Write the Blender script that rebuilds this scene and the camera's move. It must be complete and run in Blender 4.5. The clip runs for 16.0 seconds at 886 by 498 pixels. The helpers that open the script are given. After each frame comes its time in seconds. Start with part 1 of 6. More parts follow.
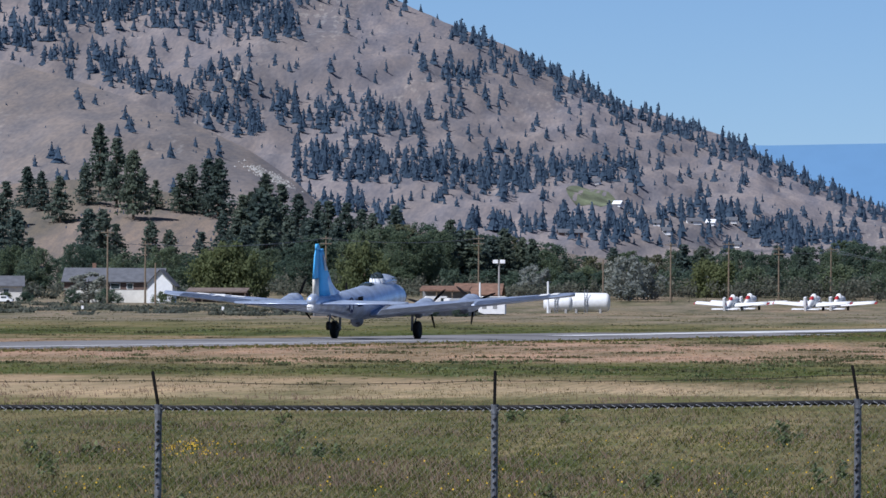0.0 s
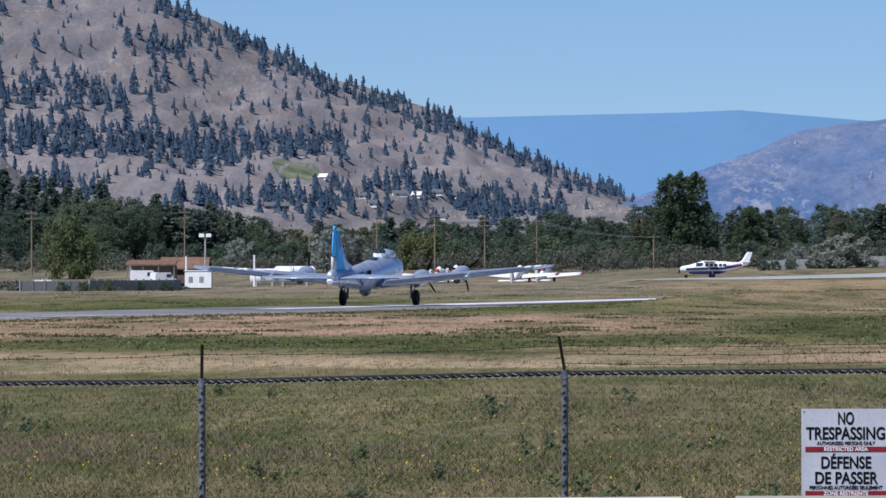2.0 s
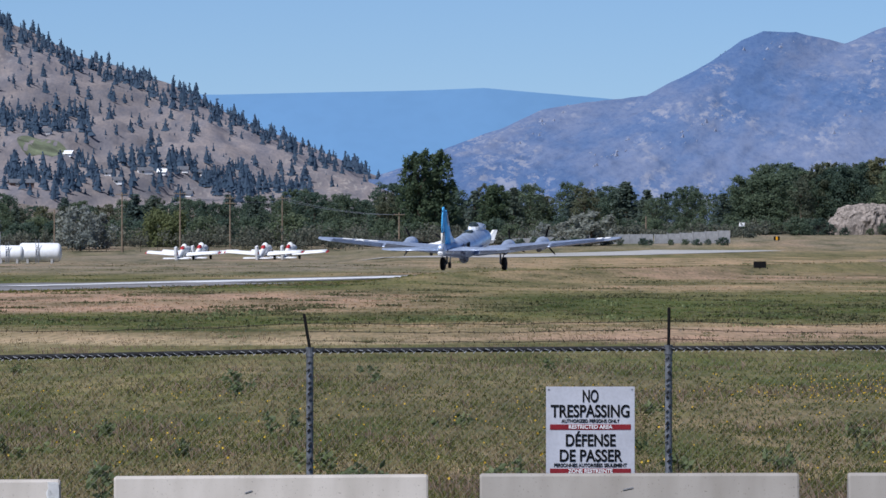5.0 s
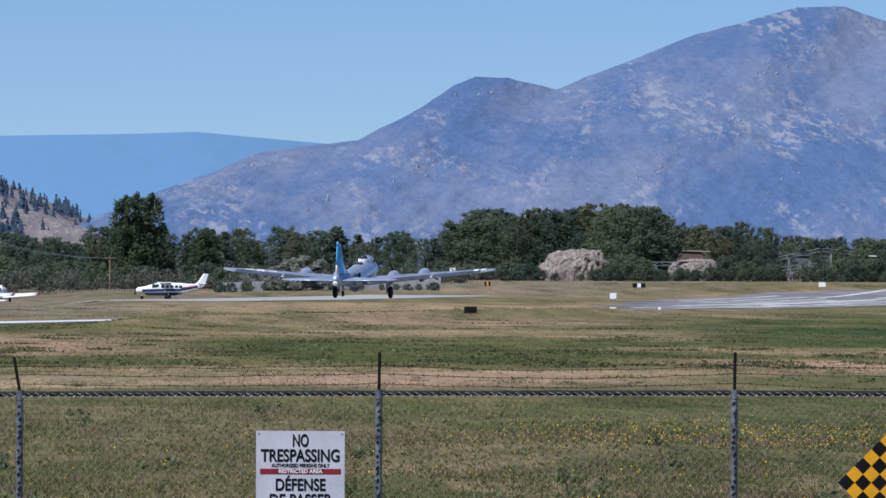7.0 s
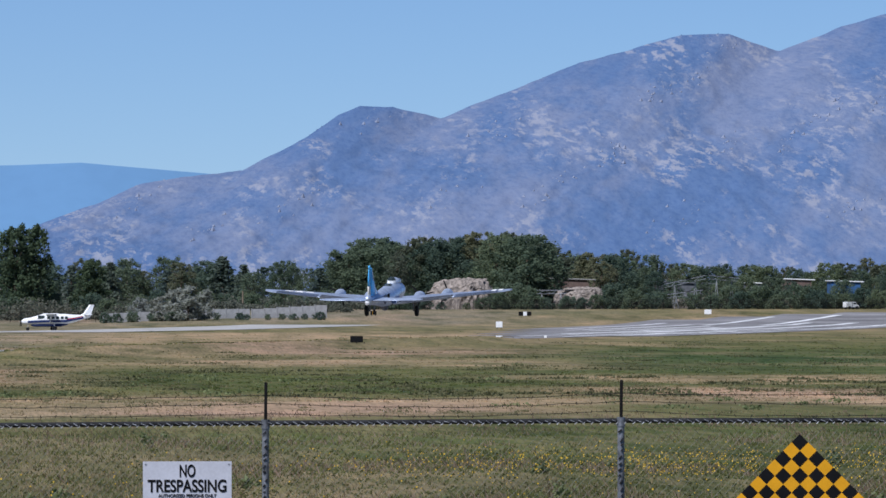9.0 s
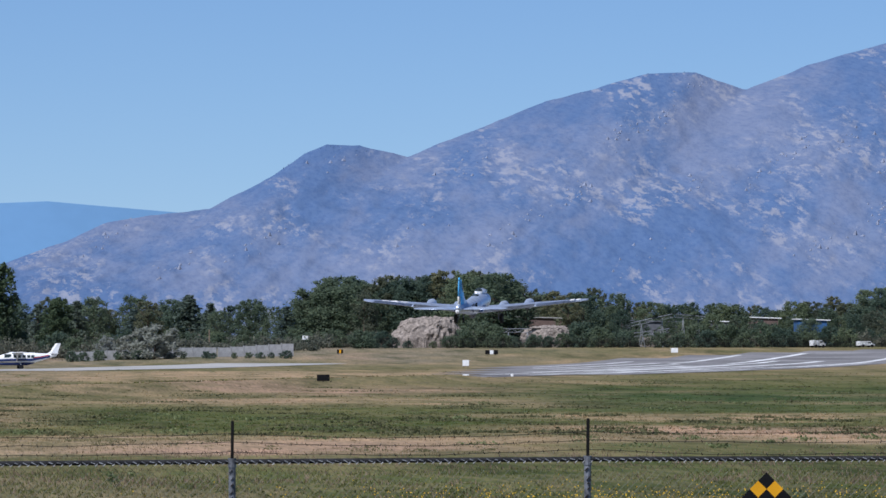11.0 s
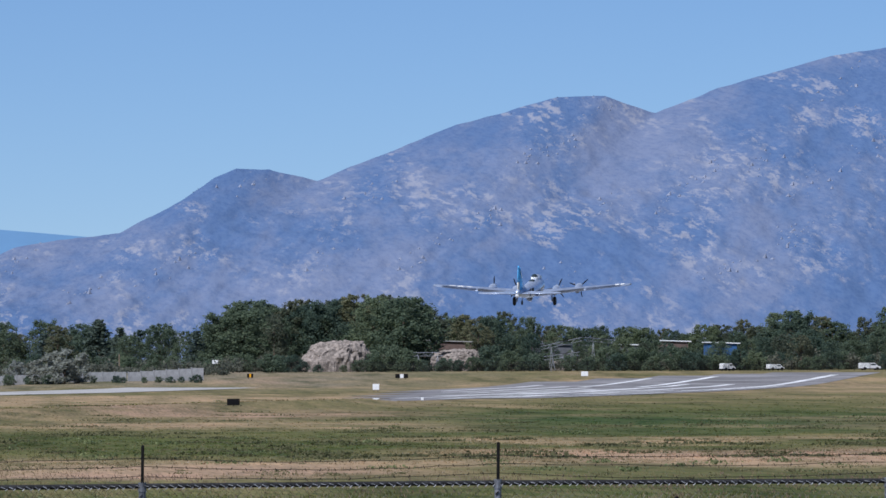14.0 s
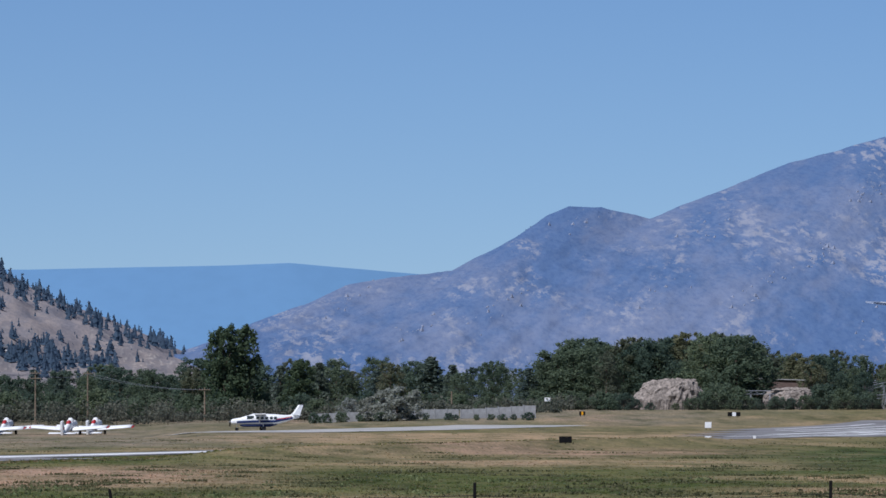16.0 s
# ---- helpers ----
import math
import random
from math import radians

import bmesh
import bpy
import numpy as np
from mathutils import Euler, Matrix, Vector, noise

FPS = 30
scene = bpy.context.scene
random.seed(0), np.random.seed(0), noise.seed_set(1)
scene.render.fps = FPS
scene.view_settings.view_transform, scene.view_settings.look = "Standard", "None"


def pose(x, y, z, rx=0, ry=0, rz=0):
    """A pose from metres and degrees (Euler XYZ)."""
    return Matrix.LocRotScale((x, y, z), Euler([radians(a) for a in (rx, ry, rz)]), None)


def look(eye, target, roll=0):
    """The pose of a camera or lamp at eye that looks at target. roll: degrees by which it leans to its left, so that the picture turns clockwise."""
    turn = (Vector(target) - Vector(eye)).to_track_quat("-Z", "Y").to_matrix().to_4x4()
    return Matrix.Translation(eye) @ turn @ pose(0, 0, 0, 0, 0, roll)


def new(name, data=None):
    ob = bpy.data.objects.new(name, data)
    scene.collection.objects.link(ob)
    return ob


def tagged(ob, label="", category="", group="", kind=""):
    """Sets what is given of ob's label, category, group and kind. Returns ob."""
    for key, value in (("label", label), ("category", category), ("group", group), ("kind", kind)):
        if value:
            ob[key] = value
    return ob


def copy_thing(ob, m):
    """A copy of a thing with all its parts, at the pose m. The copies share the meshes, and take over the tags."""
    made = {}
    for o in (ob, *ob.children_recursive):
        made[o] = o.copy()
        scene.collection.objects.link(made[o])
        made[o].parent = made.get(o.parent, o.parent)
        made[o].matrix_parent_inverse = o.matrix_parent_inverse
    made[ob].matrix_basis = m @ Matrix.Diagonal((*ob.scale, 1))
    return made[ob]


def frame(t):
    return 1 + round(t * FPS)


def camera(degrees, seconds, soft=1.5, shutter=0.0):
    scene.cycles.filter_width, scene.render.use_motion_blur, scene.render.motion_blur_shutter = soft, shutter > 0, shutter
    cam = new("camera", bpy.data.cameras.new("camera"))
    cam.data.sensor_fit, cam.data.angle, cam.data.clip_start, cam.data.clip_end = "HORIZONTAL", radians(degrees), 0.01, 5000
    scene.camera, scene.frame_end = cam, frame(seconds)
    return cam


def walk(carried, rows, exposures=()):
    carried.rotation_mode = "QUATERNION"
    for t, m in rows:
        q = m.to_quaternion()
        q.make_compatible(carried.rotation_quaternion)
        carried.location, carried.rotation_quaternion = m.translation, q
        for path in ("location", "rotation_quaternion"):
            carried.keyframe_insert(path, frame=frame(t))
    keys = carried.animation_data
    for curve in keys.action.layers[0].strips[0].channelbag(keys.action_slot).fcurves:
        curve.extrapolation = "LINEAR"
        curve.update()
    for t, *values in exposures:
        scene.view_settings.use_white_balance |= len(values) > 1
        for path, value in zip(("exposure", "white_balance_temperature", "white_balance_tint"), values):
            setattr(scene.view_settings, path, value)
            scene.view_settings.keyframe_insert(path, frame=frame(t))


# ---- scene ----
# Camera: stands on a raised verge outside the airfield fence and pans with the aircraft.
EYE_Z = 3.75
cam = camera(6.9, 16.0, soft=1.55)
# seconds, bearing to the right of +Y, tilt upwards, lean; degrees
PAN = [
    (0.0, -4.026, 0.293, -0.300),
    (0.5, -3.920, 0.229, -0.235),
    (1.0, -3.500, 0.246, -0.023),
    (1.5, -2.657, 0.263, 0.084),
    (2.0, -1.735, 0.087, 0.123),
    (2.5, -0.929, -0.296, -0.018),
    (3.0, -0.531, -0.389, 0.115),
    (3.5, 0.000, -0.388, -0.041),
    (3.7, 0.171, -0.392, 0.043),
    (5.8, 0.372, 0.054, -0.069),
    (6.0, 0.547, 0.034, -0.071),
    (6.5, 1.737, 0.027, -0.231),
    (7.0, 2.503, 0.260, -0.274),
    (7.5, 3.135, 0.430, -0.307),
    (8.0, 3.535, 0.558, -0.211),
    (8.5, 3.444, 0.547, -0.090),
    (9.0, 3.394, 0.489, 0.071),
    (9.2, 3.463, 0.519, -0.013),
    (11.3, 3.695, 0.828, 0.083),
    (11.5, 3.814, 0.872, -0.011),
    (12.0, 3.984, 1.138, 0.033),
    (12.5, 4.260, 1.203, -0.081),
    (13.0, 4.526, 0.955, 0.082),
    (13.5, 4.594, 0.933, 0.015),
    (14.0, 4.358, 0.973, 0.213),
    (14.5, 4.489, 1.015, 0.069),
    (14.8, 4.547, 0.746, 0.148),
    (14.9, 3.910, 0.685, 0.258),
    (15.0, 3.700, 0.700, 0.240),
    (15.2, 3.245, 1.018, -0.000),
    (15.5, 2.694, 1.193, 0.158),
    (15.8, 2.757, 1.258, 0.204),
    (16.0, 1.766, 1.273, 0.035),
]
walk(cam, [(t, pose(0, 0, EYE_Z, 90 + tilt, 0, -bearing) @ pose(0, 0, 0, 0, 0, -lean)) for t, bearing, tilt, lean in PAN], [(0.0, 0.3), (15.0, 0.3), (16.0, 0.12)])

# ---- light ----
SUN_TO = Vector((-0.42, -0.50, 0.76)).normalized()
world = bpy.data.worlds.new("sky")
scene.world = world
world.use_nodes = True
wn = world.node_tree.nodes
sky = wn.new("ShaderNodeTexSky")
sky.sky_type, sky.sun_disc = "NISHITA", False
sky.sun_elevation = math.asin(SUN_TO.z)
sky.sun_rotation = math.atan2(SUN_TO.x, SUN_TO.y)
sky.altitude, sky.air_density, sky.dust_density, sky.ozone_density = 4500, 0.9, 0.0, 5.0
world.node_tree.links.new(sky.outputs[0], wn["Background"].inputs[0])
wn["Background"].inputs[1].default_value = 0.060
sun_data = bpy.data.lights.new("sun", "SUN")
sun_data.energy, sun_data.angle, sun_data.color = 3.9, radians(0.53), (1.0, 0.96, 0.90)
sun = new("sun", sun_data)
sun.matrix_world = look(SUN_TO * 50, (0, 0, 0))
scene.view_settings.exposure = 0.3
scene.view_settings.use_white_balance = True
scene.view_settings.white_balance_temperature, scene.view_settings.white_balance_tint = 5720, 13


# ---- materials ----
def rgb(c):
    return (*c, 1.0)


def nodes_of(name, rough=0.8, metal=0.0):
    m = bpy.data.materials.new(name)
    m.use_nodes = True
    n, l = m.node_tree.nodes, m.node_tree.links
    b = n["Principled BSDF"]
    b.inputs["Roughness"].default_value = rough
    b.inputs["Metallic"].default_value = metal
    return m, n, l, b


def noise_node(n, l, scale, detail=4.0, stretch=(1, 1, 1), coords="Object"):
    tc, mp, nz = n.new("ShaderNodeTexCoord"), n.new("ShaderNodeMapping"), n.new("ShaderNodeTexNoise")
    mp.inputs["Scale"].default_value = stretch
    nz.inputs["Scale"].default_value, nz.inputs["Detail"].default_value = scale, detail
    l.new(tc.outputs[coords], mp.inputs[0])
    l.new(mp.outputs[0], nz.inputs["Vector"])
    return nz


def ramp_node(n, l, src, stops):
    r = n.new("ShaderNodeValToRGB")
    el = r.color_ramp.elements
    while len(el) < len(stops):
        el.new(0.5)
    for e, (p, c) in zip(el, stops):
        e.position, e.color = p, rgb(c)
    l.new(src, r.inputs[0])
    return r


def mix_node(n, l, fac, a, b, kind="MIX"):
    m = n.new("ShaderNodeMix")
    m.data_type, m.blend_type = "RGBA", kind
    for sock, v in ((m.inputs[0], fac), (m.inputs[6], a), (m.inputs[7], b)):
        if isinstance(v, (int, float)):
            sock.default_value = v
        elif isinstance(v, tuple):
            sock.default_value = rgb(v)
        else:
            l.new(v, sock)
    return m.outputs[2]


def bump_node(n, l, b, height, strength, dist):
    bp = n.new("ShaderNodeBump")
    bp.inputs["Strength"].default_value, bp.inputs["Distance"].default_value = strength, dist
    l.new(height, bp.inputs["Height"])
    l.new(bp.outputs[0], b.inputs["Normal"])


def plain(name, c, rough=0.6, metal=0.0, var=0.18, scale=3.0, bump=0.0, grain=40.0, gloss=0.3):
    """A painted or raw surface with stains at one scale and grain at another."""
    m, n, l, b = nodes_of(name, rough, metal)
    big, fine = noise_node(n, l, scale), noise_node(n, l, scale * grain / 3, 2.0)
    lo, hi = tuple(x * (1 - var) for x in c), tuple(min(1, x * (1 + var)) for x in c)
    col = ramp_node(n, l, big.outputs[0], [(0.3, lo), (0.7, hi)]).outputs[0]
    g = ramp_node(n, l, fine.outputs[0], [(0.35, (1 - var,) * 3), (0.6, (1, 1, 1))]).outputs[0]
    l.new(mix_node(n, l, 0.6, col, g, "MULTIPLY"), b.inputs["Base Color"])
    if not metal:
        b.inputs["Specular IOR Level"].default_value = gloss
    if bump:
        bump_node(n, l, b, fine.outputs[0], bump, 0.02)
    return m


def leafy(name, dark, light, var=0.5, glow=0.4):
    """Foliage: each leaf spray has its own tone, and each tree too."""
    m, n, l, b = nodes_of(name, 0.75)
    geo, info = n.new("ShaderNodeNewGeometry"), n.new("ShaderNodeObjectInfo")
    col = ramp_node(n, l, geo.outputs["Random Per Island"], [(0.0, dark), (1.0, light)]).outputs[0]
    tint = ramp_node(n, l, info.outputs["Random"], [(0.0, (1 - var, 1 - var * 0.8, 1 - var * 0.7)), (0.35, (1, 1, 1)), (0.6, (1 + 0.3 * var, 1 + 0.1 * var, 1 - 0.5 * var)), (0.8, (1 + 0.9 * var, 1 + 0.6 * var, 1 + 0.3 * var)), (1.0, (1 + 1.6 * var, 1 + var, 1.0))]).outputs[0]
    leaf = mix_node(n, l, 0.8, col, tint, "MULTIPLY")
    l.new(leaf, b.inputs["Base Color"])
    b.inputs["Specular IOR Level"].default_value = 0.2
    through_leaf = n.new("ShaderNodeBsdfTranslucent")
    l.new(leaf, through_leaf.inputs["Color"])
    both = n.new("ShaderNodeMixShader")
    both.inputs[0].default_value = glow
    l.new(b.outputs[0], both.inputs[1])
    l.new(through_leaf.outputs[0], both.inputs[2])
    l.new(both.outputs[0], n["Material Output"].inputs["Surface"])
    return m


def field_material():
    """Mown and unmown airfield grass: bands of straw and green, broken up by patches."""
    m, n, l, b = nodes_of("airfield_grass", 0.95)
    b.inputs["Specular IOR Level"].default_value = 0.05
    tc = n.new("ShaderNodeTexCoord")
    sep = n.new("ShaderNodeSeparateXYZ")
    l.new(tc.outputs["Object"], sep.inputs[0])
    wob = noise_node(n, l, 1.0, 8.0, (0.04, 0.02, 0.02))
    wob.inputs["Roughness"].default_value = 0.62
    # depth, pushed about by noise
    mul = n.new("ShaderNodeMath"); mul.operation = "MULTIPLY_ADD"
    l.new(wob.outputs[0], mul.inputs[0]); mul.inputs[1].default_value = 0.45; mul.inputs[2].default_value = -0.225
    inv = n.new("ShaderNodeMath"); inv.operation = "DIVIDE"; inv.inputs[0].default_value = 60.0
    away = n.new("ShaderNodeMath"); away.operation = "MAXIMUM"; away.inputs[1].default_value = 40.0
    l.new(sep.outputs["Y"], away.inputs[0])
    l.new(away.outputs[0], inv.inputs[1])
    sc = n.new("ShaderNodeMath"); sc.operation = "MULTIPLY_ADD"
    l.new(mul.outputs[0], sc.inputs[0]); l.new(inv.outputs[0], sc.inputs[1]); l.new(inv.outputs[0], sc.inputs[2])
    green, straw, olive, pale, pink, deep = (0.084, 0.103, 0.032), (0.40, 0.285, 0.180), (0.164, 0.150, 0.068), (0.48, 0.365, 0.235), (0.42, 0.275, 0.200), (0.040, 0.076, 0.024)
    lush = (0.076, 0.086, 0.030)
    dust = (0.245, 0.205, 0.155)
    left = ramp_node(n, l, sc.outputs[0], [(0.0, olive), (0.037, dust), (0.072, dust), (0.083, olive), (0.093, green), (0.102, green), (0.108, olive), (0.117, pink), (0.155, pink), (0.168, olive), (0.18, green), (0.195, green), (0.207, straw), (0.245, pale), (0.262, olive), (0.45, green), (1.0, olive)])
    middle = ramp_node(n, l, sc.outputs[0], [(0.0, olive), (0.040, dust), (0.046, olive), (0.053, straw), (0.064, straw), (0.072, olive), (0.084, pink), (0.096, olive), (0.104, straw), (0.114, olive), (0.128, green), (0.176, green), (0.188, olive), (0.196, straw), (0.230, pink), (0.248, olive), (0.30, green), (0.5, lush), (1.0, lush)])
    right = ramp_node(n, l, sc.outputs[0], [(0.0, olive), (0.038, olive), (0.044, straw), (0.052, olive), (0.066, olive), (0.078, green), (0.092, deep), (0.120, deep), (0.128, green), (0.138, olive), (0.143, straw), (0.149, green), (0.158, olive), (0.168, pink), (0.204, straw), (0.220, olive), (0.26, green), (0.5, lush), (1.0, lush)])
    side = n.new("ShaderNodeMath"); side.operation = "DIVIDE"
    l.new(sep.outputs["X"], side.inputs[0]); l.new(away.outputs[0], side.inputs[1])
    sway = n.new("ShaderNodeMath"); sway.operation = "MULTIPLY_ADD"; sway.inputs[1].default_value = 0.05
    l.new(wob.outputs[0], sway.inputs[0]); l.new(side.outputs[0], sway.inputs[2])
    band = left.outputs[0]
    for lo, hi, ramp in ((0.012, 0.045, middle), (0.085, 0.115, right)):
        sm = n.new("ShaderNodeMapRange"); sm.inputs[1].default_value, sm.inputs[2].default_value = lo, hi
        l.new(sway.outputs[0], sm.inputs[0])
        band = mix_node(n, l, sm.outputs[0], band, ramp.outputs[0])
    patch = noise_node(n, l, 1.0, 5.0, (0.05, 0.009, 0.02))
    pm = ramp_node(n, l, patch.outputs[0], [(0.44, (0, 0, 0)), (0.56, (1, 1, 1))])
    alt = ramp_node(n, l, noise_node(n, l, 1.0, 4.0, (0.03, 0.010, 0.02)).outputs[0], [(0.40, green), (0.49, olive), (0.56, straw), (0.66, pink)])
    c1 = mix_node(n, l, pm.outputs[0], band, alt.outputs[0])
    c1 = mix_node(n, l, 0.34, band, c1)
    # tufts: broken patches of green, olive and straw a few metres across
    near = noise_node(n, l, 1.0, 8.0, (0.42, 0.07, 0.3))
    near.inputs["Roughness"].default_value = 0.62
    tuft = ramp_node(n, l, near.outputs[0], [(0.36, green), (0.46, olive), (0.54, straw), (0.62, olive), (0.70, green)])
    close = n.new("ShaderNodeMapRange")
    close.inputs[1].default_value, close.inputs[2].default_value, close.inputs[3].default_value, close.inputs[4].default_value = 0.22, 0.6, 0.13, 0.5
    l.new(inv.outputs[0], close.inputs[0])
    c1 = mix_node(n, l, close.outputs[0], c1, tuft.outputs[0])
    s_noise = noise_node(n, l, 1.0, 8.0, (0.16, 0.016, 1.0))
    s_noise.inputs["Roughness"].default_value = 0.66
    streak = ramp_node(n, l, s_noise.outputs[0], [(0.36, (0.42, 0.49, 0.42)), (0.47, (0.80, 0.84, 0.80)), (0.55, (0.97, 0.97, 0.96)), (0.68, (1.26, 1.2, 1.16))])
    c1 = mix_node(n, l, 0.9, c1, streak.outputs[0], "MULTIPLY")
    f_noise = noise_node(n, l, 1.0, 6.0, (5.0, 0.14, 1.0))
    f_noise.inputs["Roughness"].default_value = 0.7
    fine = ramp_node(n, l, f_noise.outputs[0], [(0.32, (0.52, 0.55, 0.50)), (0.5, (0.95, 0.95, 0.93)), (0.68, (1.32, 1.27, 1.2))])
    c2 = mix_node(n, l, 0.9, c1, fine.outputs[0], "MULTIPLY")
    l.new(c2, b.inputs["Base Color"])
    return m


def slope_material(name, soil, rock, forest, scale, lo, hi, lean=0.09, open_rock=0.46, speck=34, patch=1.7):
    """A mountainside: open ground, forest patches and pale outcrops."""
    m, n, l, b = nodes_of(name, 0.95)
    b.inputs["Specular IOR Level"].default_value = 0.05
    big = ramp_node(n, l, noise_node(n, l, scale, 10.0, (1.0, lean, 0.5)).outputs[0], [(lo, (0, 0, 0)), (hi, (1, 1, 1))])
    spots = ramp_node(n, l, noise_node(n, l, scale * speck, 4.0, (1.0, lean, 0.5)).outputs[0], [(0.55, (0, 0, 0)), (0.64, (1, 1, 1))])
    grain = ramp_node(n, l, noise_node(n, l, scale * 60, 3.0, (1.0, lean, 0.5)).outputs[0], [(0.3, (0.80, 0.83, 0.87)), (0.7, (1.18, 1.16, 1.12))])
    mid = ramp_node(n, l, noise_node(n, l, scale * 9, 8.0, (1.0, lean, 0.5)).outputs[0], [(0.36, (0.80, 0.85, 0.92)), (0.64, (1.14, 1.11, 1.06))])
    c = mix_node(n, l, big.outputs[0], soil, forest)
    zone = ramp_node(n, l, noise_node(n, l, scale * patch, 6.0, (1.0, lean, 0.5)).outputs[0], [(open_rock, (0, 0, 0)), (open_rock + 0.14, (1, 1, 1))])
    spot = mix_node(n, l, 1.0, spots.outputs[0], zone.outputs[0], "MULTIPLY")
    c = mix_node(n, l, spot, c, rock)
    c = mix_node(n, l, 0.9, c, mid.outputs[0], "MULTIPLY")
    l.new(mix_node(n, l, 0.85, c, grain.outputs[0], "MULTIPLY"), b.inputs["Base Color"])
    return m


def crag_material(name, wood, scrub, rock):
    """A far granite face: woods and open scrub in slanting bands, with broken pale rock."""
    m, n, l, b = nodes_of(name, 0.95)
    b.inputs["Specular IOR Level"].default_value = 0.05
    tc, turn = n.new("ShaderNodeTexCoord"), n.new("ShaderNodeMapping")
    turn.inputs["Rotation"].default_value = (0, radians(30), 0)
    l.new(tc.outputs["Object"], turn.inputs[0])

    def slanting(scale, detail, rough, stretch):
        mp, nz = n.new("ShaderNodeMapping"), n.new("ShaderNodeTexNoise")
        mp.inputs["Scale"].default_value = stretch
        nz.inputs["Scale"].default_value, nz.inputs["Detail"].default_value, nz.inputs["Roughness"].default_value = scale, detail, rough
        l.new(turn.outputs[0], mp.inputs[0])
        l.new(mp.outputs[0], nz.inputs["Vector"])
        return nz.outputs[0]

    bands = ramp_node(n, l, slanting(0.017, 9.0, 0.66, (0.55, 0.03, 1.25)), [(0.44, (0, 0, 0)), (0.50, (0.3,) * 3), (0.55, (0.7,) * 3), (0.62, (1, 1, 1))])
    c = mix_node(n, l, bands.outputs[0], wood, scrub)
    trees = ramp_node(n, l, slanting(0.42, 5.0, 0.7, (0.9, 0.04, 1.0)), [(0.38, (0.80, 0.85, 0.91)), (0.50, (1.0, 1.0, 1.0)), (0.64, (1.12, 1.10, 1.06))])
    c = mix_node(n, l, 0.85, c, trees.outputs[0], "MULTIPLY")
    zone = ramp_node(n, l, slanting(0.028, 8.0, 0.70, (0.8, 0.03, 1.1)), [(0.50, (0, 0, 0)), (0.60, (1, 1, 1))])
    crack = ramp_node(n, l, slanting(0.20, 7.0, 0.70, (0.85, 0.04, 1.0)), [(0.49, (0, 0, 0)), (0.57, (1, 1, 1))])
    c = mix_node(n, l, mix_node(n, l, 1.0, zone.outputs[0], crack.outputs[0], "MULTIPLY"), c, rock)
    l.new(c, b.inputs["Base Color"])
    return m


M_FIELD = field_material()
M_ASPHALT = plain("asphalt", (0.238, 0.229, 0.228), 0.97, var=0.4, scale=0.05, grain=60)
M_PALE_PAVE = plain("pale_concrete_pavement", (0.44, 0.425, 0.40), 0.8, var=0.2, scale=0.06)
M_MARK = plain("white_runway_paint", (0.86, 0.86, 0.85), 0.9, var=0.35, scale=0.12)
M_CONCRETE = plain("cast_concrete", (0.37, 0.36, 0.345), 0.85, var=0.16, scale=1.4, bump=0.15, grain=70)
def streaked_concrete(name, tone):
    m, n, l, b = nodes_of(name, 0.9)
    b.inputs["Specular IOR Level"].default_value = 0.2
    big = ramp_node(n, l, noise_node(n, l, 1.3, 6.0).outputs[0], [(0.30, tuple(tone * q for q in (0.40, 0.362, 0.318))), (0.70, tuple(tone * q for q in (0.50, 0.457, 0.408)))])
    run = ramp_node(n, l, noise_node(n, l, 1.0, 8.0, (5.0, 2.0, 1.1)).outputs[0], [(0.34, (0.88, 0.875, 0.86)), (0.60, (1.03, 1.03, 1.03))])
    pit = ramp_node(n, l, noise_node(n, l, 55.0, 3.0).outputs[0], [(0.24, (0.45, 0.44, 0.42)), (0.36, (1, 1, 1))])
    c = mix_node(n, l, 0.9, big.outputs[0], run.outputs[0], "MULTIPLY")
    l.new(mix_node(n, l, 0.9, c, pit.outputs[0], "MULTIPLY"), b.inputs["Base Color"])
    bump_node(n, l, b, pit.outputs[0], 0.25, 0.01)
    return m


M_BARRIER = streaked_concrete("pale_cast_concrete", 1.16)
M_BARRIER_OLD = streaked_concrete("weathered_cast_concrete", 0.80)
M_STEEL = plain("galvanised_steel", (0.22, 0.225, 0.24), 0.5, 0.45, var=0.5, scale=14)
M_WIRE = plain("dark_wire", (0.013, 0.012, 0.012), 0.8, 0.0, var=0.3, scale=15, gloss=0.1)
M_RAIL = plain("dark_weathered_pipe", (0.030, 0.030, 0.032), 0.75, 0.0, var=0.5, scale=14, gloss=0.15)
M_ZINC = plain("bright_zinc_wire", (0.21, 0.215, 0.225), 0.6, 0.2, var=0.5, scale=14)
M_LINK = plain("chain_link_wire", (0.12, 0.122, 0.10), 0.6, 0.3, var=0.3, scale=15)
M_WHITE = plain("white_paint", (0.84, 0.84, 0.83), 0.5, var=0.07, scale=2)
M_SIGN = plain("weathered_white_sign_sheeting", (0.53, 0.53, 0.57), 0.5, var=0.12, scale=3)
M_SIGN_RED = plain("faded_red_sign_ink", (0.24, 0.022, 0.03), 0.7, var=0.15, scale=6, gloss=0.15)
M_RED = plain("red_paint", (0.42, 0.03, 0.035), 0.5, var=0.1, scale=4)
M_BLACK = plain("black_paint", (0.008, 0.008, 0.009), 0.75, var=0.3, scale=4, gloss=0.12)
M_YELLOW = plain("amber_sign_sheeting", (0.74, 0.35, 0.012), 0.7, var=0.10, scale=5, gloss=0.08)
# reflected sky blue is mixed into the bare metal, deeper on the wings
M_ALU = plain("bare_aluminium", (0.62, 0.70, 0.84), 0.36, 0.55, var=0.18, scale=1.3, grain=24)
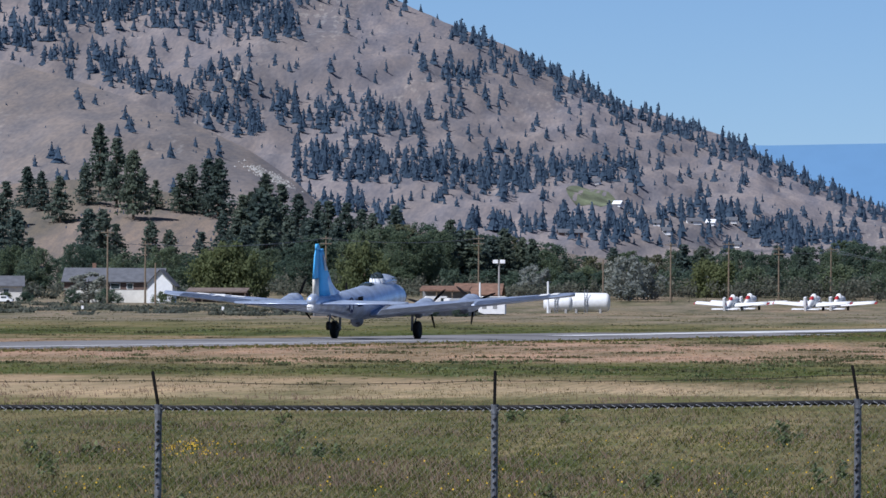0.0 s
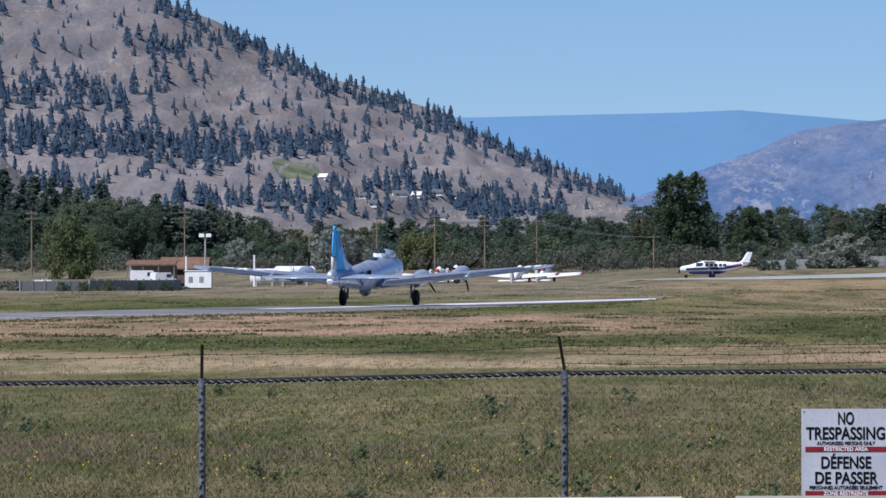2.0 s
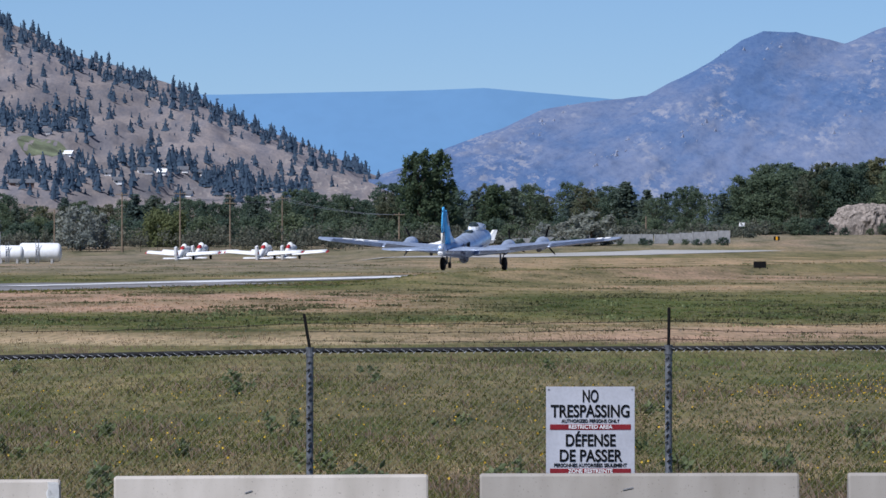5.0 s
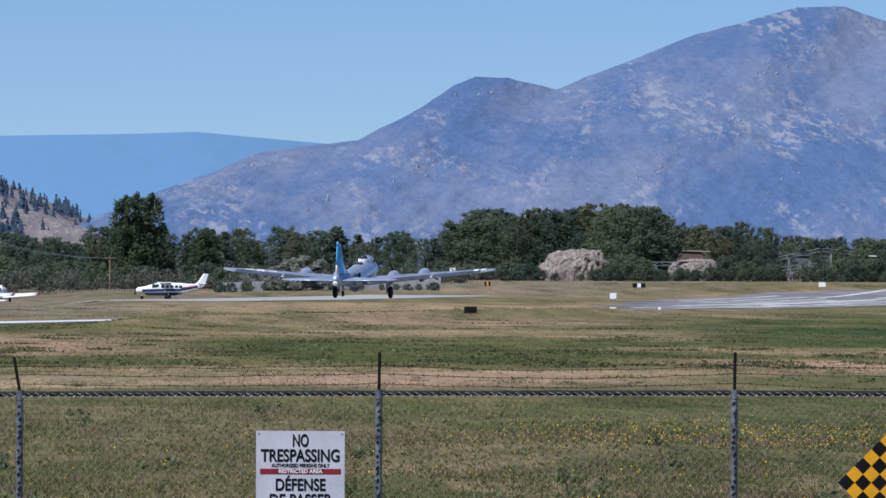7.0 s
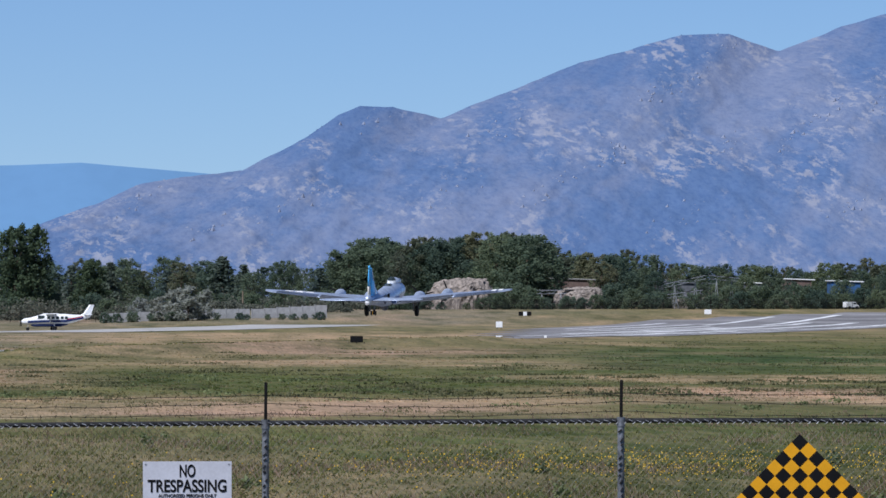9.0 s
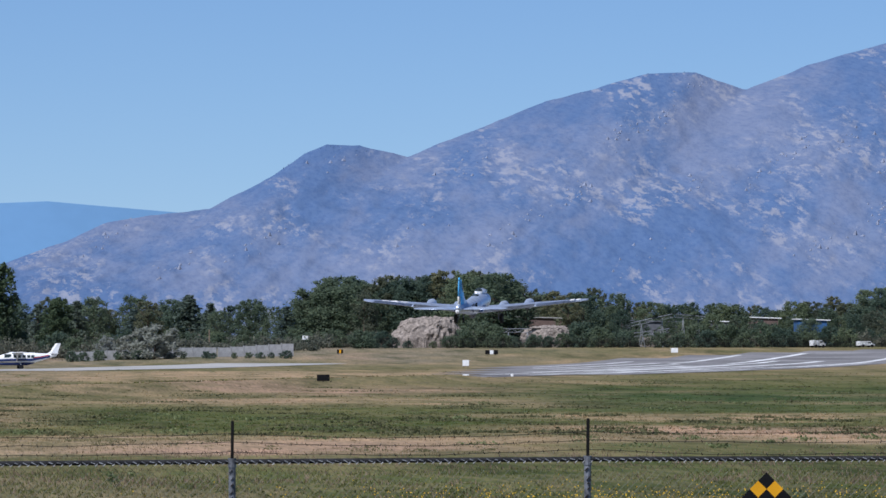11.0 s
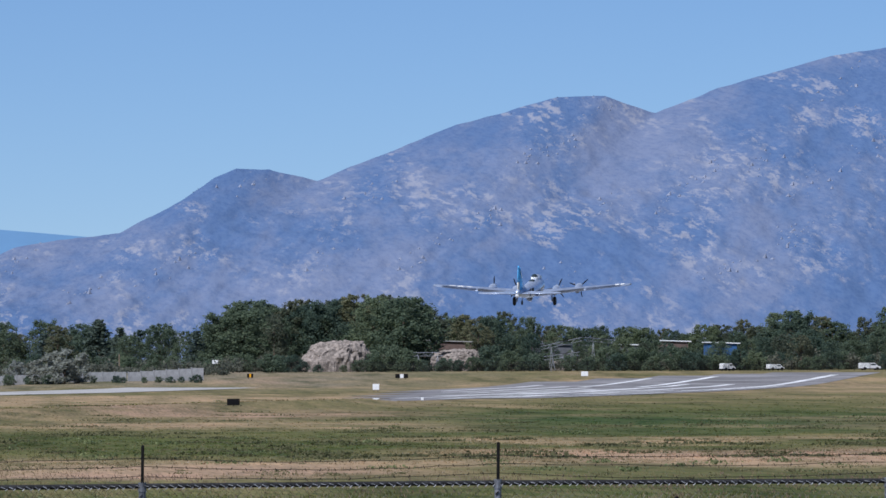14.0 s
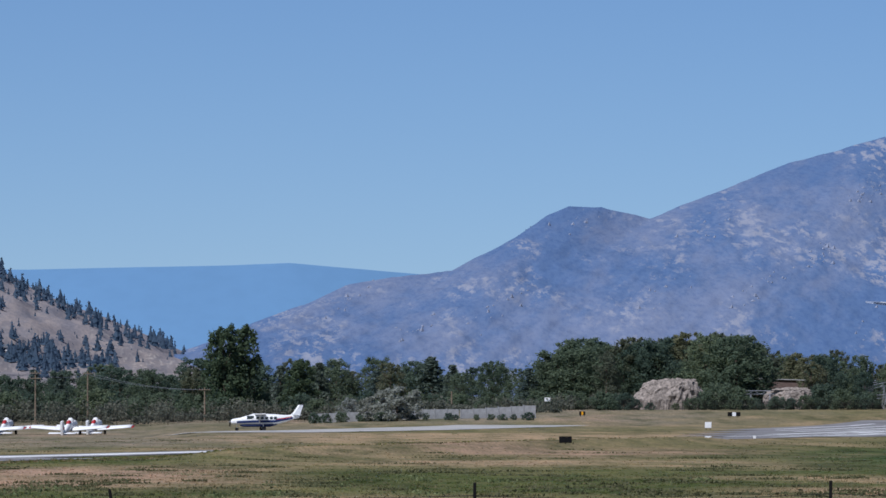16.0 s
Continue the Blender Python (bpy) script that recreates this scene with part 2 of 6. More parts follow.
M_ALU_WING = plain("sky_tinted_wing_aluminium", (0.47, 0.54, 0.68), 0.42, 0.55, var=0.22, scale=1.1, grain=24)
M_ALU_MID = plain("grey_aluminium", (0.38, 0.44, 0.56), 0.40, 0.7, var=0.16, scale=0.8)
M_ALU_DARK = plain("dull_aluminium", (0.22, 0.235, 0.27), 0.55, 0.5, var=0.2, scale=0.8)
M_BLUE = plain("blue_aircraft_paint", (0.11, 0.50, 0.98), 0.4, var=0.08, scale=1)
M_NAVY = plain("navy_insignia_paint", (0.015, 0.03, 0.11), 0.5, var=0.1, scale=1)
M_CREAM = plain("cream_paint", (0.72, 0.70, 0.62), 0.5, var=0.08, scale=1)
M_RUBBER = plain("tyre_rubber", (0.012, 0.012, 0.013), 0.8, var=0.3, scale=3)
M_GLASS = plain("dark_glazing", (0.04, 0.055, 0.06), 0.08, 0.0, var=0.2, scale=1)
M_BARK = plain("bark", (0.10, 0.075, 0.055), 0.9, var=0.3, scale=2)
M_POLE = plain("weathered_timber_pole", (0.22, 0.17, 0.12), 0.9, var=0.25, scale=2)
# M_LEAF, M_UNDER and M_NEEDLE are paled and blued for valley haze
M_LEAF = leafy("broadleaf_foliage", (0.100, 0.148, 0.112), (0.174, 0.228, 0.160), 0.34, 0.6)
M_LEAF_OLIVE = leafy("olive_foliage", (0.125, 0.148, 0.102), (0.200, 0.220, 0.155), 0.30, 0.6)
M_LEAF_PALE = leafy("willow_foliage", (0.125, 0.155, 0.072), (0.230, 0.258, 0.122), 0.1, 0.6)
M_LEAF_GREY = leafy("silver_foliage", (0.24, 0.26, 0.235), (0.42, 0.44, 0.40), 0.1, 0.55)
M_POPLAR = leafy("poplar_foliage", (0.062, 0.100, 0.060), (0.135, 0.178, 0.095), 0.1, 0.55)
M_UNDER = leafy("scrub_foliage", (0.105, 0.125, 0.100), (0.205, 0.205, 0.160), 0.1, 0.5)
M_NEEDLE = leafy("conifer_needles", (0.080, 0.114, 0.104), (0.138, 0.180, 0.150), 0.25, 0.5)
# hill pines get their haze through a bluer needle colour
M_FARWOOD = leafy("haze_blue_conifer_needles", (0.074, 0.120, 0.182), (0.106, 0.156, 0.225), 0.1, 0.5)
# crest pines: the mountain's blue haze is in the needle colour
M_MOUNT_WOOD = leafy("haze_blue_mountain_needles", (0.125, 0.180, 0.300), (0.150, 0.205, 0.325), 0.1, 0.5)
M_FLOWER = plain("yellow_petals", (0.62, 0.40, 0.03), 0.7, var=0.2, scale=3)
# dry soil of hill and foothill, tinted blue-grey to carry the haze
M_HILL = slope_material("haze_greyed_dry_hillside", (0.286, 0.252, 0.250), (0.38, 0.34, 0.31), (0.222, 0.196, 0.190), 0.012, 0.40, 0.62, open_rock=0.54)
M_FOOT = slope_material("haze_greyed_dry_foothill", (0.298, 0.264, 0.256), (0.37, 0.335, 0.305), (0.240, 0.208, 0.190), 0.016, 0.4, 0.66, open_rock=0.58)
M_BENCH = slope_material("dry_bench", (0.245, 0.196, 0.162), (0.34, 0.29, 0.24), (0.165, 0.142, 0.112), 0.05, 0.42, 0.6, open_rock=0.56)
# wood, scrub and rock colours all carry the blue of distant haze
M_MOUNT = crag_material("haze_blue_granite_mountainside", (0.098, 0.158, 0.292), (0.170, 0.208, 0.312), (0.268, 0.288, 0.358))
M_OUTCROP = plain("haze_blue_granite_outcrop", (0.235, 0.258, 0.330), 0.95, var=0.2, scale=0.2)
# aerial haze painted in: blue in place of forest green
M_RIDGE = plain("haze_blue_forest_ridge", (0.125, 0.245, 0.41), 0.95, var=0.05, scale=0.006)
M_GRAVEL = plain("gravel_and_spoil", (0.30, 0.255, 0.220), 0.95, var=0.45, scale=1.6, bump=0.9, grain=14)
M_ROOF_GREY = plain("grey_shingle_roof", (0.13, 0.135, 0.15), 0.85, var=0.2, scale=1)
M_ROOF_BROWN = plain("brown_shingle_roof", (0.22, 0.13, 0.09), 0.85, var=0.25, scale=1)
M_ROOF_TAN = plain("greyish_tan_roof", (0.20, 0.155, 0.13), 0.85, var=0.25, scale=1)
M_ROOF_BLUE = plain("blue_metal_cladding", (0.05, 0.125, 0.28), 0.5, var=0.1, scale=1)
M_STUCCO = plain("pale_stucco", (0.70, 0.68, 0.63), 0.85, var=0.1, scale=1)
M_BROWN_WALL = plain("brown_siding", (0.15, 0.105, 0.09), 0.85, var=0.2, scale=1)
M_PALE_WALL = plain("pale_block_wall", (0.40, 0.40, 0.40), 0.9, var=0.3, scale=0.5)
M_GREY_WALL = plain("grey_block_wall", (0.29, 0.295, 0.30), 0.9, var=0.2, scale=0.3)


# ---- building helpers ----
def part(name, bm, material, parent=None, label="", smooth=False):
    """Links a bmesh as one mesh object, under a thing or a part where one is given."""
    me = bpy.data.meshes.new(name)
    bm.to_mesh(me)
    bm.free()
    me.materials.append(material)
    if smooth:
        me.polygons.foreach_set("use_smooth", [True] * len(me.polygons))
    ob = new(name, me)
    ob.parent = parent
    if label:
        ob["label"] = label
    return ob


def mesh_part(name, verts, faces, material, parent=None, label="", smooth=False):
    me = bpy.data.meshes.new(name)
    me.from_pydata(verts, [], faces)
    me.update()
    me.materials.append(material)
    if smooth:
        me.polygons.foreach_set("use_smooth", [True] * len(me.polygons))
    ob = new(name, me)
    ob.parent = parent
    if label:
        ob["label"] = label
    return ob


def thing(name, m, label, category, group="", kind=""):
    ob = new(name)
    ob.matrix_basis = m
    return tagged(ob, label, category, group, kind)


def box(bm, c, size, m=Matrix(), bevel=0.0):
    r = bmesh.ops.create_cube(bm, size=1.0, matrix=m @ Matrix.Translation(c) @ Matrix.Diagonal((*size, 1)))
    if bevel:
        es = list({e for v in r["verts"] for e in v.link_edges})
        bmesh.ops.bevel(bm, geom=es, offset=bevel, segments=2, affect="EDGES")
    return bm


def tube(bm, a, b, r0, r1=None, seg=8, caps=True):
    a, b = Vector(a), Vector(b)
    r1 = r0 if r1 is None else r1
    d = b - a
    q = d.to_track_quat("Z", "Y").to_matrix().to_4x4()
    bmesh.ops.create_cone(bm, cap_ends=caps, segments=seg, radius1=r0, radius2=r1, depth=d.length, matrix=Matrix.Translation((a + b) / 2) @ q)
    return bm


def ball(bm, c, r, scale=(1, 1, 1), sub=2):
    bmesh.ops.create_icosphere(bm, subdivisions=sub, radius=r, matrix=Matrix.Translation(c) @ Matrix.Diagonal((*scale, 1)))
    return bm


def loft(bm, rings, close=True):
    """Skins rings of equal count; caps both ends."""
    vs = [[bm.verts.new(p) for p in ring] for ring in rings]
    k = len(vs[0])
    for a, b in zip(vs, vs[1:]):
        for i in range(k):
            bm.faces.new((a[i], a[(i + 1) % k], b[(i + 1) % k], b[i]))
    if close:
        bm.faces.new(list(reversed(vs[0])))
        bm.faces.new(vs[-1])
    bmesh.ops.recalc_face_normals(bm, faces=bm.faces)
    return bm


def oval(y, cz, w, h, k=20, power=2.0):
    out = []
    for i in range(k):
        a = 2 * math.pi * i / k
        c, s_ = math.cos(a), math.sin(a)
        out.append((w * math.copysign(abs(c) ** (2 / power), c), y, cz + h * math.copysign(abs(s_) ** (2 / power), s_)))
    return out


def B():
    return bmesh.new()


def smooth01(a, b, x):
    t = min(1.0, max(0.0, (x - a) / (b - a)))
    return t * t * (3 - 2 * t)


def site(u, d, z=0.0):
    """A place by its bearing u (thousandths to the right of +Y) and its distance along Y."""
    return Vector((u * d / 1000, d, z))


# ---- ground ----
PROFILE = [(-60, 0.7), (20, 0.85), (58, 1.0), (64, 0.95), (110, 0.62), (300, 0.06), (450, -0.14), (545, -0.20), (670, -0.15), (900, 0.0), (1150, 0.25), (1300, 0.6), (1500, 1.6), (1750, 2.9), (2300, 3.4), (5200, 4.0)]


def ground_z(x, y):
    z = float(np.interp(y, [p[0] for p in PROFILE], [p[1] for p in PROFILE]))
    u = 1000 * x / max(y, 1)
    if -12 < u < 80:
        crest = 173.4 / (0.2387 - u / 1000) - 13 / math.sin(0.2343 - u / 1000) - 45
        z += 0.85 * smooth01(-11, 6, u) * (1 - smooth01(64, 76, u)) * math.exp(-((y - crest) / 42) ** 2)
    z += 2.1 * smooth01(8, 30, u) * smooth01(1380, 1590, y)
    z -= 1.15 * (0.25 + 0.75 * smooth01(-106, -90, u)) * (1 - smooth01(-12, -2, u)) * smooth01(1000, 1250, y) * (1 - smooth01(1450, 1600, y))
    return z


def ground_sheet(name, cols, rows, material, lift=0.0):
    verts = [(u * max(d, 30) / 1000, d, ground_z(u * max(d, 30) / 1000, d) + lift) for d in rows for u in cols]
    k = len(cols)
    faces = [(r * k + c, r * k + c + 1, (r + 1) * k + c + 1, (r + 1) * k + c) for r in range(len(rows) - 1) for c in range(k - 1)]
    return mesh_part(name, verts, faces, material, smooth=True)


cols = [-20000, -6000, -2000, -900, -450, -300, -220] + [x for x in np.arange(-170, 171, 4.0)] + [220, 300, 450, 900, 2000, 6000, 20000]
rows = [-400, -60, 2, 15, 30, 45, 52, 58, 64, 72, 85, 110, 140, 180, 230, 300, 370] + list(range(430, 901, 20)) + list(range(940, 1800, 40)) + [1900, 2100, 2300, 2700, 3300, 4000, 5200]
ground = ground_sheet("ground", cols, [float(r) for r in rows], M_FIELD)
tagged(ground, "dry straw and green airfield grass in patches", "ground", kind="structure")

RUN_A, RUN_DIR = Vector((-43.3, 545.0)), Vector((0.2322, 0.9727)).normalized()
RUN_SIDE = Vector((RUN_DIR.y, -RUN_DIR.x))


def strip(name, a, heading, s0, s1, o0, o1, material, lift, label, step=15.0):
    """A paved strip along a heading: from s0 to s1 along it, from o0 to o1 to its right."""
    side = Vector((heading.y, -heading.x))
    n = max(2, int((s1 - s0) / step))
    m = max(2, int(abs(o1 - o0) / 6) + 1)
    verts, faces = [], []
    for i in range(n + 1):
        for j in range(m + 1):
            q = a + heading * (s0 + (s1 - s0) * i / n) + side * (o0 + (o1 - o0) * j / m)
            verts.append((q.x, q.y, ground_z(q.x, q.y) + lift))
    for i in range(n):
        for j in range(m):
            k = i * (m + 1) + j
            faces.append((k, k + 1, k + m + 2, k + m + 1))
    ob = mesh_part(name, verts, faces, material, smooth=True)
    return tagged(ob, label, "pavement", kind="structure")


strip("runway", RUN_A, RUN_DIR, -260, 84, -8, 15, M_ASPHALT, 0.05, "long grey asphalt runway with worn pale streaks")
strip("runway", RUN_A, RUN_DIR, 84, 525, -4, 8, M_ASPHALT, 0.05, "narrow middle stretch of the grey runway")
strip("runway", RUN_A, RUN_DIR, 525, 1030, -8, 15, M_ASPHALT, 0.05, "far end of the grey asphalt runway")
for o0, o1, s0, s1 in ((-17, -8, 545, 1012), (-27, -17, 610, 990), (-36, -27, 680, 962), (-45, -36, 745, 930)):
    strip("runway_shoulder", RUN_A, RUN_DIR, s0, s1, o0, o1, M_ASPHALT, 0.05, "grey asphalt apron where the runway flares out")
# wide white strip laid over the asphalt
strip("pavement", RUN_A, RUN_DIR, 84, 178, 0.5, 6, M_MARK, 0.09, "wide white stretch along the runway")
for o, s0, s1, w in ((-12.5, 600, 700, 1.6), (-9.0, 590, 820, 0.9), (-5.5, 520, 580, 1.0), (-5.5, 620, 700, 1.0), (0.0, 540, 640, 1.2), (4.5, 500, 600, 0.9), (4.5, 640, 760, 0.9), (10.5, 580, 700, 1.0), (10.5, 760, 880, 0.8), (-15.0, 700, 800, 1.4), (-15.0, 860, 980, 1.1), (-7.4, 660, 760, 1.4), (2.2, 600, 700, 1.2), (6.0, 540, 620, 1.0), (-11.0, 760, 900, 1.2), (-2.5, 700, 900, 1.4), (7.5, 740, 1000, 1.2), (1.0, 40, 84, 4.0), (-22.0, 690, 840, 1.2), (-30.0, 720, 870, 1.2), (-38.0, 770, 890, 1.0), (-26.0, 860, 960, 1.0), (9.0, -140, -20, 1.0), (3.5, 174, 215, 1.8)):
    strip("runway_marking", RUN_A, RUN_DIR, s0, s1, o, o + w * (1.5 if s0 > 490 else 0.8), M_MARK, 0.09, "worn white painted line on the runway", 25)
strip("pavement", Vector((4, 1215)), Vector((0.28, 0.96)), 0, 200, -14, 12, M_PALE_PAVE, 0.06, "pale concrete taxiway behind the parked aeroplane")


# ---- mountains ----
def massif(name, profile, d_ridge, d_base, v_base, u_step, rough, material, label, seed, depth_rows=46, scale=1.0, crag=0.0, skew=0.0):
    us = np.arange(profile[0][0], profile[-1][0] + u_step, u_step)
    pu, pv = [p[0] for p in profile], [p[1] for p in profile]
    verts, faces = [], []
    k = len(us)
    for r in range(depth_rows + 1):
        f = r / depth_rows
        d = d_base + (d_ridge - d_base) * f
        for u in us:
            v = float(np.mean(np.interp([u + (skew + skew * 0.3 * q) * (1 - f) for q in (-2, -1, 0, 1, 2)], pu, pv)))
            z_top = EYE_Z + v * d_ridge / 1000
            z_base = EYE_Z + v_base * d_base / 1000
            z = z_base + (z_top - z_base) * f ** 1.15
            p = Vector((u * d / 1000, (d - d_base) * 0.16, 0)) * (scale / 130)
            n1 = noise.fractal(p + Vector((seed, 0, 0)), 0.85, 2.1, 7)
            n2 = 0.6 - 1.6 * abs(noise.fractal(Vector((p.x * 1.3 - p.y * 1.5, p.y * 0.5, seed + 3)), 0.9, 2.1, 5))
            env = min(1.0, f * 3) * (0.25 + 0.75 * min(1, (1 - f) * 4))
            z += rough * (n1 + 0.9 * n2) * env
            if crag:
                q = Vector((p.x * 5.5 - f * 3.0, f * 9.0 + p.x * 1.5, seed + 7))
                z += crag * (0.5 - 1.5 * abs(noise.fractal(q, 0.8, 2.1, 5))) * env
            verts.append((u * d / 1000, d, z))
    for r in range(depth_rows):
        for c in range(k - 1):
            a = r * k + c
            faces.append((a, a + 1, a + k + 1, a + k))
    back = len(verts)
    for u in us:
        verts.append((u * (d_ridge + 60) / 1000, d_ridge + 60, -5.0))
    crest = len(verts)
    verts.extend(verts[depth_rows * k:depth_rows * k + k])
    for c in range(k - 1):
        faces.append((crest + c, crest + c + 1, back + c + 1, back + c))
    ob = mesh_part(name, verts, faces, material, smooth=True)
    tagged(ob, label, "mountain", kind="structure")
    return ob, us, verts, k


massif("backdrop_far_ridge", [(-200, 21), (-60, 20.5), (-27, 19.4), (2, 20.0), (10, 20.3), (17, 19.7), (30, 18.6), (60, 16), (120, 14)], 4860, 4700, 0, 2.0, 0.5, M_RIDGE, "distant forested ridge under the sky, coloured blue for haze", 3, 8)
MOUNT = massif("backdrop_granite_mountain", [(-30, 1), (-8, 6.5), (4.7, 12.2), (11.5, 14.7), (17.7, 17.3), (23.9, 18.4), (32, 19.2), (38, 22.2), (41, 23.8), (45, 26.7), (48, 27.9), (52.5, 28.0), (59.1, 26.5), (78, 34.0), (92, 37.8), (98.5, 38.0), (105.3, 35.6), (114, 38.9), (129.6, 43.2), (139.6, 44.7), (175, 47), (260, 38)], 4600, 3300, -0.5, 0.5, 4.6, M_MOUNT, "huge granite mountain, forest and pale outcrops coloured with blue haze", 11, 110, crag=1.6, skew=26.0)
HILL = massif("backdrop_hill", [(-260, 70), (-140, 62), (-95, 47), (-75, 38.4), (-61, 32.3), (-46, 24.9), (-33, 20.6), (-26, 17.4), (-19, 14.1), (-11, 11.0), (-5.5, 8.6), (0, 6), (9, 2.5), (16, 0)], 4200, 2900, -0.5, 0.8, 9.0, M_HILL, "tall dry hillside scattered with dark pines", 5, 60, crag=2.2)
FOOT = massif("foothill", [(-260, 44), (-131, 30.6), (-119.7, 27.4), (-108, 23.4), (-97, 18.2), (-90.5, 14.0), (-84, 8), (-78, 3), (-74, 0)], 2650, 2050, 0, 0.8, 4.0, M_FOOT, "bare dry grass foothill with few pines", 8, 40)
BENCH = massif("foothill_bench", [(-260, 18), (-131, 13.5), (-118, 14.5), (-105, 12.0), (-97, 10.5), (-90, 8.5), (-82, 7.5), (-70, 7.5), (-60, 6), (-50, 4), (-30, 3.8), (-20, 2)], 1960, 1750, 0, 0.8, 1.5, M_BENCH, "dry brown bench of land behind the houses", 9, 24)


# ---- woods on the hills ----
def hill_point(land, u, f):
    """A point on a hillside: bearing u, and f from its foot (0) to its crest (1)."""
    _, us, verts, k = land
    rows_n = len(verts) // k - 3
    r = min(rows_n - 1, max(0, int(f * rows_n)))
    c = min(k - 2, max(0, int((u - us[0]) / (us[1] - us[0]))))
    g = f * rows_n - r
    w = min(1.0, max(0.0, (u - us[c]) / (us[1] - us[0])))
    a = Vector(verts[r * k + c]).lerp(Vector(verts[r * k + c + 1]), w)
    b = Vector(verts[(r + 1) * k + c]).lerp(Vector(verts[(r + 1) * k + c + 1]), w)
    p = a.lerp(b, g)
    return Vector((u * p.y / 1000, p.y, p.z))


def spire(verts, faces, p, h, w, rnd):
    """One small ragged conifer: three jagged tiers and loose sprays round them."""
    for z0, z1, k in ((0.06, 0.52, 1.0), (0.28, 0.76, 0.74), (0.52, 1.0, 0.46)):
        base = len(verts)
        sway = rnd.uniform(-0.06, 0.06) * w
        for i in range(7):
            a = 2 * math.pi * i / 7 + rnd.uniform(-0.3, 0.3)
            r = w * k * rnd.uniform(0.5, 1.05)
            verts.append((p.x + sway + r * math.cos(a), p.y + r * math.sin(a), p.z + h * (z0 + rnd.uniform(-0.06, 0.06))))
        verts.append((p.x + sway, p.y, p.z + z1 * h))
        for i in range(7):
            faces.append((base + i, base + (i + 1) % 7, base + 7))
    full = rnd.uniform(0.5, 0.95)
    for _ in range(10):
        f = rnd.random() ** 1.2
        r = w * ((1 - f) ** full) * rnd.uniform(0.6, 1.1)
        a = rnd.uniform(0, 6.283)
        c = Vector((p.x + r * math.cos(a), p.y + r * math.sin(a), p.z + h * (0.08 + 0.88 * f)))
        k = h * rnd.uniform(0.04, 0.085)
        n = len(verts)
        dy = rnd.uniform(-1, 1) * k
        verts.extend([(c.x - k, c.y - dy, c.z - 0.2 * k), (c.x, c.y + dy, c.z - 0.7 * k), (c.x + k, c.y + dy, c.z - 0.1 * k), (c.x, c.y - dy, c.z + k)])
        faces.append((n, n + 1, n + 2, n + 3))


CLEARINGS = ((-55, -46, 10.4, 13.6), (-42, -27, 7.6, 8.8), (-58, -49, 5.4, 7.2), (-72, -46, 9.2, 11.0))


def woods(name, land, count, u0, u1, f0, f1, h0, h1, material, label, seed, clump=0.5, scale=0.012):
    rnd = random.Random(seed)
    verts, faces = [], []
    made = tries = 0
    while made < count and tries < count * 30:
        tries += 1
        u, f = rnd.uniform(u0, u1), rnd.uniform(f0, f1)
        p = hill_point(land, u, f)
        if rnd.random() > min(1.0, (hill_point(land, u, 1.0).z - 3) / (0.036 * 4200)):
            continue
        v = 1000 * (p.z - EYE_Z) / p.y
        if land is HILL and any(a < u < b and c < v < d for a, b, c, d in CLEARINGS) and rnd.random() < 0.88:
            continue
        den = noise.fractal(Vector((p.x * scale, p.y * scale * 0.13, seed)), 1.0, 2.0, 4)
        if den < clump * rnd.uniform(-0.3, 1.0) - 0.05:
            continue
        h = rnd.uniform(h0, h1) * (0.75 if rnd.random() < 0.3 else 1.0)
        p.z -= 0.4
        spire(verts, faces, p, h, h * rnd.uniform(0.28, 0.46), rnd)
        made += 1
    ob = mesh_part(name, verts, faces, material)
    return tagged(ob, label, "woods", kind="stuff")


# belts of pines on the hillside: bearing and height along each, half its depth, how dense
BELTS = (
    ([(-134, 34.0), (-123, 32.0), (-115, 28.5), (-107, 26.0), (-101, 23.0), (-97, 21.0)], 1.4, 0.85),
    ([(-102, 27.5), (-95, 24.5), (-86, 22.8), (-78, 22.0), (-70, 23.5)], 1.7, 0.62),
    ([(-89, 16.6), (-84, 16.2), (-76, 15.6), (-70, 15.4), (-62, 14.4), (-55, 15.2), (-46, 15.2)], 1.7, 1.05),
    ([(-125, 38.5), (-116, 39.5), (-104, 38.0), (-92, 36.8)], 3.0, 1.2),
    ([(-72, 29.5), (-66, 28.4), (-60, 30.0)], 1.6, 0.5),
)
LOWER_BELTS = (
    ([(-66, 7.6), (-57, 8.0), (-50, 7.2), (-43, 8.0), (-37, 9.0), (-31, 8.4), (-24, 7.2), (-16, 6.0)], 1.5, 1.0),
    ([(-68, 34.0), (-58, 29.5), (-46, 23.6), (-33, 19.2), (-26, 16.2), (-19, 12.9), (-8, 9.0)], 0.9, 0.9),
    ([(-92, 11.5), (-84, 11.0), (-74, 10.5), (-66, 11.0)], 1.4, 0.35),
)


def pine_density(u, v):
    best = 0.0
    for line, half, k in BELTS + LOWER_BELTS:
        if line[0][0] - 2 < u < line[-1][0] + 2:
            mid = float(np.interp(u, [p[0] for p in line], [p[1] for p in line]))
            best = max(best, k * math.exp(-((v - mid) / half) ** 2))
    return best


def face_point(land, u, v):
    """The first point up a hillside that stands at height v (thousandths) over the horizon."""
    f = next((i / 70 for i in range(71) if (lambda p: (p.z - EYE_Z) / p.y * 1000 >= v)(hill_point(land, u, i / 70))), None)
    return None if f is None else hill_point(land, u, max(0.0, f - rnd.random() / 70))


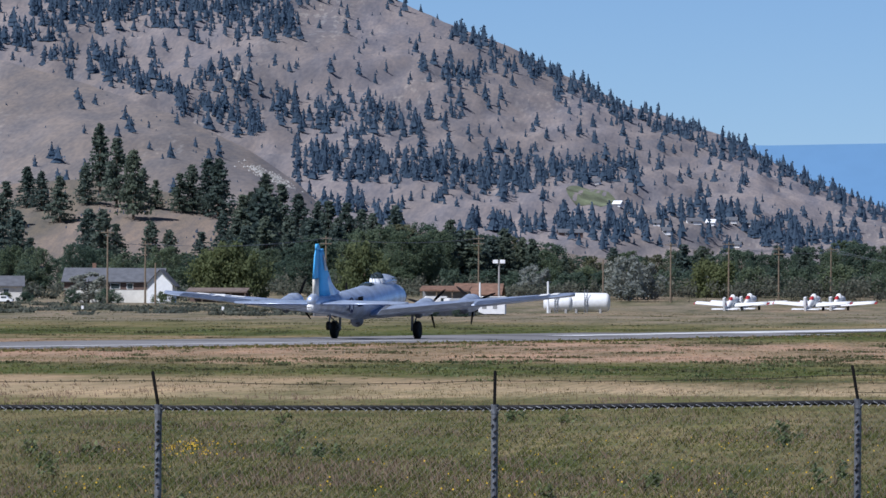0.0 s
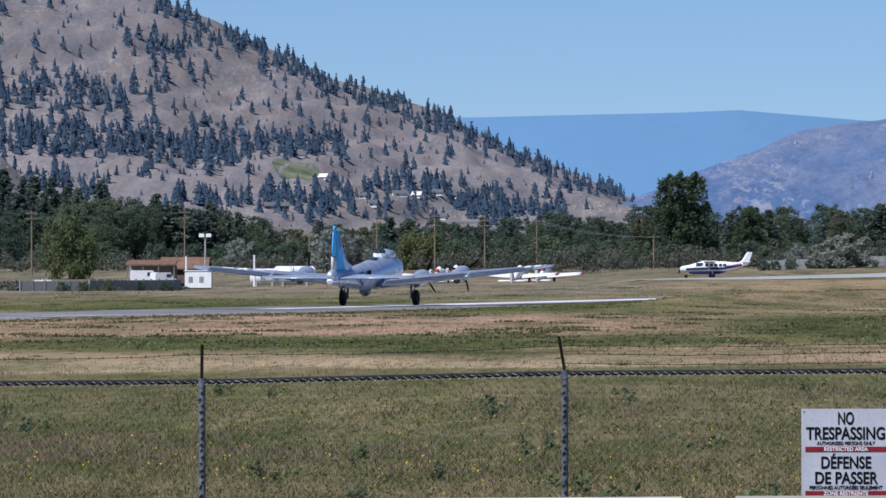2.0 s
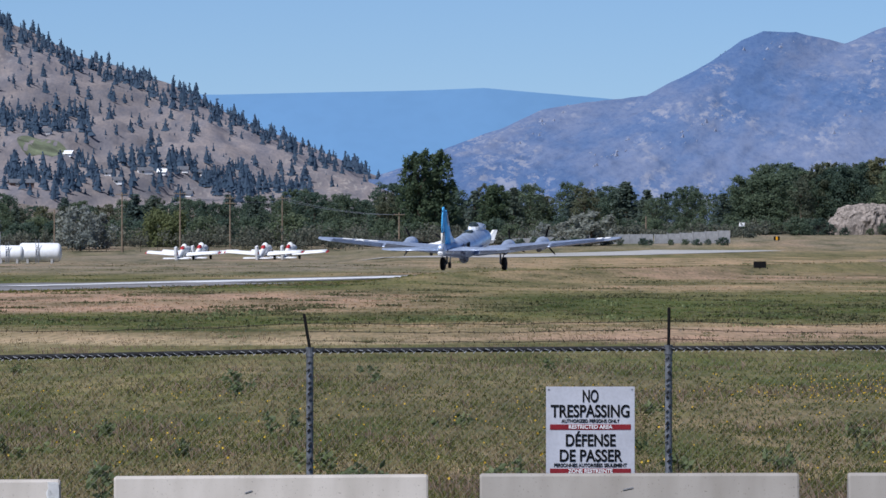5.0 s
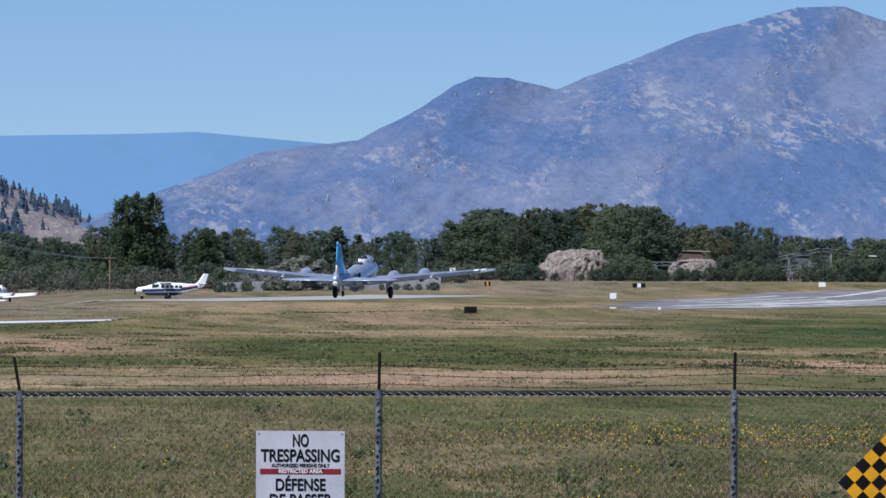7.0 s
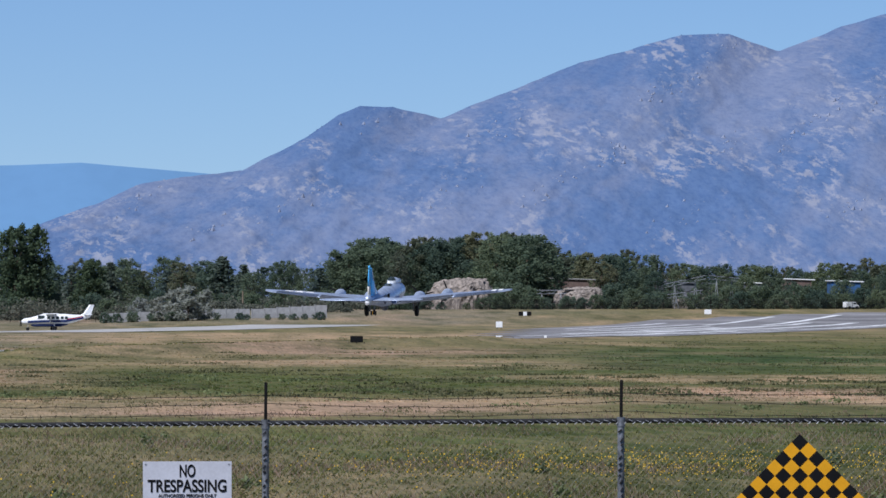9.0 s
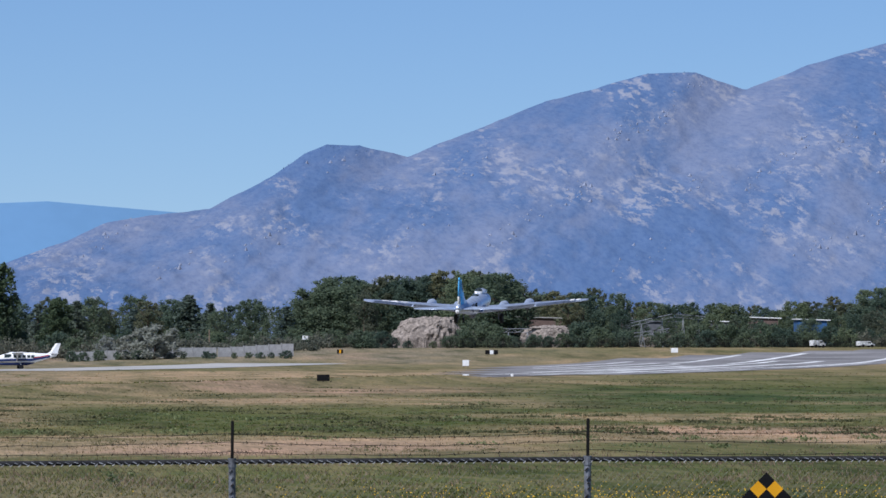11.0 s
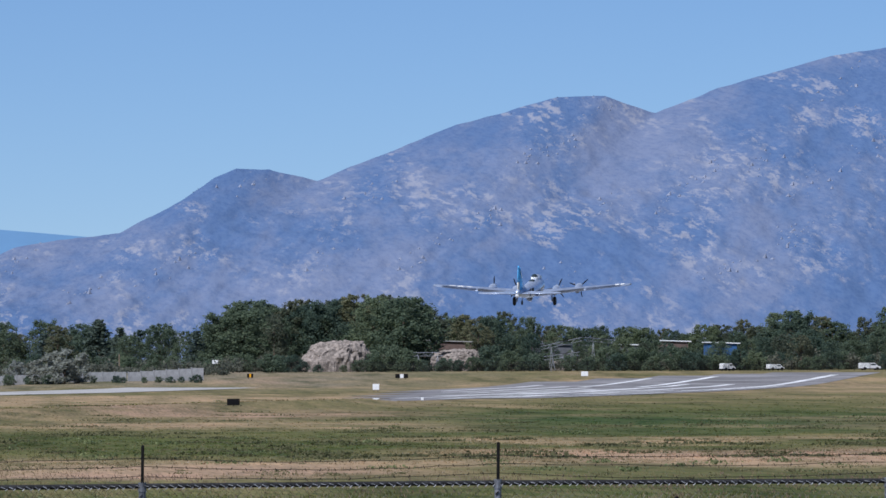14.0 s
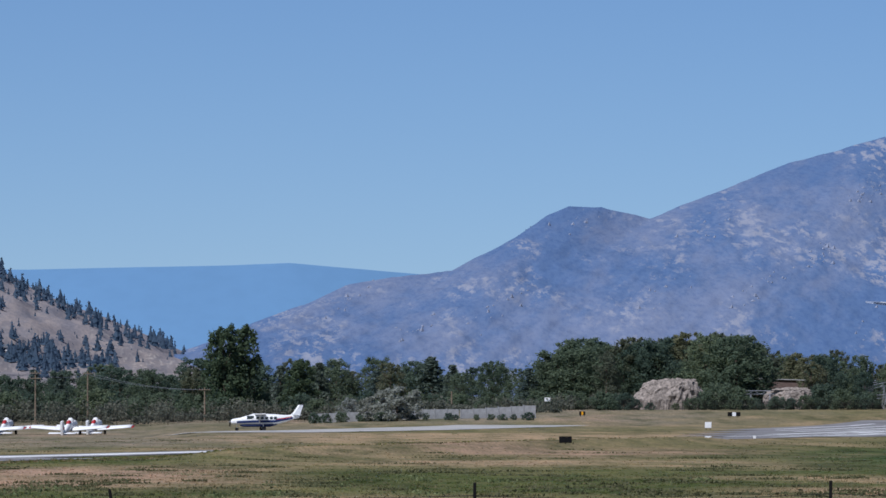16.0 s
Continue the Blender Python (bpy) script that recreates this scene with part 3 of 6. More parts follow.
def mapped_woods(name, land, count, u0, u1, v0, v1, h0, h1, material, label, seed, density):
    tree_rnd = random.Random(seed)
    verts, faces = [], []
    made = tries = 0
    while made < count and tries < count * 25:
        tries += 1
        u, v = tree_rnd.uniform(u0, u1), tree_rnd.uniform(v0, v1)
        if tree_rnd.random() > density(u, v):
            continue
        if any(a < u < b and c < v < d for a, b, c, d in CLEARINGS) and tree_rnd.random() < 0.9:
            continue
        p = face_point(land, u, v)
        if p is None:
            continue
        h = tree_rnd.uniform(h0, h1) * tree_rnd.choice((0.55, 0.8, 1.0, 1.2))
        p.z -= 0.4
        spire(verts, faces, p, h, h * tree_rnd.uniform(0.22, 0.42), tree_rnd)
        made += 1
    return tagged(mesh_part(name, verts, faces, material), label, "woods", kind="stuff")


def thin_pines(u, v):
    n_ = noise.fractal(Vector((u * 0.16, v * 0.45, 2.0)), 1.0, 2.0, 4)
    return 0.10 + 0.55 * smooth01(-0.05, 0.5, n_) + 0.3 * smooth01(-66, -40, u) * smooth01(10, 15, v)


rnd = random.Random(19)
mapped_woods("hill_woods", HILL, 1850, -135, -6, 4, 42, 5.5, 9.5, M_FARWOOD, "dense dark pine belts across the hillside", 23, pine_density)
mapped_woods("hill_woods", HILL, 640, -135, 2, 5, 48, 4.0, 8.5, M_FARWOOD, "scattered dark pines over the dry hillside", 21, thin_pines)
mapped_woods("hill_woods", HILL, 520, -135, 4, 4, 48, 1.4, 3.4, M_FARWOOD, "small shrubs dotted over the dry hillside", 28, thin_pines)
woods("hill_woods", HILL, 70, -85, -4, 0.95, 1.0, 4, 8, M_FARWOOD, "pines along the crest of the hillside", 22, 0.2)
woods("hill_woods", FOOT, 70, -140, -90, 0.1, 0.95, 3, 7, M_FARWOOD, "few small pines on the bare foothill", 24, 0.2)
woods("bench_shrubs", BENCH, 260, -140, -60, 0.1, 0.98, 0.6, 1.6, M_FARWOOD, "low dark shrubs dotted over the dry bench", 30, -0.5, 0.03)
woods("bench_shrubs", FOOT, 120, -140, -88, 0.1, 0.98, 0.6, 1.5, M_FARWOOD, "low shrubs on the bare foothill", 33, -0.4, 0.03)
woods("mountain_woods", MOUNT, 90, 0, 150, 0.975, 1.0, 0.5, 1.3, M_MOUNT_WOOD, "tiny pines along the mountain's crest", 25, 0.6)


# ---- scree and outcrops ----
def broken_rock(verts, faces, q, r, rnd, tall=1.0):
    """One angular block, sunk a little into the slope."""
    k = len(verts)
    for a, b_, c in ((1, 0, 0), (-1, 0, 0), (0, 1, 0), (0, -1, 0), (0, 0, 1), (0, 0, -0.6)):
        verts.append((q.x + r * (a * rnd.uniform(0.7, 1.3) + 0.2 * c), q.y + r * b_, q.z + tall * r * c * rnd.uniform(0.6, 1.1)))
    faces.extend([(k + a, k + b_, k + c) for a, b_, c in ((0, 2, 4), (2, 1, 4), (1, 3, 4), (3, 0, 4), (2, 0, 5), (1, 2, 5), (3, 1, 5), (0, 3, 5))])


rnd = random.Random(35)
verts, faces = [], []
for i in range(420):
    a = rnd.gauss(0, 1.5)
    q = hill_point(FOOT, -94.2 + a, min(0.97, max(0.6, 0.88 + 0.012 * a + rnd.gauss(0, 0.022))))
    broken_rock(verts, faces, q, rnd.uniform(0.2, 0.7), rnd)
tagged(mesh_part("scree", verts, faces, M_PALE_PAVE), "pale broken rocks on the foothill's shoulder", "rocks", kind="stuff")
verts, faces = [], []
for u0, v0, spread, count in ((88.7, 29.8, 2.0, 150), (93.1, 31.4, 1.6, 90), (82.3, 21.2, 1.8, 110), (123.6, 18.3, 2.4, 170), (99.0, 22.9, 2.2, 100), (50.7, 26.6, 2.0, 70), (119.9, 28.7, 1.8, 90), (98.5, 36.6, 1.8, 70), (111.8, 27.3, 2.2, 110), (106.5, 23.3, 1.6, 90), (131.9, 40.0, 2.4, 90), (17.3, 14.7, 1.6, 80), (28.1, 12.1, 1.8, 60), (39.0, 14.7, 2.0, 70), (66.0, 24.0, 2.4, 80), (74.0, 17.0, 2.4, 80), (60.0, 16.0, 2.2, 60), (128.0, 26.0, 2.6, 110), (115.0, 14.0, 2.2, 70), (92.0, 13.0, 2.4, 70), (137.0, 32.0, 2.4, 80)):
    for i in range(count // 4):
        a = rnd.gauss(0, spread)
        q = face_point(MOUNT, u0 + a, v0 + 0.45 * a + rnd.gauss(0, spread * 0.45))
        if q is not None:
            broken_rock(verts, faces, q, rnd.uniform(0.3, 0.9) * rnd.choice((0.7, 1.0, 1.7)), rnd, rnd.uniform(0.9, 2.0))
tagged(mesh_part("outcrops", verts, faces, M_OUTCROP), "pale granite outcrops in haze-blue colour, breaking through the mountain woods", "rocks", kind="stuff")


# ---- trees ----
def leaf_sprays(verts, faces, centre, radii, count, size, rnd, droop=0.0):
    """Small bent leaf sprays over the shell of one clump of a crown."""
    for _ in range(count):
        d = Vector((rnd.gauss(0, 1), rnd.gauss(0, 1), rnd.gauss(0, 1))).normalized()
        k = rnd.uniform(0.25, 1.08)
        p = Vector((centre[0] + d.x * radii[0] * k, centre[1] + d.y * radii[1] * k, centre[2] + d.z * radii[2] * k - droop * rnd.random()))
        a = Vector((rnd.gauss(0, 1), rnd.gauss(0, 1), rnd.gauss(0, 1) - droop)).normalized()
        b = a.cross(d)
        b = b.normalized() if b.length > 0.01 else Vector((1, 0, 0))
        s_ = size * rnd.uniform(0.6, 1.4)
        i = len(verts)
        verts.extend([tuple(p - a * s_), tuple(p + b * s_ * 0.6), tuple(p + a * s_ + d * s_ * 0.3), tuple(p - b * s_ * 0.6)])
        faces.append((i, i + 1, i + 2, i + 3))


def limb_mesh(parent, h, spread, rnd, trunk_r, limbs=6, top=0.75):
    bm = B()
    tube(bm, (0, 0, -0.4), (0.02 * h, 0, h * 0.45), trunk_r, trunk_r * 0.6, 8)
    tube(bm, (0.02 * h, 0, h * 0.44), (0, 0, h * top), trunk_r * 0.6, trunk_r * 0.2, 6)
    for i in range(limbs):
        a = i * 2.4 + rnd.random()
        z = h * rnd.uniform(0.25, 0.6)
        tube(bm, (0, 0, z), (spread * 0.6 * math.cos(a), spread * 0.6 * math.sin(a), z + h * rnd.uniform(0.1, 0.22)), trunk_r * 0.35, trunk_r * 0.1, 5)
    return part("trunk", bm, M_BARK, parent)


def broadleaf(name, m, h, spread, material, label, seed, clumps=30, sprays=140, low=0.05, size=0.36, droop=0.0, group="", fine=1.0):
    rnd = random.Random(seed)
    t = thing(name, m, label, "tree", group)
    limb_mesh(t, h, spread, rnd, h * 0.022)
    verts, faces = [], []
    for i in range(clumps):
        zf = low + (0.93 - low) * (i + rnd.random()) / clumps
        wide = spread * math.sin(math.pi * min(1, 0.22 + 0.72 * zf)) ** 0.7
        a, r = rnd.uniform(0, 6.283), wide * math.sqrt(rnd.random()) * 0.88
        rad = wide * rnd.uniform(0.28, 0.6) * fine
        leaf_sprays(verts, faces, (r * math.cos(a), r * math.sin(a), h * zf), (rad, rad, rad * rnd.uniform(0.7, 1.5)), sprays, size, rnd, droop)
    mesh_part("crown", verts, faces, material, t)
    return t


def conifer(name, m, h, spread, label, seed, group=""):
    rnd = random.Random(seed)
    t = thing(name, m, label, "tree", group)
    bm = B()
    tube(bm, (0, 0, -0.5), (0, 0, h * 0.97), h * 0.02, h * 0.003, 7)
    part("trunk", bm, M_BARK, t)
    verts, faces = [], []
    layers = 17
    for i in range(layers):
        f = i / layers
        z = h * (0.12 + 0.86 * f)
        reach = spread * (1 - f) ** 0.8 * rnd.uniform(0.7, 1.15) + 0.25
        for b_ in range(7):
            a = rnd.uniform(0, 6.283)
            rr = reach * rnd.uniform(0.6, 1.1)
            for s_ in range(4):
                q = (s_ + 1) / 4
                c = (rr * q * math.cos(a), rr * q * math.sin(a), z - 0.10 * rr * q + rnd.uniform(-0.15, 0.15))
                leaf_sprays(verts, faces, c, (0.45, 0.45, 0.30), 4, 0.55, rnd, 0.2)
    mesh_part("crown", verts, faces, M_NEEDLE, t)
    return t


def stand(protos, u0, u1, d0, d1, count, v_top, seed):
    """Copies of the given trees along a belt; v_top: crown height by bearing."""
    rnd = random.Random(seed)
    for i in range(count):
        u, d = u0 + (u1 - u0) * (i + rnd.uniform(0.1, 0.9)) / count, rnd.uniform(d0, d1)
        ob, h0 = rnd.choice(protos)
        p = site(u, d)
        p.z = ground_z(p.x, p.y)
        h = (EYE_Z + d * v_top(u) / 1000 - p.z) * rnd.uniform(0.78, 1.16)
        k = max(0.2, h / h0)
        w = k * rnd.uniform(0.95, 1.65)
        c = copy_thing(ob, Matrix.Translation(p) @ Matrix.Rotation(rnd.uniform(0, 6.28), 4, "Z"))
        c.scale = (w, w, k)


TREES = [(broadleaf("broadleaf_tree", pose(*site(-64 - 0.7 * i, 1690, 2.3)), 14, 5.0, M_LEAF, "dense dark green broadleaf tree on the valley floor", 31 + i, clumps=120, sprays=64, low=0.02, size=0.21, group="valley trees", fine=0.55), 14) for i in range(4)]
OLIVES = [(broadleaf("broadleaf_tree", pose(*site(-61 - 0.7 * i, 1700, 2.3)), 14, 3.9, M_LEAF_OLIVE, "slender dusty olive-green tree on the valley floor", 36 + i, clumps=110, sprays=52, low=0.02, size=0.20, group="valley trees", fine=0.5), 14) for i in range(2)]
MIXED = TREES + TREES + OLIVES
BUSH = [(broadleaf("shrub", pose(*site(-50 + 3 * i, 1600, 2.0)), 6, 3.6, M_LEAF, "rounded dark green shrub below the tree belt", 41 + i, clumps=44, sprays=80, low=0.02, size=0.20, group="valley shrubs", fine=0.6), 6) for i in range(2)]
PALE = [(broadleaf("willow_tree", pose(*site(-101 + 2.4 * i, 1420, 0.9)), 11.5, 6.8, M_LEAF_PALE, "yellow-green weeping willow with drooping sprays", 51 + i, clumps=60, sprays=90, size=0.36, droop=1.5, group="willows", fine=0.62), 13) for i in range(2)]
GREY = [(broadleaf("silver_shrub", pose(*site(-45, 1500, 1.4)), 9, 4.6, M_LEAF_GREY, "silvery grey-green Russian olive shrub", 61, clumps=34, sprays=80, low=0.06, fine=0.6, size=0.3, group="silver shrubs"), 9)]
PINES = [(conifer("pine_tree", pose(*hill_point(BENCH, -117.5 + 2.3 * i, 0.86 - 0.1 * i)), 19, 5.6, "tall dark green ragged pine", 71 + i, group="pines"), 19) for i in range(3)]


def belt(u):
    return float(np.interp(u, [-140, -120, -100, -94, -74, -60, -52, -40, -20, -4, 8, 14, 30, 40, 43, 47, 58, 70, 76, 83, 96, 110, 116, 128, 132, 139, 160], [7, 8, 8.5, 9, 9.8, 8.5, 4.8, 5.2, 5.8, 6.6, 7.6, 6.8, 6.8, 6.4, 5.4, 9.2, 9.8, 10.2, 8.2, 7.6, 6.2, 5.2, 7.2, 7.6, 5.8, 8.6, 8]))


stand(TREES, -140, -90, 1600, 1700, 26, lambda u: 5.0, 101)
stand(MIXED, -90, -56, 1650, 1740, 16, lambda u: belt(u) * 0.8, 111)
stand(TREES, -77, -70, 1600, 1640, 4, lambda u: 9.2, 126)
stand(MIXED, -56, 46, 1640, 1760, 52, lambda u: belt(u), 102)
stand(MIXED + OLIVES, 45, 84, 1640, 1760, 60, lambda u: belt(u), 103)
stand(MIXED, 84, 165, 1620, 1690, 44, lambda u: belt(u) * 0.8, 104)
stand(MIXED + OLIVES, 84, 165, 1730, 1780, 60, lambda u: belt(u) * 1.05, 114)
stand(BUSH, -140, -58, 1560, 1620, 16, lambda u: 2.2, 105)
stand(BUSH, -58, 56, 1560, 1620, 40, lambda u: 2.6, 106)
stand(BUSH, 66, 165, 1600, 1660, 34, lambda u: 2.6, 107)
stand(BUSH, 12, 44, 1462, 1468, 16, lambda u: -0.1, 118)
stand(BUSH, -136, -104, 1300, 1322, 5, lambda u: -0.7, 119)
stand(BUSH, -84, -66, 900, 915, 5, lambda u: -3.2, 120)


def undergrowth(u0, u1, d0, d1, count, v_top, seed):
    """Tangled low growth along the foot of the tree belt."""
    rnd = random.Random(seed)
    verts, faces = [], []
    for i in range(count):
        u, d = u0 + (u1 - u0) * (i + rnd.random()) / count, rnd.uniform(d0, d1)
        p = site(u, d)
        g = ground_z(p.x, p.y)
        h = max(0.35, (EYE_Z + d * v_top / 1000 - g) * rnd.uniform(0.3, 1.2))
        for k in range(4):
            leaf_sprays(verts, faces, (p.x + rnd.gauss(0, 1.3), d + rnd.gauss(0, 1.0), g + h * rnd.uniform(0.25, 0.7)), (rnd.uniform(0.9, 1.8), 1.2, h * 0.38), 42, 0.30, rnd)
    tagged(mesh_part("undergrowth", verts, faces, M_UNDER), "brownish green tangled scrub below the trees", "scrub", kind="stuff")


undergrowth(-98, -56, 1535, 1590, 60, 1.6, 121)
undergrowth(-56, 12, 1525, 1600, 120, 1.7, 122)
undergrowth(12, 48, 1535, 1600, 64, 2.2, 123)
undergrowth(46, 165, 1618, 1650, 150, 2.6, 124)
undergrowth(-140, -104, 1360, 1500, 36, 0.6, 125)
undergrowth(-140, -84, 1060, 1300, 46, -2.7, 126)
undergrowth(-140, -66, 900, 1090, 40, -3.5, 127)
stand(PINES, -98, -60, 1640, 1720, 13, lambda u: 9.4, 108)
stand(PINES, -71, -57, 1640, 1700, 8, lambda u: 8.0, 110)
stand(PINES, -56, 44, 1640, 1740, 15, lambda u: belt(u) * 1.05, 109)
BENCH_PINES = ((-125.5, 0.7, 0.6), (-123, 0.6, 0.7), (-127.5, 0.75, 0.62), (-104.8, 0.82, 0.72), (-106.5, 0.8, 0.6), (-102.6, 0.85, 0.82), (-101.2, 0.8, 0.9), (-130.5, 0.55, 0.7), (-119.5, 0.75, 0.6), (-111.5, 0.85, 0.52), (-109.8, 0.8, 0.45), (-129, 0.15, 0.85), (-131.5, 0.1, 0.9), (-127, 0.05, 0.6), (-119, 0.2, 0.8), (-117, 0.15, 0.85), (-115.2, 0.2, 0.6), (-110.5, 0.15, 0.72), (-108, 0.1, 0.66), (-103.5, 0.15, 0.6), (-100.5, 0.3, 0.7), (-95.6, 0.2, 1.15), (-93.8, 0.3, 0.95), (-91.5, 0.2, 0.8), (-88.8, 0.1, 0.85), (-83.5, 0.5, 0.8), (-81.5, 0.6, 0.65), (-77, 0.5, 0.75))
SHOULDER_PINES = ((-97.8, 0.45, 0.8), (-96.6, 0.6, 0.7), (-94.7, 0.75, 0.85), (-92.6, 0.7, 0.8), (-90.2, 0.65, 0.75), (-87.4, 0.6, 0.7), (-86.1, 0.5, 0.8), (-84.8, 0.4, 0.65), (-80.0, 0.4, 0.7), (-98.9, 0.25, 0.7))
for i, (u, f, k) in enumerate(BENCH_PINES + SHOULDER_PINES):
    c = copy_thing(PINES[i % 3][0], Matrix.Translation(hill_point(BENCH, u, f) - Vector((0, 0, 0.5))) @ Matrix.Rotation(u, 4, "Z"))
    c.scale = (1.2 * k, 1.2 * k, k)
POPLAR = broadleaf("poplar_tree", pose(*site(0.9, 1600, 1.9)), 21.5, 5.4, M_POPLAR, "tall bright green poplar above the belt", 81, clumps=110, sprays=60, low=0.03, size=0.34, group="poplars", fine=0.62)
copy_thing(POPLAR, pose(*site(3.4, 1604, 1.9), 0, 0, 130)).scale = (1.05, 1.05, 1.03)
copy_thing(POPLAR, pose(*site(11.5, 1606, 1.9), 0, 0, 40)).scale = (0.9, 0.9, 0.66)
copy_thing(PALE[0][0], pose(*site(-33.5, 1560, 1.6), 0, 0, 80)).scale = (0.9, 0.9, 0.75)
copy_thing(PALE[1][0], pose(*site(-81.2, 1440, 1.0), 0, 0, 40)).scale = (0.95, 0.95, 1.02)
copy_thing(GREY[0][0], pose(*site(24.5, 1462, 2.0), 0, 0, 50)).scale = (1.35, 1.35, 0.8)
copy_thing(GREY[0][0], pose(*site(18, 1500, 2.0), 0, 0, 110)).scale = (0.6, 0.6, 0.55)
copy_thing(GREY[0][0], pose(*site(-119, 1330, 0.6), 0, 0, 20)).scale = (1.1, 1.1, 0.62)
copy_thing(GREY[0][0], pose(*site(-45.6, 1530, 1.4), 0, 0, 200)).scale = (1.25, 1.25, 1.0)
copy_thing(GREY[0][0], pose(*site(-42.4, 1536, 1.4), 0, 0, 310)).scale = (0.9, 0.9, 0.85)
copy_thing(GREY[0][0], pose(*site(21.5, 1466, 2.0), 0, 0, 10)).scale = (0.8, 0.8, 0.6)
copy_thing(GREY[0][0], pose(*site(-58, 1560, 1.5), 0, 0, 70)).scale = (1.0, 1.0, 0.8)

# ---- perimeter fence ----
FENCE_D = 62.8
POSTS = [(-155.0, 2.69), (-109.3, 2.696), (-63.2, 2.714), (-13.76, 2.782), (35.07, 2.801), (83.6, 2.815), (137.25, 2.815), (188.0, 2.81)]


def rail_z(x):
    return float(np.interp(x, [u * FENCE_D / 1000 for u, _ in POSTS], [z for _, z in POSTS]))


fence = thing("chain_link_fence", pose(0, FENCE_D, 0), "galvanised chain-link fence topped with sagging barbed wire", "fence")
for i, (u, z) in enumerate(POSTS):
    x = u * FENCE_D / 1000
    bm = B()
    tube(bm, (x, 0, 0.75), (x, 0, z + 0.02), 0.030, 0.030, 12)
    tube(bm, (x, 0, z - 0.05), (x, 0, z + 0.03), 0.036, 0.036, 12)
    p = part("post", bm, M_STEEL, fence, smooth=False)
    bm = B()
    tip = (-0.055 if i in (1, 3) else 0.004)
    reach = 0.30 if i < 4 else 0.33
    box(bm, (0, 0, reach / 2), (0.026, 0.03, reach), Matrix.Translation((x, -0.02, z + 0.02)) @ Matrix.Rotation(math.atan2(tip, 0.33), 4, "Y"), 0.004)
    part("wire_arm", bm, M_WIRE, p, "dark angle-iron arm above the post")
for (u0, z0), (u1, z1) in zip(POSTS, POSTS[1:]):
    x0, x1 = u0 * FENCE_D / 1000, u1 * FENCE_D / 1000
    bm = B()
    tube(bm, (x0, 0, z0), (x1, 0, z1), 0.021, 0.021, 10)
    part("top_rail", bm, M_RAIL, fence)
# knuckles of the mesh hooked over the rail, and the diamond mesh itself
X0, X1 = POSTS[0][0] * FENCE_D / 1000, POSTS[-1][0] * FENCE_D / 1000
bm_v, bm_f = [], []


def thin_bar(a, b, r):
    a, b = Vector(a), Vector(b)
    d = (b - a).normalized()
    s1 = d.cross(Vector((0, 1, 0))).normalized() * r
    s2 = Vector((0, 1, 0)) * r
    i = len(bm_v)
    for q in (a, b):
        bm_v.extend([tuple(q + s1), tuple(q - s1 * 0.5 + s2), tuple(q - s1 * 0.5 - s2)])
    for j in range(3):
        bm_f.append((i + j, i + (j + 1) % 3, i + 3 + (j + 1) % 3, i + 3 + j))


rnd = random.Random(5)
x = X0
while x < X1:
    z = rail_z(x)
    w = rnd.uniform(0.03, 0.045)
    thin_bar((x, -0.028, z + 0.006 + rnd.uniform(-0.004, 0.004)), (x + w, -0.028, z - rnd.uniform(0.004, 0.018)), rnd.uniform(0.003, 0.0055))
    thin_bar((x + w, -0.026, z - 0.030), (x + w + 0.02, -0.026, z - 0.012), 0.004)
    x += 0.072
tagged(mesh_part("rail_knuckle_wire", bm_v, bm_f, M_ZINC, fence, "bright wire knuckles along the rail"), kind="stuff")
bm_v, bm_f = [], []
for u, z in POSTS:
    x = u * FENCE_D / 1000
    for k in range(34):
        h = z - 0.10 - 0.054 * k + rnd.uniform(-0.012, 0.012)
        a = rnd.uniform(-0.030, 0.0)
        thin_bar((x + a, -0.033, h - rnd.uniform(0.004, 0.02)), (x + a + rnd.uniform(0.015, 0.03), -0.033, h + rnd.uniform(0.0, 0.02)), rnd.uniform(0.004, 0.009))
tagged(mesh_part("post_tie_wire", bm_v, bm_f, M_WIRE, fence, "dark tie wires twisted round the posts"), kind="stuff")
bm_v, bm_f = [], []
x = X0 - 1.9
while x < X1:
    z = min(rail_z(x), rail_z(x + 1.8))
    thin_bar((x, 0.034, z - 1.80), (x + 1.78, 0.034, z - 0.02), 0.0013)
    thin_bar((x + 1.78, 0.038, z - 1.80), (x, 0.038, z - 0.02), 0.0013)
    x += 0.0707
tagged(mesh_part("diamond_mesh", bm_v, bm_f, M_LINK, fence, "thin galvanised diamond wire mesh"), kind="stuff")
for level, first in ((0.235, 0), (0.165, 3), (0.08, 3)):
    bm_v, bm_f = [], []
    for i in range(first, len(POSTS) - 1):
        (u0, z0), (u1, z1) = POSTS[i], POSTS[i + 1]
        x0, x1 = u0 * FENCE_D / 1000, u1 * FENCE_D / 1000
        sag = rnd.uniform(0.015, 0.05)
        prev = None
        for j in range(13):
            f = j / 12
            q = (x0 + (x1 - x0) * f, -0.02, z0 + (z1 - z0) * f + level - sag * 4 * f * (1 - f) + rnd.uniform(-0.006, 0.006))
            if prev:
                thin_bar(prev, q, 0.0034)
                thin_bar((q[0] - 0.006, q[1], q[2] - 0.009), (q[0] + 0.006, q[1], q[2] + 0.014), 0.0042)
                mid = (prev[0] * 0.5 + q[0] * 0.5, q[1], prev[2] * 0.5 + q[2] * 0.5)
                thin_bar((mid[0] + 0.006, mid[1], mid[2] - 0.009), (mid[0] - 0.006, mid[1], mid[2] + 0.014), 0.0042)
            prev = q
    mesh_part("barbed_wire", bm_v, bm_f, M_WIRE, fence, "rusty sagging barbed wire strand")


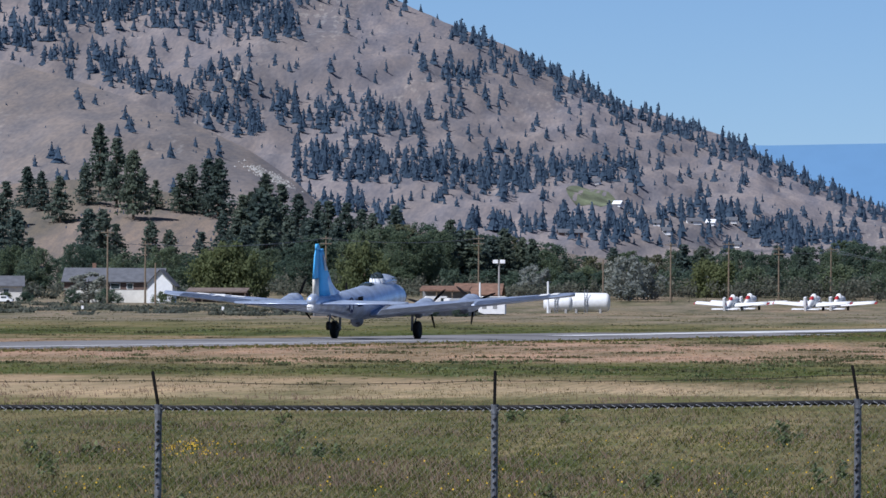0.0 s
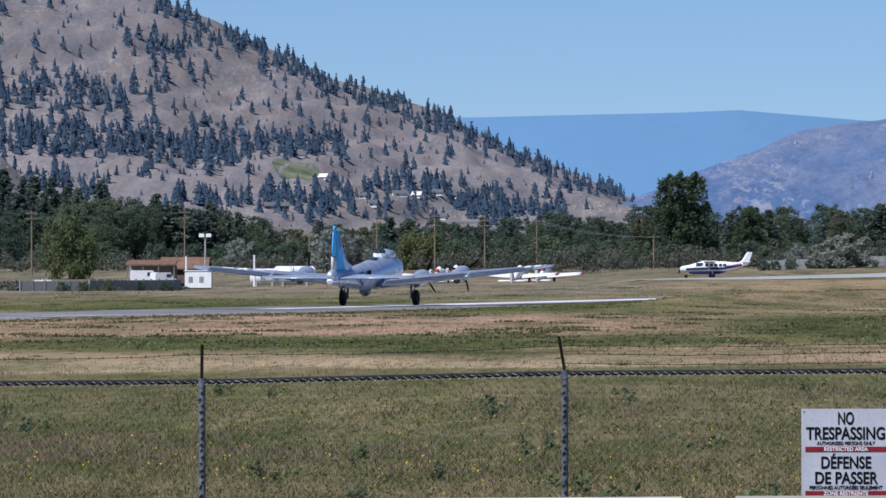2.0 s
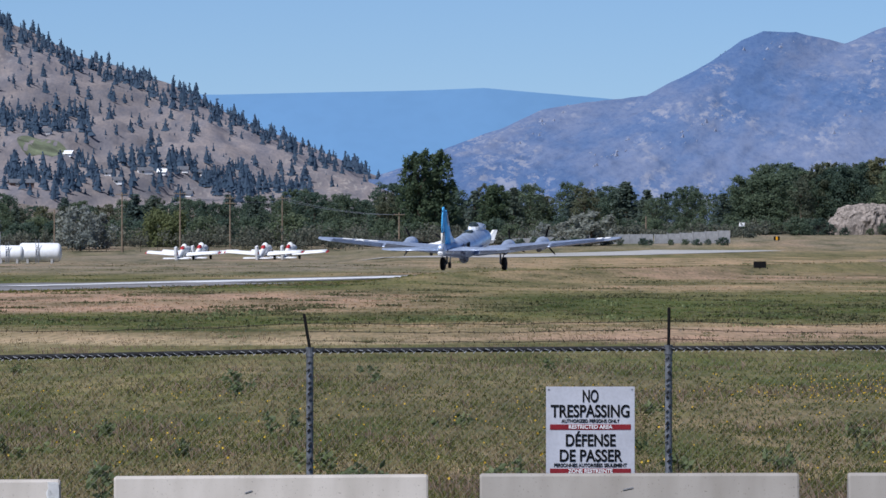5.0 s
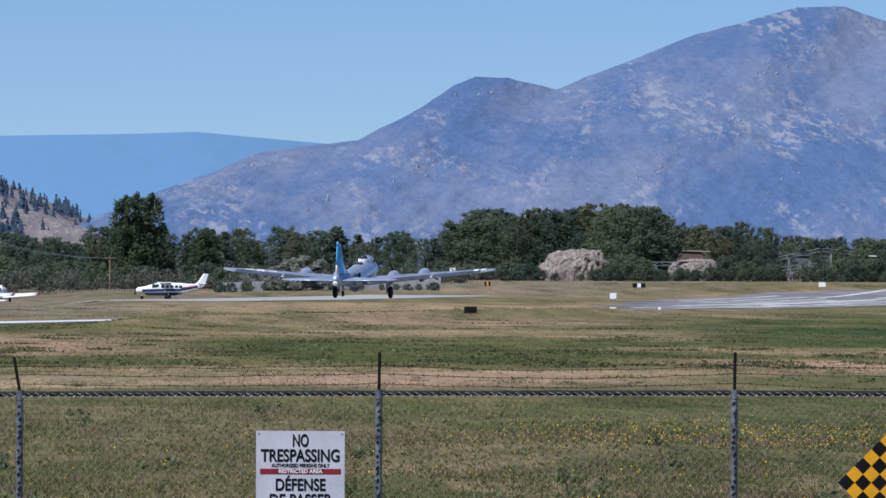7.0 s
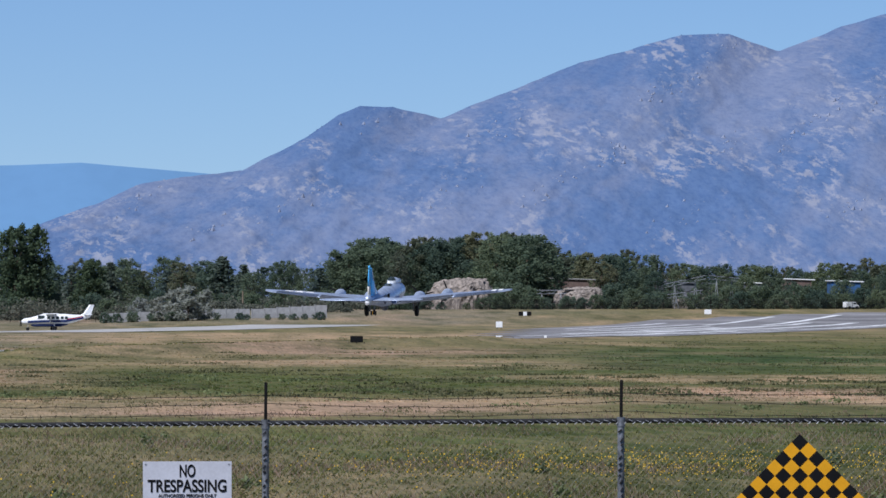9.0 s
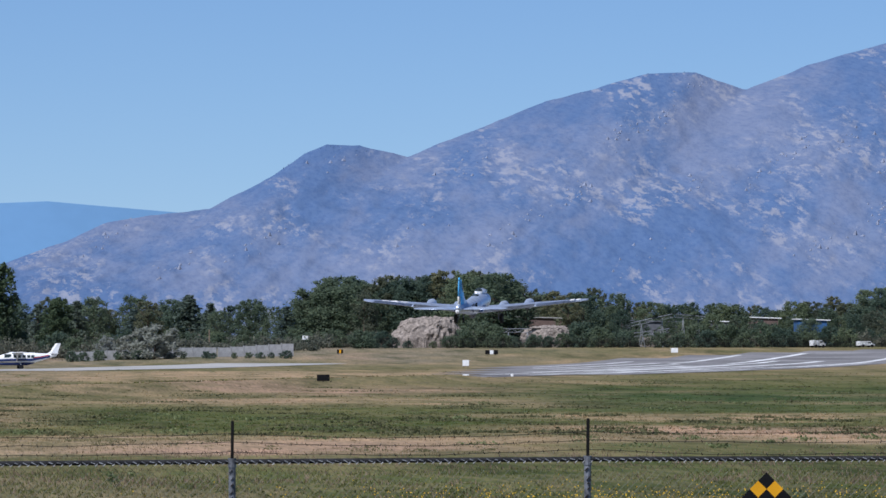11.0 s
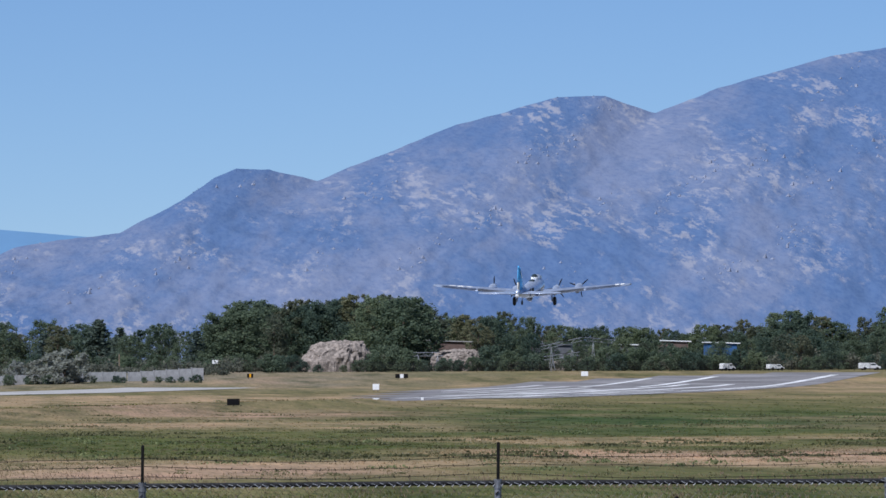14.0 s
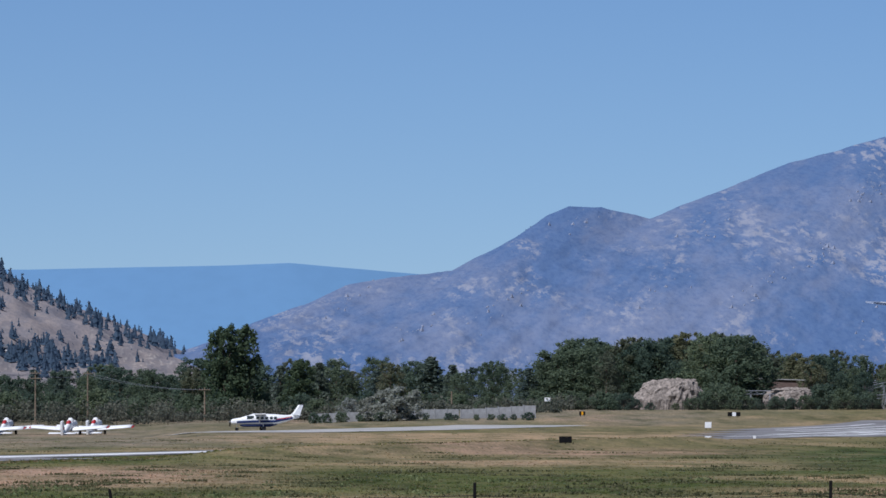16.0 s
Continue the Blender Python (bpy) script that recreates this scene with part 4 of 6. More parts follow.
# ---- roadside barriers ----
def barrier(m, length, seed, mat):
    t = thing("concrete_barrier", m, ("pale" if mat is M_BARRIER else "weathered grey") + " cast-concrete roadside barrier with lifting holes", "barrier", "roadside barriers")
    h = 0.86
    sec = [(-0.30, 0.0), (-0.30, 0.08), (-0.17, 0.30), (-0.085, h - 0.02), (-0.07, h), (0.07, h), (0.085, h - 0.02), (0.17, 0.30), (0.30, 0.08), (0.30, 0.0)]
    bm = B()
    rings = []
    for x in (0.0, 0.015, length - 0.015, length):
        k = 0.94 if x in (0.0, length) else 1.0
        rings.append([(x, y * k, z if z < 0.5 else z - (0.012 if k < 1 else 0)) for y, z in sec])
    loft(bm, rings)
    body = part("body", bm, mat, t)
    rnd = random.Random(seed)
    for k in range(2):
        x0, z0 = rnd.uniform(0.2, length - 0.4), rnd.uniform(0.40, 0.78)
        y0 = -0.088 - 0.16 * (h - z0) - 0.0005
        bm = B()
        ang = rnd.uniform(-20, 75)
        box(bm, (0, 0, 0), (rnd.uniform(0.04, 0.12), 0.004, rnd.uniform(0.003, 0.006)), Matrix.Translation((x0, y0, z0)) @ Matrix.Rotation(radians(-8.5), 4, "X") @ Matrix.Rotation(radians(ang), 4, "Y"))
        part("scratch", bm, M_ALU_DARK, body, "dark scrape in the concrete")
    for fx in (0.255, 0.745):
        # a lifting hole: cast collar round a black disc painted for its shade
        y, z = -0.128, h - 0.38
        m2 = Matrix.Translation((length * fx, y, z)) @ Matrix.Rotation(radians(90 - 8.5), 4, "X")
        bm = B()
        bmesh.ops.create_cone(bm, cap_ends=True, segments=20, radius1=0.040, radius2=0.040, depth=0.03, matrix=m2)
        hole = part("lifting_hole", bm, M_BLACK, t, "round lifting hole, its dark inside painted black")
        bm = B()
        for i in range(20):
            a0, a1 = 2 * math.pi * i / 20, 2 * math.pi * (i + 1) / 20
            q = [m2 @ Vector((r * math.cos(a), r * math.sin(a), 0.017)) for a, r in ((a0, 0.036), (a1, 0.036), (a1, 0.050), (a0, 0.050))]
            bm.faces.new([bm.verts.new(p) for p in q])
        part("collar", bm, mat, hole)
    if seed == -90:
        bm = B()
        torn = [(-0.100, -0.015), (-0.012, -0.020), (-0.004, -0.13), (-0.018, -0.185), (-0.050, -0.172), (-0.072, -0.190), (-0.098, -0.165), (-0.112, -0.10), (-0.094, -0.07)]
        bm.faces.new([bm.verts.new((length + x, -0.094 + 0.16 * z, h + z)) for x, z in torn])
        bmesh.ops.solidify(bm, geom=bm.faces[:], thickness=0.006)
        part("torn_label", bm, M_WHITE, t, "torn white label on the corner")
    return t


BAR_D = 58.6
for u0, u1, z in ((-139.5, -97.0, 0.93), (-90.5, -47.6, 0.945), (-40.28, 2.41, 0.985), (9.4, 52.8, 1.005), (59.5, 102.0, 1.01), (109.0, 151.5, 1.01)):
    barrier(pose(u0 * BAR_D / 1000, BAR_D, z, 0, -0.35 if u0 < 0 else -0.1, 0), (u1 - u0) * BAR_D / 1000, int(u0), M_BARRIER if u0 < 0 else M_BARRIER_OLD)


# ---- signs at the fence ----
def lettering(body, size, parent, x, z, m=M_BLACK, name="lettering", y=-0.006, squeeze=1.0, width=0.0):
    cu = bpy.data.curves.new(name, "FONT")
    cu.body, cu.size, cu.align_x, cu.align_y = body, size, "CENTER", "CENTER"
    cu.extrude, cu.offset = 0.001, size * 0.022
    tmp = bpy.data.objects.new("tmp", cu)
    scene.collection.objects.link(tmp)
    me = bpy.data.meshes.new_from_object(tmp.evaluated_get(bpy.context.evaluated_depsgraph_get()))
    bpy.data.objects.remove(tmp)
    me.materials.clear()
    me.materials.append(m)
    if width:
        squeeze = width / max(1e-6, max(v.co.x for v in me.vertices) - min(v.co.x for v in me.vertices))
    ob = new(name, me)
    ob.parent = parent
    ob.matrix_basis = pose(x, y, z, 90, 0, 0) @ Matrix.Diagonal((squeeze, 1, 1, 1))
    return ob


def notice_board():
    t = thing("warning_sign", pose(24.43 * 62.7 / 1000, 62.70, 2.476), "white bilingual no-trespassing sign wired to the fence", "sign")
    bm = B()
    box(bm, (0, 0, -0.40), (0.757, 0.004, 0.80), bevel=0.0015)
    part("plate", bm, M_SIGN, t)
    for body, size, z, wide in (("NO", 0.146, -0.086, 0.135), ("TRESPASSING", 0.146, -0.214, 0.672), ("DÉFENSE", 0.142, -0.463, 0.425), ("DE PASSER", 0.142, -0.594, 0.535)):
        lettering(body, size, t, 0, z, width=wide)
    lettering("AUTHORIZED PERSONS ONLY", 0.040, t, 0, -0.294, squeeze=0.9)
    lettering("PERSONNES AUTORISÉES SEULEMENT", 0.042, t, 0, -0.672, squeeze=0.88)
    for z in (-0.345, -0.722):
        bm = B()
        box(bm, (0, -0.004, z), (0.69, 0.003, 0.045))
        bar = part("red_band", bm, M_SIGN_RED, t, "red band across the sign")
        lettering("RESTRICTED AREA" if z > -0.5 else "ZONE RESTREINTE", 0.045, bar, 0, z, M_WHITE, y=-0.007)
    for sx in (-0.355, 0.355):
        bm = B()
        tube(bm, (sx, -0.006, -0.025), (sx, 0.004, -0.025), 0.008, seg=8)
        part("rivet", bm, M_STEEL, t)


notice_board()


def checker_diamond():
    d = 61.6
    half, n = 0.636, 9
    apex = Vector((108.14 * d / 1000, d, EYE_Z - 16.76 * d / 1000))
    t = thing("checkerboard_sign", pose(apex.x, apex.y, apex.z - half), "black and amber checkerboard diamond sign on a post", "sign")
    bm = B()
    tube(bm, (0, 0.05, half - 0.05), (0, 0.05, -1.35), 0.03, seg=10)
    part("post", bm, M_STEEL, t)
    rot45 = Matrix.Rotation(radians(45), 4, "Y")
    bm = B()
    side = half * math.sqrt(2)
    box(bm, (0, 0.006, 0), (side, 0.004, side), rot45, 0.0015)
    part("plate", bm, M_STEEL, t)
    c = side / n
    for i in range(n):
        for j in range(n):
            bm = B()
            box(bm, ((i - (n - 1) / 2) * c, 0, (j - (n - 1) / 2) * c), (c, 0.004, c), rot45)
            part("panel", bm, M_BLACK if (i + j) % 2 == 0 else M_YELLOW, t)


checker_diamond()


def wing_ring(x, y_le, y_te, z, thick, k=12):
    """An aerofoil section across the span at x."""
    pts = []
    chord = y_le - y_te
    for i in range(k):
        a = 2 * math.pi * i / k
        f = 0.5 - 0.5 * math.cos(a)
        camber = thick * math.sin(math.pi * f) ** 0.6 * (1 - 0.55 * f)
        pts.append((x, y_le - chord * f, z + (camber * 0.58 if a < math.pi else -camber * 0.42)))
    return pts


# ---- buildings and poles on the far side ----
def land_at(land, u, v):
    """The point of a hillside seen from the camera's stand at bearing u and height v (thousandths)."""
    for i in range(400):
        p = hill_point(land, u, i / 400)
        if (p.z - EYE_Z) / p.y * 1000 >= v:
            return p
    return p


def gabled_house(name, m, w, d, eave, ridge, wall, roof, label, windows=(), chimney=False, lower=None):
    """A house with its long side to the front (-Y): walls, gable roof, windows."""
    t = thing(name, m, label, "house")
    bm = B()
    loft(bm, [[(x, -d / 2, 0), (x, -d / 2, eave), (x, 0, ridge - 0.1), (x, d / 2, eave), (x, d / 2, 0)] for x in (-w / 2, w / 2)])
    part("wall", bm, wall, t)
    if lower:
        bm = B()
        box(bm, (0, -d / 2 - 0.04, lower / 2), (w * 0.96, 0.06, lower))
        part("plinth", bm, M_STUCCO, t, "white lower storey")
    for sy in (-1, 1):
        bm = B()
        k = (ridge - eave) / (d / 2)
        over = 0.6
        loft(bm, [[(x, 0, ridge), (x, sy * (d / 2 + over), eave - k * over), (x, sy * (d / 2 + over), eave - k * over + 0.16), (x, 0, ridge + 0.16)] for x in (-w / 2 - 0.5, w / 2 + 0.5)])
        part("roof", bm, roof, t)
    for x, z, ww, hh in windows:
        bm = B()
        box(bm, (x, -d / 2 - 0.05, z), (ww + 0.2, 0.12, hh + 0.2))
        fr = part("window_frame", bm, M_WHITE, t)
        bm = B()
        box(bm, (x, -d / 2 - 0.09, z), (ww, 0.08, hh))
        part("pane", bm, M_GLASS, fr)
    if chimney:
        bm = B()
        box(bm, (-w * 0.22, 0.3, ridge + 0.3), (0.7, 0.7, 1.4))
        part("chimney", bm, M_ROOF_BROWN, t)
    return t


def shed_roof(name, m, w, d, h, roof, label, posts=5, back=None):
    """An open lean-to: a thick sloping roof on posts with a wall at its back."""
    t = thing(name, m, label, "shed")
    bm = B()
    loft(bm, [[(x, -d / 2, h), (x, -d / 2, h + 0.25), (x, d / 2, h + 0.9), (x, d / 2, h + 0.65)] for x in (-w / 2, w / 2)])
    part("roof", bm, roof, t)
    bm = B()
    box(bm, (0, d / 2 - 0.2, h / 2), (w * 0.97, 0.2, h))
    part("wall", bm, back or M_BROWN_WALL, t)
    for i in range(posts):
        bm = B()
        box(bm, (-w * 0.47 + w * 0.94 * i / (posts - 1), -d / 2 + 0.2, h / 2), (0.16, 0.16, h))
        part("post", bm, M_POLE, t)
    return t


def on_ground(u, d, dz=0.0, turn=0.0):
    p = site(u, d)
    return pose(p.x, p.y, ground_z(p.x, p.y) + dz, 0, 0, turn)


gabled_house("house", on_ground(-115.3, 1340), 17.8, 9.0, 4.0, 6.2, M_BROWN_WALL, M_ROOF_GREY, "long house with grey roof, brown siding and white base", ((-5.2, 3.0, 1.4, 0.9), (0.5, 3.0, 1.6, 0.9), (3.2, 3.0, 1.0, 0.9)), True, 2.3)
gabled_house("gable_annex", on_ground(-108.9, 1332, 0, 90), 7.0, 4.6, 3.6, 6.0, M_WHITE, M_ROOF_GREY, "white gabled annex of the long house", ((0.5, 2.6, 0.9, 0.9),))
gabled_house("house", on_ground(-131.5, 1360, 0, 8), 9, 7, 3.0, 4.6, M_STUCCO, M_ROOF_GREY, "small white bungalow half hidden by shrubs", ((1.5, 1.7, 1.0, 1.0),))
shed_roof("carport", on_ground(-101.2, 1380), 11.5, 6, 1.9, M_ROOF_TAN, "low brown-roofed open carport with dark interior")
shed_roof("open_shed", on_ground(-70.0, 1180), 8.0, 6, 3.6, M_ROOF_BROWN, "open storage shed under a flat brown roof", 4, M_GREY_WALL)
gabled_house("workshop", on_ground(-65.4, 1190, 0, 0), 7.0, 9, 3.2, 4.8, M_BROWN_WALL, M_ROOF_BROWN, "workshop with rusty orange-brown roof")


def storage_tank(m, length, r):
    t = thing("storage_tank", m, "white horizontal fuel storage tank on saddles", "tank", "fuel tanks")
    bm = B()
    rings = []
    for x, k in ((0, 0.45), (0.12, 0.75), (0.35, 0.93), (0.6, 1.0), (length - 0.6, 1.0), (length - 0.35, 0.93), (length - 0.12, 0.75), (length, 0.45)):
        rings.append([(x, r * k * math.cos(2 * math.pi * i / 24), r + 0.35 + r * k * math.sin(2 * math.pi * i / 24)) for i in range(24)])
    loft(bm, rings)
    part("shell", bm, M_WHITE, t, smooth=True)
    for x in (length * 0.22, length * 0.78):
        bm = B()
        box(bm, (x, 0, 0.4), (0.35, r * 1.5, 0.8))
        part("saddle", bm, M_CONCRETE, t)
    lad = B()
    for dx in (-0.22, 0.22):
        tube(lad, (length * 0.45 + dx, -r - 0.08, 0), (length * 0.45 + dx, -r - 0.08, 2 * r + 0.9), 0.05, seg=6)
    for k in range(9):
        tube(lad, (length * 0.45 - 0.22, -r - 0.08, 0.3 + 0.32 * k), (length * 0.45 + 0.22, -r - 0.08, 0.3 + 0.32 * k), 0.035, seg=5)
    part("ladder", lad, M_ALU_DARK, t, "dark steel ladder")
    return t


storage_tank(on_ground(-56.6, 1120), 4.4, 1.25)
storage_tank(on_ground(-53.4, 1126), 6.6, 1.45)


def site_hut(u, d, w, h, label):
    t = thing("site_hut", on_ground(u, d), label, "hut")
    bm = B()
    box(bm, (0, 0, h / 2 + 0.12), (w, 2.4, h), bevel=0.04)
    body = part("body", bm, M_WHITE, t)
    bm = B()
    box(bm, (0, 0, h + 0.18), (w + 0.2, 2.6, 0.12), bevel=0.02)
    part("roof", bm, M_WHITE, t)
    for x in (-w * 0.28, w * 0.12):
        bm = B()
        box(bm, (x, -1.21, h * 0.55), (w * 0.16, 0.05, h * 0.35))
        part("window_pane", bm, M_GREY_WALL, body)
    bm = B()
    box(bm, (0, 0, 0.08), (w * 0.9, 2.0, 0.16))
    part("skid", bm, M_BLACK, t)


site_hut(-63.6, 960, 3.5, 2.2, "white portable site hut on skids")


def utility_pole(u, d, top_z, arms=1, lamps=0, label="tall weathered timber utility pole with crossarm", mat=None):
    p = site(u, d)
    g = ground_z(p.x, p.y)
    t = thing("utility_pole" if not lamps else "floodlight_pole", pose(p.x, p.y, g), label, "pole")
    h = top_z - g
    bm = B()
    tube(bm, (0, 0, -0.5), (0, 0, h), 0.20, 0.13, 9)
    part("pole", bm, mat or M_POLE, t)
    for k in range(arms):
        bm = B()
        box(bm, (0, -0.2, h - 0.5 - 1.1 * k), (2.4, 0.14, 0.16))
        arm = part("crossarm", bm, M_POLE, t)
        for x in (-1.05, -0.5, 0.5, 1.05):
            bm = B()
            tube(bm, (x, -0.2, h - 0.42 - 1.1 * k), (x, -0.2, h - 0.18 - 1.1 * k), 0.06, 0.04, 6)
            part("insulator", bm, M_STEEL, arm)
    for k in range(lamps):
        bm = B()
        box(bm, (-0.55 + 1.1 * k, -0.15, h + 0.1), (0.85, 0.45, 0.6), bevel=0.05)
        part("floodlight", bm, M_WHITE, t, "white floodlight housing")
    return t


for u, d, z, arms in ((-116.4, 1300, 13.6, 1), (-111.2, 1310, 11.6, 1), (-109.8, 1240, 7.5, 0), (-86.4, 1500, 14.0, 2), (-65.5, 1560, 14.5, 2), (-39.3, 1500, 13.0, 1), (-31.4, 1520, 13.3, 1), (-24.6, 1540, 12.5, 2), (-17.5, 1560, 12.5, 1), (-1.6, 1540, 9.0, 1), (-48.5, 1520, 9.5, 0), (32, 1560, 8.2, 0)):
    utility_pole(u, d, z, arms)
utility_pole(-62.7, 1150, 7.6, 0, 2, "pale pole with twin floodlights", M_CONCRETE)
for u, top in ((-65.3, 4.4), (-56.0, 4.6)):
    utility_pole(u, 1100, top, 0, 0, "slim white vent pole", M_WHITE)


def cable(u0, d0, z0, u1, d1, z1, sag):
    """An overhead cable hung between two poles."""
    a, b = site(u0, d0, z0), site(u1, d1, z1)
    bm = B()
    last = a
    for i in range(1, 11):
        f = i / 10
        q = a.lerp(b, f) - Vector((0, 0, 4 * sag * f * (1 - f)))
        tube(bm, last, q, 0.028, seg=5, caps=False)
        last = q
    tagged(part("overhead_cable", bm, M_ALU_DARK), "thin sagging overhead cable between timber poles", "cable", "overhead cables")


for u0, d0, z0, u1, d1, z1 in ((-116.4, 1300, 13.1, -111.2, 1310, 11.1), (-111.2, 1310, 11.1, -86.4, 1500, 13.5), (-86.4, 1500, 13.5, -65.5, 1560, 14.0), (-39.3, 1500, 12.5, -31.4, 1520, 12.8), (-31.4, 1520, 12.8, -24.6, 1540, 12.0), (-24.6, 1540, 12.0, -17.5, 1560, 12.0), (-17.5, 1560, 12.0, -1.6, 1540, 8.5)):
    for dx in (-0.5, 0.5):
        cable(u0 + dx, d0 - 0.2, z0, u1 + dx, d1 - 0.2, z1, 0.9)


def panel_wall(name, u0, d0, u1, d1, h, step, mat, label, rise=0.0):
    """A long wall of equal panels between posts."""
    a, b = site(u0, d0), site(u1, d1)
    n = max(1, int((b - a).length / step))
    t = thing(name, Matrix(), label, "wall")
    ang = math.atan2((b - a).y, (b - a).x)
    bm = B()
    box(bm, (0, 0, h / 2), ((b - a).length / n - 0.12, 0.12, h), bevel=0.03)
    first = part("panel", bm, mat, t)
    bm = B()
    box(bm, (0, 0, h / 2 + 0.08), (0.16, 0.2, h + 0.16))
    fpost = part("post", bm, mat, t)
    for i in range(n):
        q = a.lerp(b, (i + 0.5) / n)
        ob = first if i == 0 else new("panel", first.data)
        ob.parent = t
        ob.matrix_basis = Matrix.Translation((q.x, q.y, ground_z(q.x, q.y))) @ Matrix.Rotation(ang, 4, "Z") @ Matrix.Diagonal((1, 1, 1 + rise * (i + 0.5) / n, 1))
        q = a.lerp(b, i / n)
        ob = fpost if i == 0 else new("post", fpost.data)
        ob.parent = t
        ob.matrix_basis = Matrix.Translation((q.x, q.y, ground_z(q.x, q.y))) @ Matrix.Rotation(ang, 4, "Z") @ Matrix.Diagonal((1, 1, 1 + rise * i / n, 1))


panel_wall("block_wall", 13, 1470, 33, 1480, 1.9, 2.6, M_PALE_WALL, "long low grey block wall at the field's edge")
panel_wall("block_wall", 33.2, 1480, 43.5, 1485, 1.8, 2.6, M_PALE_WALL, "taller grey block wall at the field's edge", 0.45)
panel_wall("board_fence", -88, 905, -79.6, 910, 1.25, 1.5, M_GREY_WALL, "low grey boarded screen fence")
panel_wall("board_fence", -78.5, 915, -66, 930, 1.3, 1.5, M_GREY_WALL, "low grey boarded screen fence by the sheds")


def far_fence(u0, u1, d, h):
    t = thing("airfield_fence", Matrix(), "dark chain-link fence along the far tree line", "fence")
    bm = B()
    tube(bm, (0, 0, 0), (0, 0, h), 0.05, seg=6)
    first = part("post", bm, M_WIRE, t)
    n = int((u1 - u0) * d / 1000 / 3.4)
    global bm_v, bm_f
    bm_v, bm_f = [], []
    prev = None
    for i in range(n + 1):
        p = site(u0 + (u1 - u0) * i / n, d)
        g = ground_z(p.x, p.y)
        ob = first if i == 0 else new("post", first.data)
        ob.parent = t
        ob.matrix_basis = Matrix.Translation((p.x, p.y, g))
        if prev:
            for k in range(9):
                z = 0.2 + (h - 0.25) * k / 8
                thin_bar((prev[0], prev[1], prev[2] + z), (p.x, p.y, g + z), 0.035)
        prev = (p.x, p.y, g)
    tagged(mesh_part("fence_mesh", bm_v, bm_f, M_WIRE, t, "dark fence wires"), kind="stuff")


far_fence(44, 150, 1590, 2.2)
far_fence(-60, 12, 1500, 2.3)


def gravel_heap(u, d, w, h, seed, label):
    p = site(u, d)
    bm = B()
    bmesh.ops.create_icosphere(bm, subdivisions=5, radius=1.0)
    for v in bm.verts:
        q = v.co.copy()
        k = 1 + 0.13 * noise.fractal(q * 3.4 + Vector((seed, 0, 0)), 0.6, 2.1, 8)
        flat = math.copysign(min(0.93, abs(q.z) ** 0.55 * (1.06 + 0.10 * q.x)), q.z)
        v.co = Vector((q.x * w / 2 * k, q.y * w * 0.35 * k, max(-0.3, flat) * h * (1 + 0.10 * noise.fractal(q * 4.1, 0.7, 2.1, 5))))
    ob = part("spoil_mound", bm, M_GRAVEL, None)
    ob.matrix_basis = pose(p.x, p.y, ground_z(p.x, p.y))
    tagged(ob, label, "gravel heap")


gravel_heap(61.6, 1612, 14.6, 7.0, 2.0, "large pale heap of gravel before the trees")
gravel_heap(78.0, 1625, 11.5, 5.0, 7.0, "smaller tan heap of crushed rock")
gravel_heap(92.0, 1640, 4.0, 2.2, 9.0, "low heap of pale spoil")
for u, d, k in ((55.5, 1598, 0.9), (68.5, 1605, 1.35), (71.0, 1602, 1.2), (73.5, 1606, 0.6), (82.8, 1612, 1.3), (85.5, 1606, 1.1), (62.5, 1598, 0.35), (59, 1597, 0.4), (76, 1610, 0.55), (78.4, 1608, 0.6), (80.4, 1610, 0.75), (64.5, 1600, 0.6), (66.5, 1600, 0.9), (57, 1599, 0.55), (88, 1608, 0.8), (112.4, 1606, 0.8), (102.6, 1608, 1.2), (108.2, 1608, 1.25), (98.4, 1610, 1.2), (104.2, 1612, 1.0), (114.0, 1606, 0.8), (119.2, 1604, 1.0), (110.5, 1604, 1.0), (117.0, 1608, 1.1), (105, 1604, 0.8), (100, 1606, 0.9), (96, 1604, 0.7)):
    c = copy_thing(BUSH[int(u) % 2][0], on_ground(u, d, 0, u * 9))
    c.scale = (k * 0.9, k * 0.9, k * 0.72)


def conveyor(u0, v0, u1, v1, d, legs):
    """A slim inclined belt conveyor on trestles; ends by bearing and height over the horizon."""
    a, b = Vector((u0 * d / 1000, d, EYE_Z + v0 * d / 1000)), Vector((u1 * d / 1000, d + 6, EYE_Z + v1 * (d + 6) / 1000))
    t = thing("belt_conveyor", Matrix.Translation(a), "pale steel belt conveyor over the gravel yard", "conveyor", "belt conveyors")
    run = b - a
    for dz, r in ((0.0, 0.075), (-0.75, 0.05)):
        bm = B()
        tube(bm, (0, 0, dz), run + Vector((0, 0, dz)), r, seg=6)
        part("rail", bm, M_GALV, t)
    bm = B()
    n = max(3, int(run.length / 1.5))
    for i in range(n):
        p, q = run * (i / n), run * ((i + 1) / n)
        tube(bm, p + Vector((0, 0, -0.75 * (i % 2))), q + Vector((0, 0, -0.75 * ((i + 1) % 2))), 0.045, seg=5)
    part("lattice", bm, M_GALV, t)
    bm = B()
    box(bm, (0, 0.4, 0.14), (run.length, 0.8, 0.06), Matrix.Translation(run * 0.5) @ Matrix.Rotation(-math.atan2(run.z, run.x), 4, "Y"))
    part("belt", bm, M_BLACK, t, "dark rubber belt")
    for i in range(legs):
        p = run * ((i + 0.5) / legs)
        w = a + p
        bm = B()
        for sx in (-0.5, 0.5):
            tube(bm, (p.x + sx, p.y, ground_z(w.x, w.y) - a.z), (p.x, p.y, p.z - 0.7), 0.07, seg=5)
        part("trestle", bm, M_GALV, t)


